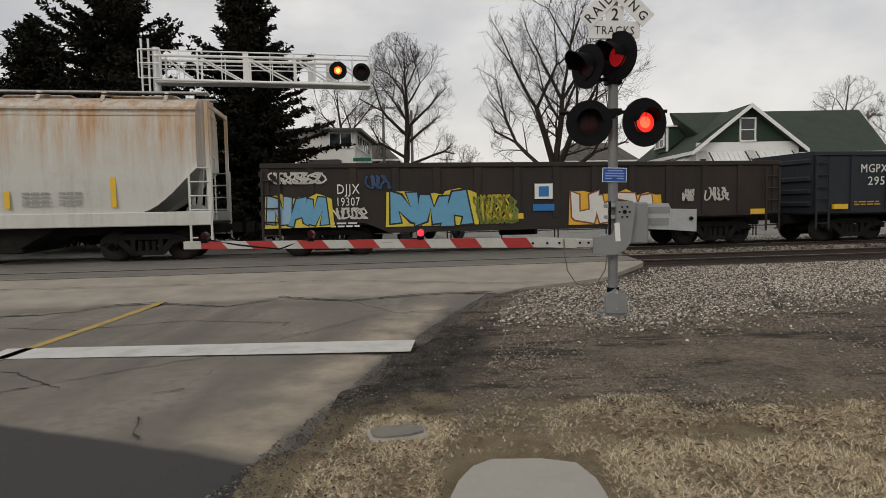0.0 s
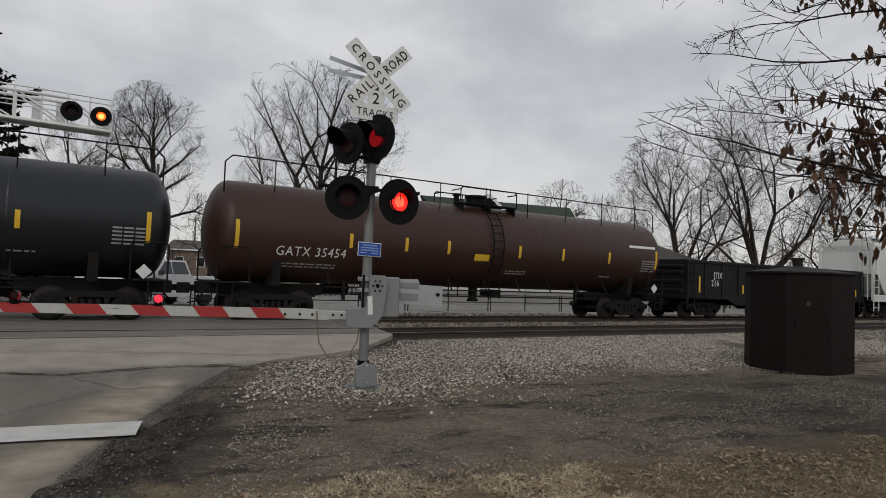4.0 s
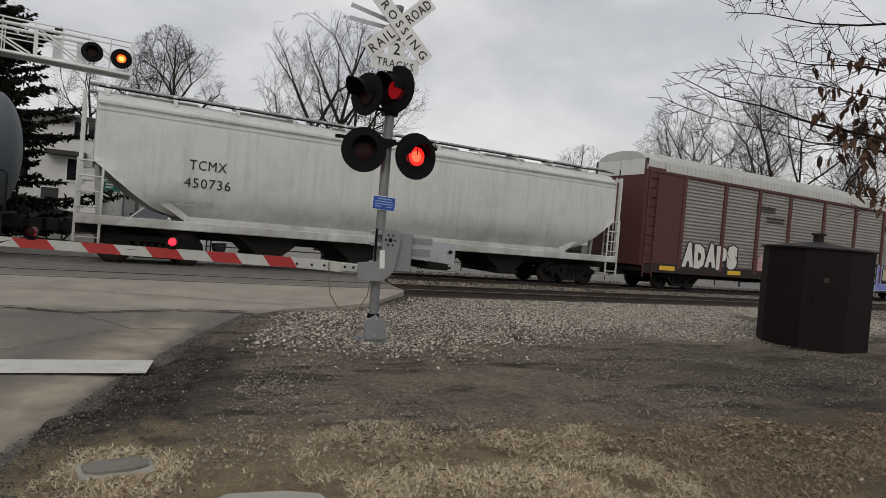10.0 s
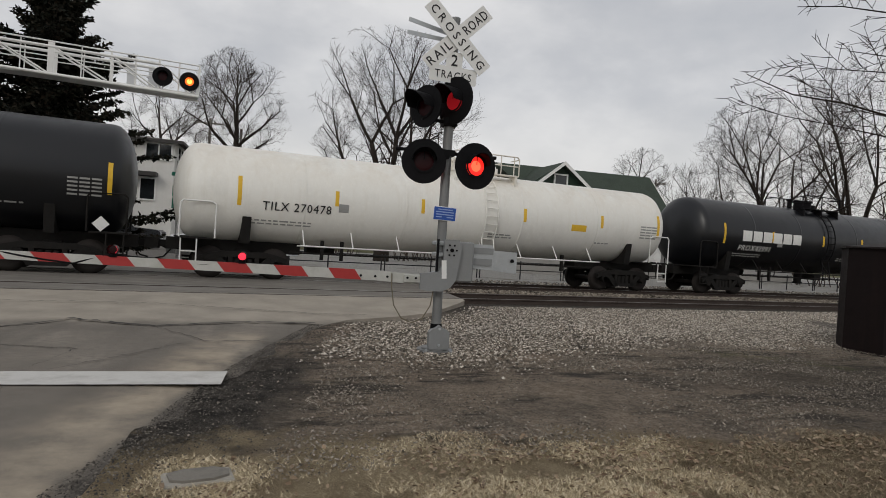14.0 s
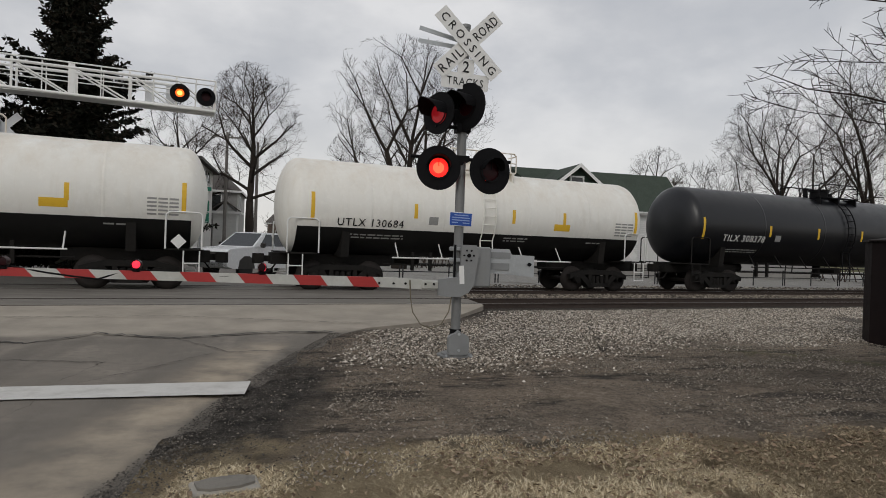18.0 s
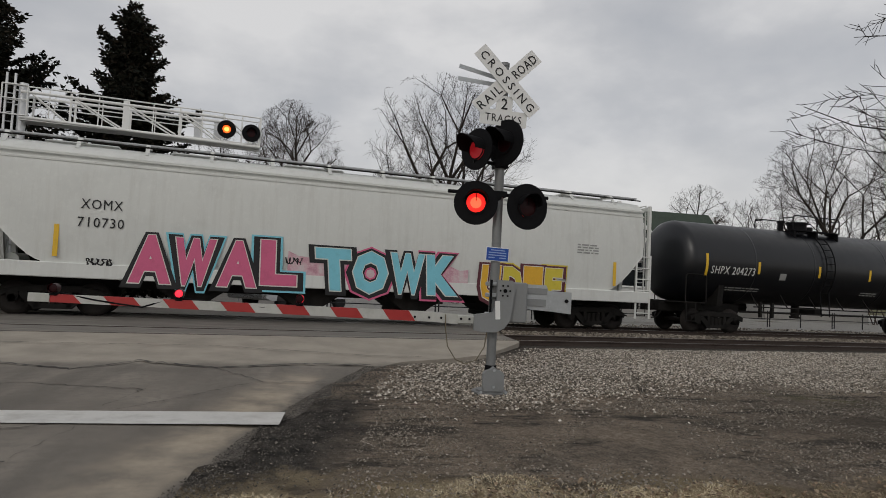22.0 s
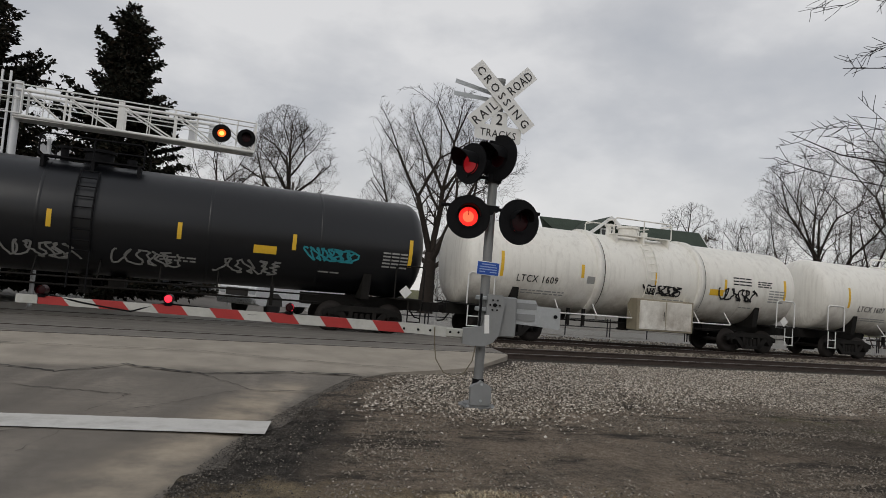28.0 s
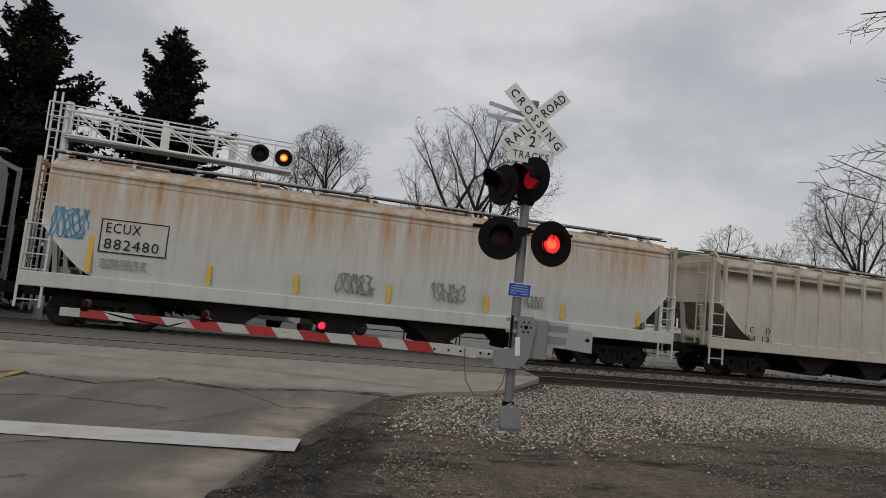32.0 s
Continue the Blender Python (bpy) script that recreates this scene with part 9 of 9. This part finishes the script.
def green_roof_house():
    h = thing("bungalow", "white bungalow with green gabled roof and striped awnings", "house", "houses across the tracks")
    Z0, ZE = 0.1, 4.43
    # wing with the gable towards the tracks
    part("foundation", Geo().box(14.15, 20.05, 36.35, 47.2, Z0 - 0.1, 0.9).box(20.05, 25.95, 38.35, 43.6, Z0 - 0.1, 0.9), M_FOUND, h)
    part("wall", Geo().box(14.2, 20.0, 36.4, 36.6, 0.9, 4.9), M_WSIDE, h)
    part("wall", Geo().box(14.2, 14.4, 36.6, 47.2, 0.9, 4.5), M_WSIDE, h)
    part("wall", Geo().box(20.0, 25.9, 38.4, 38.6, 0.9, 4.45), M_WSIDE, h)
    part("wall", Geo().prism([(38.6, 0.9), (43.4, 0.9), (43.4, 4.4), (41.0, 6.9), (38.6, 4.4)], 25.7, 25.9, "x"), M_WSIDE, h)
    part("wall", Geo().box(14.4, 25.7, 47.0, 47.2, 0.9, 4.5), M_WSIDE, h)
    part("gable", Geo().prism([(14.2, 4.9), (14.2, 4.62), (20.0, 4.62), (20.0, 4.9), (17.1, 6.95)], 36.42, 36.6, "y"), M_GSIDE, h, "dark green shingled gable")
    part("frieze_board", Geo().box(14.2, 20.0, 36.36, 36.4, 4.45, 4.92), M_TRIM, h)
    for x in (14.2, 19.88):
        part("corner_board", Geo().box(x, x + 0.12, 36.37, 36.4, 0.9, 4.45), M_TRIM, h)
    rise = (6.95 - ZE) / 3.24
    for x0 in (13.86, 20.34):
        part("roof", slab([(x0, 35.9, ZE), (17.1, 35.9, 7.0), (17.1, 47.7, 7.0), (x0, 47.7, ZE)]), M_GROOF, h)
        part("rake_board", slab([(x0, 35.86, ZE + 0.02), (17.1, 35.86, 7.03), (17.1, 35.9, 7.03), (x0, 35.9, ZE + 0.02)], 0.24), M_TRIM, h, "white rake board")
    part("fascia", Geo().box(13.82, 13.87, 35.9, 47.7, ZE - 0.2, ZE), M_TRIM, h)
    # main roof across
    part("roof", slab([(14.3, 41.0, 7.25), (26.3, 41.0, 7.25), (26.3, 38.0, 4.41), (16.6, 38.0, 4.41)]), M_GROOF, h)
    part("roof", slab([(14.3, 41.0, 7.25), (26.3, 41.0, 7.25), (26.3, 44.0, 4.41), (16.6, 44.0, 4.41)]), M_GROOF, h)
    part("roof", slab([(14.3, 41.0, 7.25), (16.6, 38.0, 4.41), (16.6, 44.0, 4.41)]), M_GROOF, h)
    part("fascia", Geo().box(20.3, 26.3, 37.94, 38.0, 4.22, 4.40), M_TRIM, h)
    part("gutter", Geo().box(20.3, 26.32, 37.84, 37.94, 4.30, 4.40), M_TRIM, h)
    for y0 in (38.0, 44.0):
        part("rake_board", slab([(26.3, y0, 4.43), (26.34, y0, 4.43), (26.34, 41.0, 7.27), (26.3, 41.0, 7.27)], 0.2), M_TRIM, h)
    part("downpipe", Geo().tube((23.3, 38.34, 0.9), (23.3, 38.34, 4.3), 0.05, 6), M_TRIM, h)
    # shed dormer on the side slope
    part("dormer", Geo().prism([(14.2, 4.85), (16.45, 6.5), (14.2, 6.42)], 41.3, 43.6, "y"), M_GSIDE, h, "dark green shed dormer with white window")
    part("dormer_roof", slab([(13.95, 41.15, 6.46), (16.6, 41.15, 6.62), (16.6, 43.8, 6.62), (13.95, 43.8, 6.46)], 0.1), M_TRIM, h)
    part("corner_board", Geo().box(14.16, 14.32, 41.27, 41.3, 4.85, 6.4), M_TRIM, h)
    m = wall_frame(14.19, 0, -90)
    house_window(h, m, -43.3, -41.7, 5.2, 6.2, M_TRIM, True, 2)
    # windows
    m = wall_frame(0, 36.4, 0)
    house_window(h, m, 16.72, 17.48, 5.02, 6.2, M_TRIM, True, 1, 0.0)
    for x0 in (14.95, 17.6):
        house_window(h, m, x0, x0 + 1.95, 1.9, 3.95, M_TRIM, True, 2, 0.3)
        awning(h, m, x0 - 0.15, x0 + 2.1, 4.42)
    for x0 in (14.45, 17.1, 19.62):
        part("shutter", Geo().bevel_box(x0, x0 + 0.3, 36.35, 36.4, 1.85, 4.0, 0.01), M_DKTRIM, h)
    m = wall_frame(0, 38.4, 0)
    house_window(h, m, 21.15, 22.5, 2.3, 3.95, M_TRIM, True, 2)
    house_window(h, m, 24.05, 24.95, 2.3, 3.95, M_TRIM, True, 1, 0.6)
    for x0 in (23.62, 25.08):
        part("shutter", Geo().bevel_box(x0, x0 + 0.36, 38.35, 38.4, 2.25, 4.0, 0.01), M_DKTRIM, h)
    m = wall_frame(14.2, 0, -90)
    for y0 in (37.2, 40.2, 42.6):
        house_window(h, m, -y0 - 1.6, -y0, 2.0, 3.9, M_TRIM, True, 2)
        awning(h, m, -y0 - 1.75, -y0 + 0.15, 4.3, 0.6, 0.7)
    part("chimney", Geo().bevel_box(20.5, 21.1, 41.6, 42.2, 6.0, 7.2, 0.02), M_FOUND, h)


def plain_house(name, label, x0, x1, y0, y1, ze, zr, wall, roof, along="x", hip=0.0, wins=(), side_wins=(), over=0.4, trim=None, group="houses across the tracks"):
    """A house of four walls under a pitched roof; wins lie on the front, side_wins on the right side."""
    trim = trim or M_TRIM
    h = thing(name, label, "house", group)
    part("foundation", Geo().box(x0 - 0.04, x1 + 0.04, y0 - 0.04, y1 + 0.04, 0.0, 0.5), M_FOUND, h)
    xm, ym = (x0 + x1) / 2, (y0 + y1) / 2
    a, b, c, d = x0 - over, x1 + over, y0 - over, y1 + over
    if along == "x":
        part("wall", Geo().box(x0, x1, y0, y0 + 0.2, 0.5, ze), wall, h)
        part("wall", Geo().box(x0, x1, y1 - 0.2, y1, 0.5, ze), wall, h)
        top = zr - 0.15 if not hip else ze
        for x in (x0, x1 - 0.2):
            part("wall", Geo().prism([(y0 + 0.2, 0.5), (y1 - 0.2, 0.5), (y1 - 0.2, ze), (ym, top), (y0 + 0.2, ze)], x, x + 0.2, "x"), wall, h)
        r0, r1 = a + hip, b - hip
        part("roof", slab([(a, c, ze), (b, c, ze), (r1, ym, zr), (r0, ym, zr)]), roof, h)
        part("roof", slab([(a, d, ze), (b, d, ze), (r1, ym, zr), (r0, ym, zr)]), roof, h)
        if hip:
            part("roof", slab([(a, c, ze), (r0, ym, zr), (a, d, ze)]), roof, h)
            part("roof", slab([(b, c, ze), (r1, ym, zr), (b, d, ze)]), roof, h)
    else:
        part("wall", Geo().box(x0, x0 + 0.2, y0, y1, 0.5, ze), wall, h)
        part("wall", Geo().box(x1 - 0.2, x1, y0, y1, 0.5, ze), wall, h)
        for y in (y0, y1 - 0.2):
            part("wall", Geo().prism([(x0 + 0.2, 0.5), (x1 - 0.2, 0.5), (x1 - 0.2, ze), (xm, zr - 0.15), (x0 + 0.2, ze)], y, y + 0.2, "y"), wall, h)
        part("roof", slab([(a, c, ze), (xm, c, zr), (xm, d, zr), (a, d, ze)]), roof, h)
        part("roof", slab([(b, c, ze), (xm, c, zr), (xm, d, zr), (b, d, ze)]), roof, h)
    part("fascia", Geo().box(a, b, c - 0.03, c, ze - 0.22, ze - 0.02), trim, h)
    part("fascia", Geo().box(b, b + 0.03, c, d, ze - 0.22, ze - 0.02), trim, h)
    m = wall_frame(0, y0, 0)
    for wx0, wx1, z0, z1, n in wins:
        house_window(h, m, wx0, wx1, z0, z1, M_TRIM, False, n)
    m = wall_frame(x1, 0, 90)
    for wy0, wy1, z0, z1, n in side_wins:
        house_window(h, m, wy0, wy1, z0, z1, M_TRIM, False, n)
    return h


green_roof_house()
WH = plain_house("white_house", "two-storey white stucco house with a low dark roof", -14.5, -6.9, 48.0, 59.0, 7.45, 8.3, M_STUCCO, M_BROOF, "x", 4.6,
                 ((-8.75, -7.15, 6.15, 7.15, 2), (-12.6, -11.2, 6.15, 7.15, 2), (-9.0, -8.1, 3.3, 4.7, 1), (-13.0, -11.2, 3.3, 4.7, 2)), ((49.2, 56.6, 6.2, 7.2, 5), (50.0, 51.4, 3.2, 4.6, 1)), 0.6, M_DKTRIM)
part("entrance_canopy", Geo().bevel_box(-10.2, -7.9, 47.0, 48.0, 4.85, 5.15, 0.03), M_DKTRIM, WH)
part("door", Geo().bevel_box(-10.4, -9.4, 47.95, 48.0, 0.6, 2.7, 0.02), M_DKTRIM, WH)
plain_house("grey_house", "grey two-storey house with a shingled roof", -10.5, -5.1, 63.0, 72.0, 6.3, 8.2, M_GREYSIDE, M_BROOF, "x", 2.0, ((-7.6, -6.6, 4.2, 5.8, 1),), ((65, 66, 4.2, 5.8, 1),))
plain_house("garage", "small white gabled garage with a grey roof", -6.9, -4.9, 60.2, 62.4, 4.2, 5.2, M_WSIDE, M_BROOF, "y", 0, (), ())
plain_house("small_white_house", "small white house with a grey roof behind the bungalow", 11.0, 17.6, 60.0, 68.0, 5.6, 7.6, M_WSIDE, M_BROOF, "x", 1.5, ((13.6, 14.4, 3.8, 5.2, 1), (15.6, 16.4, 3.8, 5.2, 1)), ())
plain_house("hip_roof_house", "grey house with a hipped shingle roof among bare trees", 31.0, 39.5, 41.0, 49.0, 3.5, 5.6, M_GREYSIDE, M_BROOF, "x", 3.6, ((33, 34, 1.6, 2.9, 1),), ())
plain_house("low_brick_building", "low brown building far down the road", -3.8, 3.6, 104.0, 116.0, 4.6, 6.2, material("brown_wall", (0.20, 0.15, 0.12), 0.85, 0, 0.12, 1), M_BROOF, "x", 1.0, ((-2.5, -1.5, 2, 3.4, 1), (0.5, 1.5, 2, 3.4, 1)), ())
plain_house("far_white_house", "small white house far down the road", 4.6, 9.5, 92.0, 100.0, 4.4, 6.6, M_WSIDE, M_BROOF, "y", 0, ((6.3, 7.3, 2.0, 3.4, 1),), ())
plain_house("far_low_house", "low pale house behind the spruces", -30.0, -19.0, 52.0, 60.0, 3.6, 6.0, M_GREYSIDE, M_BROOF, "x", 0, ((-27, -25.6, 1.6, 3.0, 2), (-23, -21.6, 1.6, 3.0, 2)), ())
plain_house("yard_shed", "long low pale metal shed beyond the yard", 52.0, 70.0, 16.0, 22.0, 3.0, 4.2, M_GREYSIDE, M_BROOF, "x", 0, ((55, 56, 1.2, 2.2, 1),), ())


# ---- yard fence, poles, signs and vehicles ----
M_PIPE = material("black_fence_paint", (0.012, 0.012, 0.013), 0.6, 0, 0.2, 6)
M_POLE = material("weathered_pole", (0.20, 0.185, 0.17), 0.9, 0, 0.2, 2, streak=0.3)
M_SIGNGREEN = material("green_sign", (0.02, 0.19, 0.12), 0.45, 0, 0.06, 5)


def pipe_fence():
    f = thing("pipe_fence", "low black pipe fence along the gravel yard", "fence", "", TRACK @ pose(0, 26.8, LAWN))
    for z in (0.45, 0.82):
        g = Geo()
        for k in range(28):
            a = 4.5 + 2.4 * k
            g.tube((a, 0, z), (a + 2.4, 0, z), 0.026, 6)
        part("rail", g, M_PIPE, f)
    first = None
    for k in range(29):
        for dx in ((0, 0.16) if k % 2 == 0 else (0,)):
            if first is None:
                first = part("post", Geo().tube((0, 0, -0.3), (0, 0, 0.9), 0.032, 6), M_PIPE, f, "", pose(4.5, 0, 0))
            else:
                share("post", first, f, pose(4.5 + 2.4 * k + dx, 0, 0))


def utility_pole(x, y, h, arms=1, label="weathered wooden utility pole beside the road"):
    p = thing("utility_pole", label, "pole", "utility poles", pose(x, y, LAWN))
    part("pole", Geo().tube((0, 0, -0.2), (0, 0, h), 0.16, 8, 0.11), M_POLE, p)
    for i in range(arms):
        z = h - 0.5 - 0.9 * i
        arm = part("crossarm", Geo().box(-1.1, 1.1, -0.06, 0.06, z, z + 0.12), M_POLE, p)
        for dx in (-1.0, -0.4, 0.4, 1.0):
            part("insulator", Geo().tube((dx, 0, z + 0.12), (dx, 0, z + 0.26), 0.04, 6), M_DKTRIM, arm)
    return p


def route_sign():
    s = thing("route_sign", "green road sign with white marks on a steel post", "sign", "", pose(-4.6, 34.9, LAWN))
    part("post", Geo().tube((0, 0.03, -0.3), (0, 0.03, 4.35), 0.04, 6), M_STEEL, s)
    for z0, z1 in ((3.05, 3.6), (2.45, 2.98)):
        panel = part("panel", Geo().bevel_box(-0.42, 0.42, -0.03, 0.0, z0, z1, 0.012), M_SIGNGREEN, s)
        part("marks", Geo().box(-0.36, 0.36, -0.035, -0.031, z1 - 0.07, z1 - 0.05).box(-0.36, 0.36, -0.035, -0.031, z0 + 0.05, z0 + 0.07), M_MARK, panel)
        part("bar", Geo().box(-0.22, 0.10, -0.035, -0.031, z0 + 0.17, z0 + 0.25), M_MARK, panel)
        part("bar", Geo().box(-0.22, 0.22, -0.035, -0.031, z0 + 0.31, z0 + 0.39), M_MARK, panel)
    part("street_blade", Geo().bevel_box(-0.5, 0.5, -0.012, 0.012, 4.1, 4.3, 0.005), M_SIGNGREEN, s, "green street name blade")


M_TRUCK = material("white_car_paint", (0.76, 0.77, 0.78), 0.25, 0, 0.03, 3, dirt=(0.4, 0.38, 0.35), dirt_amt=0.2)
M_TYRE = material("tyre_rubber", (0.015, 0.015, 0.016), 0.85, 0, 0.2, 12)
M_RIM = material("alloy_rim", (0.45, 0.46, 0.47), 0.3, 0.9, 0.08, 8)
M_LAMPGLASS = material("headlamp_glass", (0.55, 0.57, 0.6), 0.08, 0.2, 0.05, 20)
M_TAIL = material("red_tail_lamp", (0.35, 0.01, 0.01), 0.2, 0, 0.05, 20)


def wheels_of(car, xs, half, r, w=0.22):
    for x in xs:
        for s in (-1, 1):
            m = pose(x, s * (half - w / 2), r, 0, 0, 90)
            wheel = part("wheel", Geo().lathe([(-w / 2, r * 0.6), (-w / 2, r * 0.93), (-w / 2 + 0.04, r), (w / 2 - 0.04, r), (w / 2, r * 0.93), (w / 2, r * 0.6)], 18), M_TYRE, car, "", m)
            part("rim", Geo().lathe([(-w / 2 + 0.02, 0.05), (-w / 2 + 0.03, r * 0.3), (-w / 2 + 0.015, r * 0.62), (w / 2 - 0.015, r * 0.62), (w / 2 - 0.03, r * 0.3), (w / 2 - 0.02, 0.05)], 14), M_RIM, wheel)


def pickup_truck(m, label, paint_mat):
    """Points along -x of its own space; bed behind."""
    t = thing("pickup_truck", label, "truck", "", m)
    W = 0.98
    body = Geo()
    # bonnet and lower cab, with a rounded nose
    body.prism([(-2.9, 0.55), (-2.95, 0.8), (-2.9, 1.12), (-2.75, 1.22), (-1.35, 1.32), (0.95, 1.30), (0.95, 0.45), (-2.6, 0.45)], -W, W, "y")
    b = part("body", body, paint_mat, t)
    cab = Geo()
    lo, hi = [(-1.45, 1.30), (0.9, 1.30)], [(-0.62, 1.92), (0.72, 1.92)]
    vs = [(lo[0][0], -W + 0.03, 1.3), (lo[1][0], -W + 0.03, 1.3), (lo[1][0], W - 0.03, 1.3), (lo[0][0], W - 0.03, 1.3), (hi[0][0], -W + 0.2, 1.92), (hi[1][0], -W + 0.2, 1.92), (hi[1][0], W - 0.2, 1.92), (hi[0][0], W - 0.2, 1.92)]
    cab.add(vs, [(3, 2, 1, 0), (4, 5, 6, 7), (0, 1, 5, 4), (1, 2, 6, 5), (2, 3, 7, 6), (3, 0, 4, 7)])
    part("cab", cab, paint_mat, t)
    ws = Geo().add([(-1.40, -0.84, 1.35), (-1.40, 0.84, 1.35), (-0.69, 0.70, 1.88), (-0.69, -0.70, 1.88), (-1.36, -0.84, 1.33), (-1.36, 0.84, 1.33), (-0.65, 0.70, 1.86), (-0.65, -0.70, 1.86)], [(0, 1, 2, 3), (7, 6, 5, 4), (0, 3, 7, 4), (1, 5, 6, 2), (0, 4, 5, 1), (3, 2, 6, 7)])
    part("windscreen", ws, M_PANE, t)
    for s in (-1, 1):
        for x0, x1, u0, u1 in ((-1.05, -0.22, -0.55, -0.22), (-0.14, 0.75, -0.14, 0.62)):
            y0, y1 = s * (W - 0.035), s * (W - 0.185)
            e = s * 0.012
            part("side_window", Geo().add([(x0, y0 + e, 1.36), (x1, y0 + e, 1.36), (u1, y1 + e, 1.85), (u0, y1 + e, 1.85), (x0, y0 - e, 1.36), (x1, y0 - e, 1.36), (u1, y1 - e, 1.85), (u0, y1 - e, 1.85)], [(0, 1, 2, 3), (7, 6, 5, 4), (0, 3, 7, 4), (1, 5, 6, 2), (0, 4, 5, 1), (3, 2, 6, 7)]), M_PANE, t)
        part("mirror", Geo().bevel_box(-1.15, -1.0, s * 1.12 - 0.1, s * 1.12 + 0.1, 1.3, 1.5, 0.03), M_DKTRIM, t)
        part("headlamp", Geo().bevel_box(-2.97, -2.8, s * 0.78 - 0.17, s * 0.78 + 0.17, 0.88, 1.1, 0.03), M_LAMPGLASS, t)
        part("wheel_arch", Geo().prism([(-2.32, 0.45), (-2.25, 0.78), (-2.0, 0.95), (-1.7, 0.95), (-1.45, 0.78), (-1.38, 0.45)], s * (W + 0.004) - 0.006, s * (W + 0.004) + 0.006, "y"), M_DKTRIM, t)
        part("bed_side", Geo().bevel_box(1.0, 2.85, s * 0.93 - 0.06, s * 0.93 + 0.06, 0.5, 1.3, 0.03), paint_mat, t)
        part("tail_lamp", Geo().bevel_box(2.82, 2.9, s * 0.93 - 0.07, s * 0.93 + 0.07, 0.8, 1.15, 0.02), M_TAIL, t)
    part("grille", Geo().bevel_box(-2.98, -2.88, -0.58, 0.58, 0.8, 1.1, 0.02), M_DKTRIM, t)
    part("bumper", Geo().bevel_box(-3.06, -2.85, -W, W, 0.48, 0.72, 0.05), M_RIM, t)
    part("bed_floor", Geo().box(1.0, 2.85, -0.87, 0.87, 0.55, 0.62), M_DKTRIM, t)
    part("tailgate", Geo().bevel_box(2.8, 2.87, -0.87, 0.87, 0.6, 1.28, 0.02), paint_mat, t)
    wheels_of(t, (-1.85, 1.85), W, 0.39)
    return t


def power_line(name, a, b, sag=1.2):
    """A sagging wire between two poles."""
    a, b = Vector(a), Vector(b)
    pts = [a.lerp(b, k / 12) - Vector((0, 0, 4 * sag * (k / 12) * (1 - k / 12))) for k in range(13)]
    tagged(part(name, Geo().path(pts, 0.018, 4), M_DKTRIM), "thin dark overhead power line between poles", "power line", "power lines")


for dx in (-1.0, 0.4, 1.0):
    power_line("power_line", (-5.6 + dx, 57.0, 10.56), (dx, 105.0, 9.36))
    power_line("power_line", (dx, 105.0, 9.36), (1.6 + dx, 120.0, 8.76), 0.4)
pipe_fence()
utility_pole(-5.6, 57.0, 10.8, 1)
utility_pole(-3.1, 57.5, 10.2, 0, "tall grey pole beside the road")
utility_pole(0.0, 105.0, 9.6, 1)
utility_pole(1.6, 120.0, 9.0, 1)
utility_pole(38.0, 58.0, 9.5, 1, "wooden utility pole behind the houses")
route_sign()
pickup_truck(pose(-1.3, 28.4, 0.02, 0, 0, 52), "white pickup truck waiting on the road past the tracks", M_TRUCK)
pickup_truck(pose(-9.6, 43.5, 0.0, 0, 0, 180), "dark parked pickup truck before the white house", material("dark_car_paint", (0.03, 0.032, 0.036), 0.3, 0, 0.05, 3))


def motions():
    for car, c0 in CARS:
        walk(car, [(t, TRACK @ pose(c0 - SPEED * t, FAR_N, RAIL_Z)) for t in (0, 8, 16, 24, 32)])
    # the lamps flash in turn: each drum turns its full, half-warm and dark faces outwards one after the other
    half = 0.7215
    for lens, (start, which, at) in FLASHERS:
        on = int(math.floor((0 - start) / half)) % 2 == which
        state = [0, 0 if on else 240]
        rows = [(0.0, at @ pose(0, 0, 0, 0, 0, -state[1]))]

        def turn_by(first, angle):
            """Hold until the tick named, then turn by 60 degrees a tick."""
            if first > state[0]:
                rows.append((first / FPS, at @ pose(0, 0, 0, 0, 0, -state[1])))
                state[0] = first
            for _ in range(abs(angle) // 60):
                state[0] += 1
                state[1] += 60 if angle > 0 else -60
                rows.append((state[0] / FPS, at @ pose(0, 0, 0, 0, 0, -state[1])))

        k = 1 if start <= 0 else 0
        while start + half * k < 31.7:
            tick = round((start + half * k) * FPS)
            if start <= 0:
                turn_by(int((0.7222 * k - 0.01) * FPS) - 1, -120 if on else 120)
            elif on:
                turn_by(tick - 3, 120)
                turn_by(tick + 2, 120)
            else:
                turn_by(tick - 3, 120)
            on = not on
            k += 1
        rows.append((32.0, at @ pose(0, 0, 0, 0, 0, -state[1])))
        walk(lens, rows)


motions()
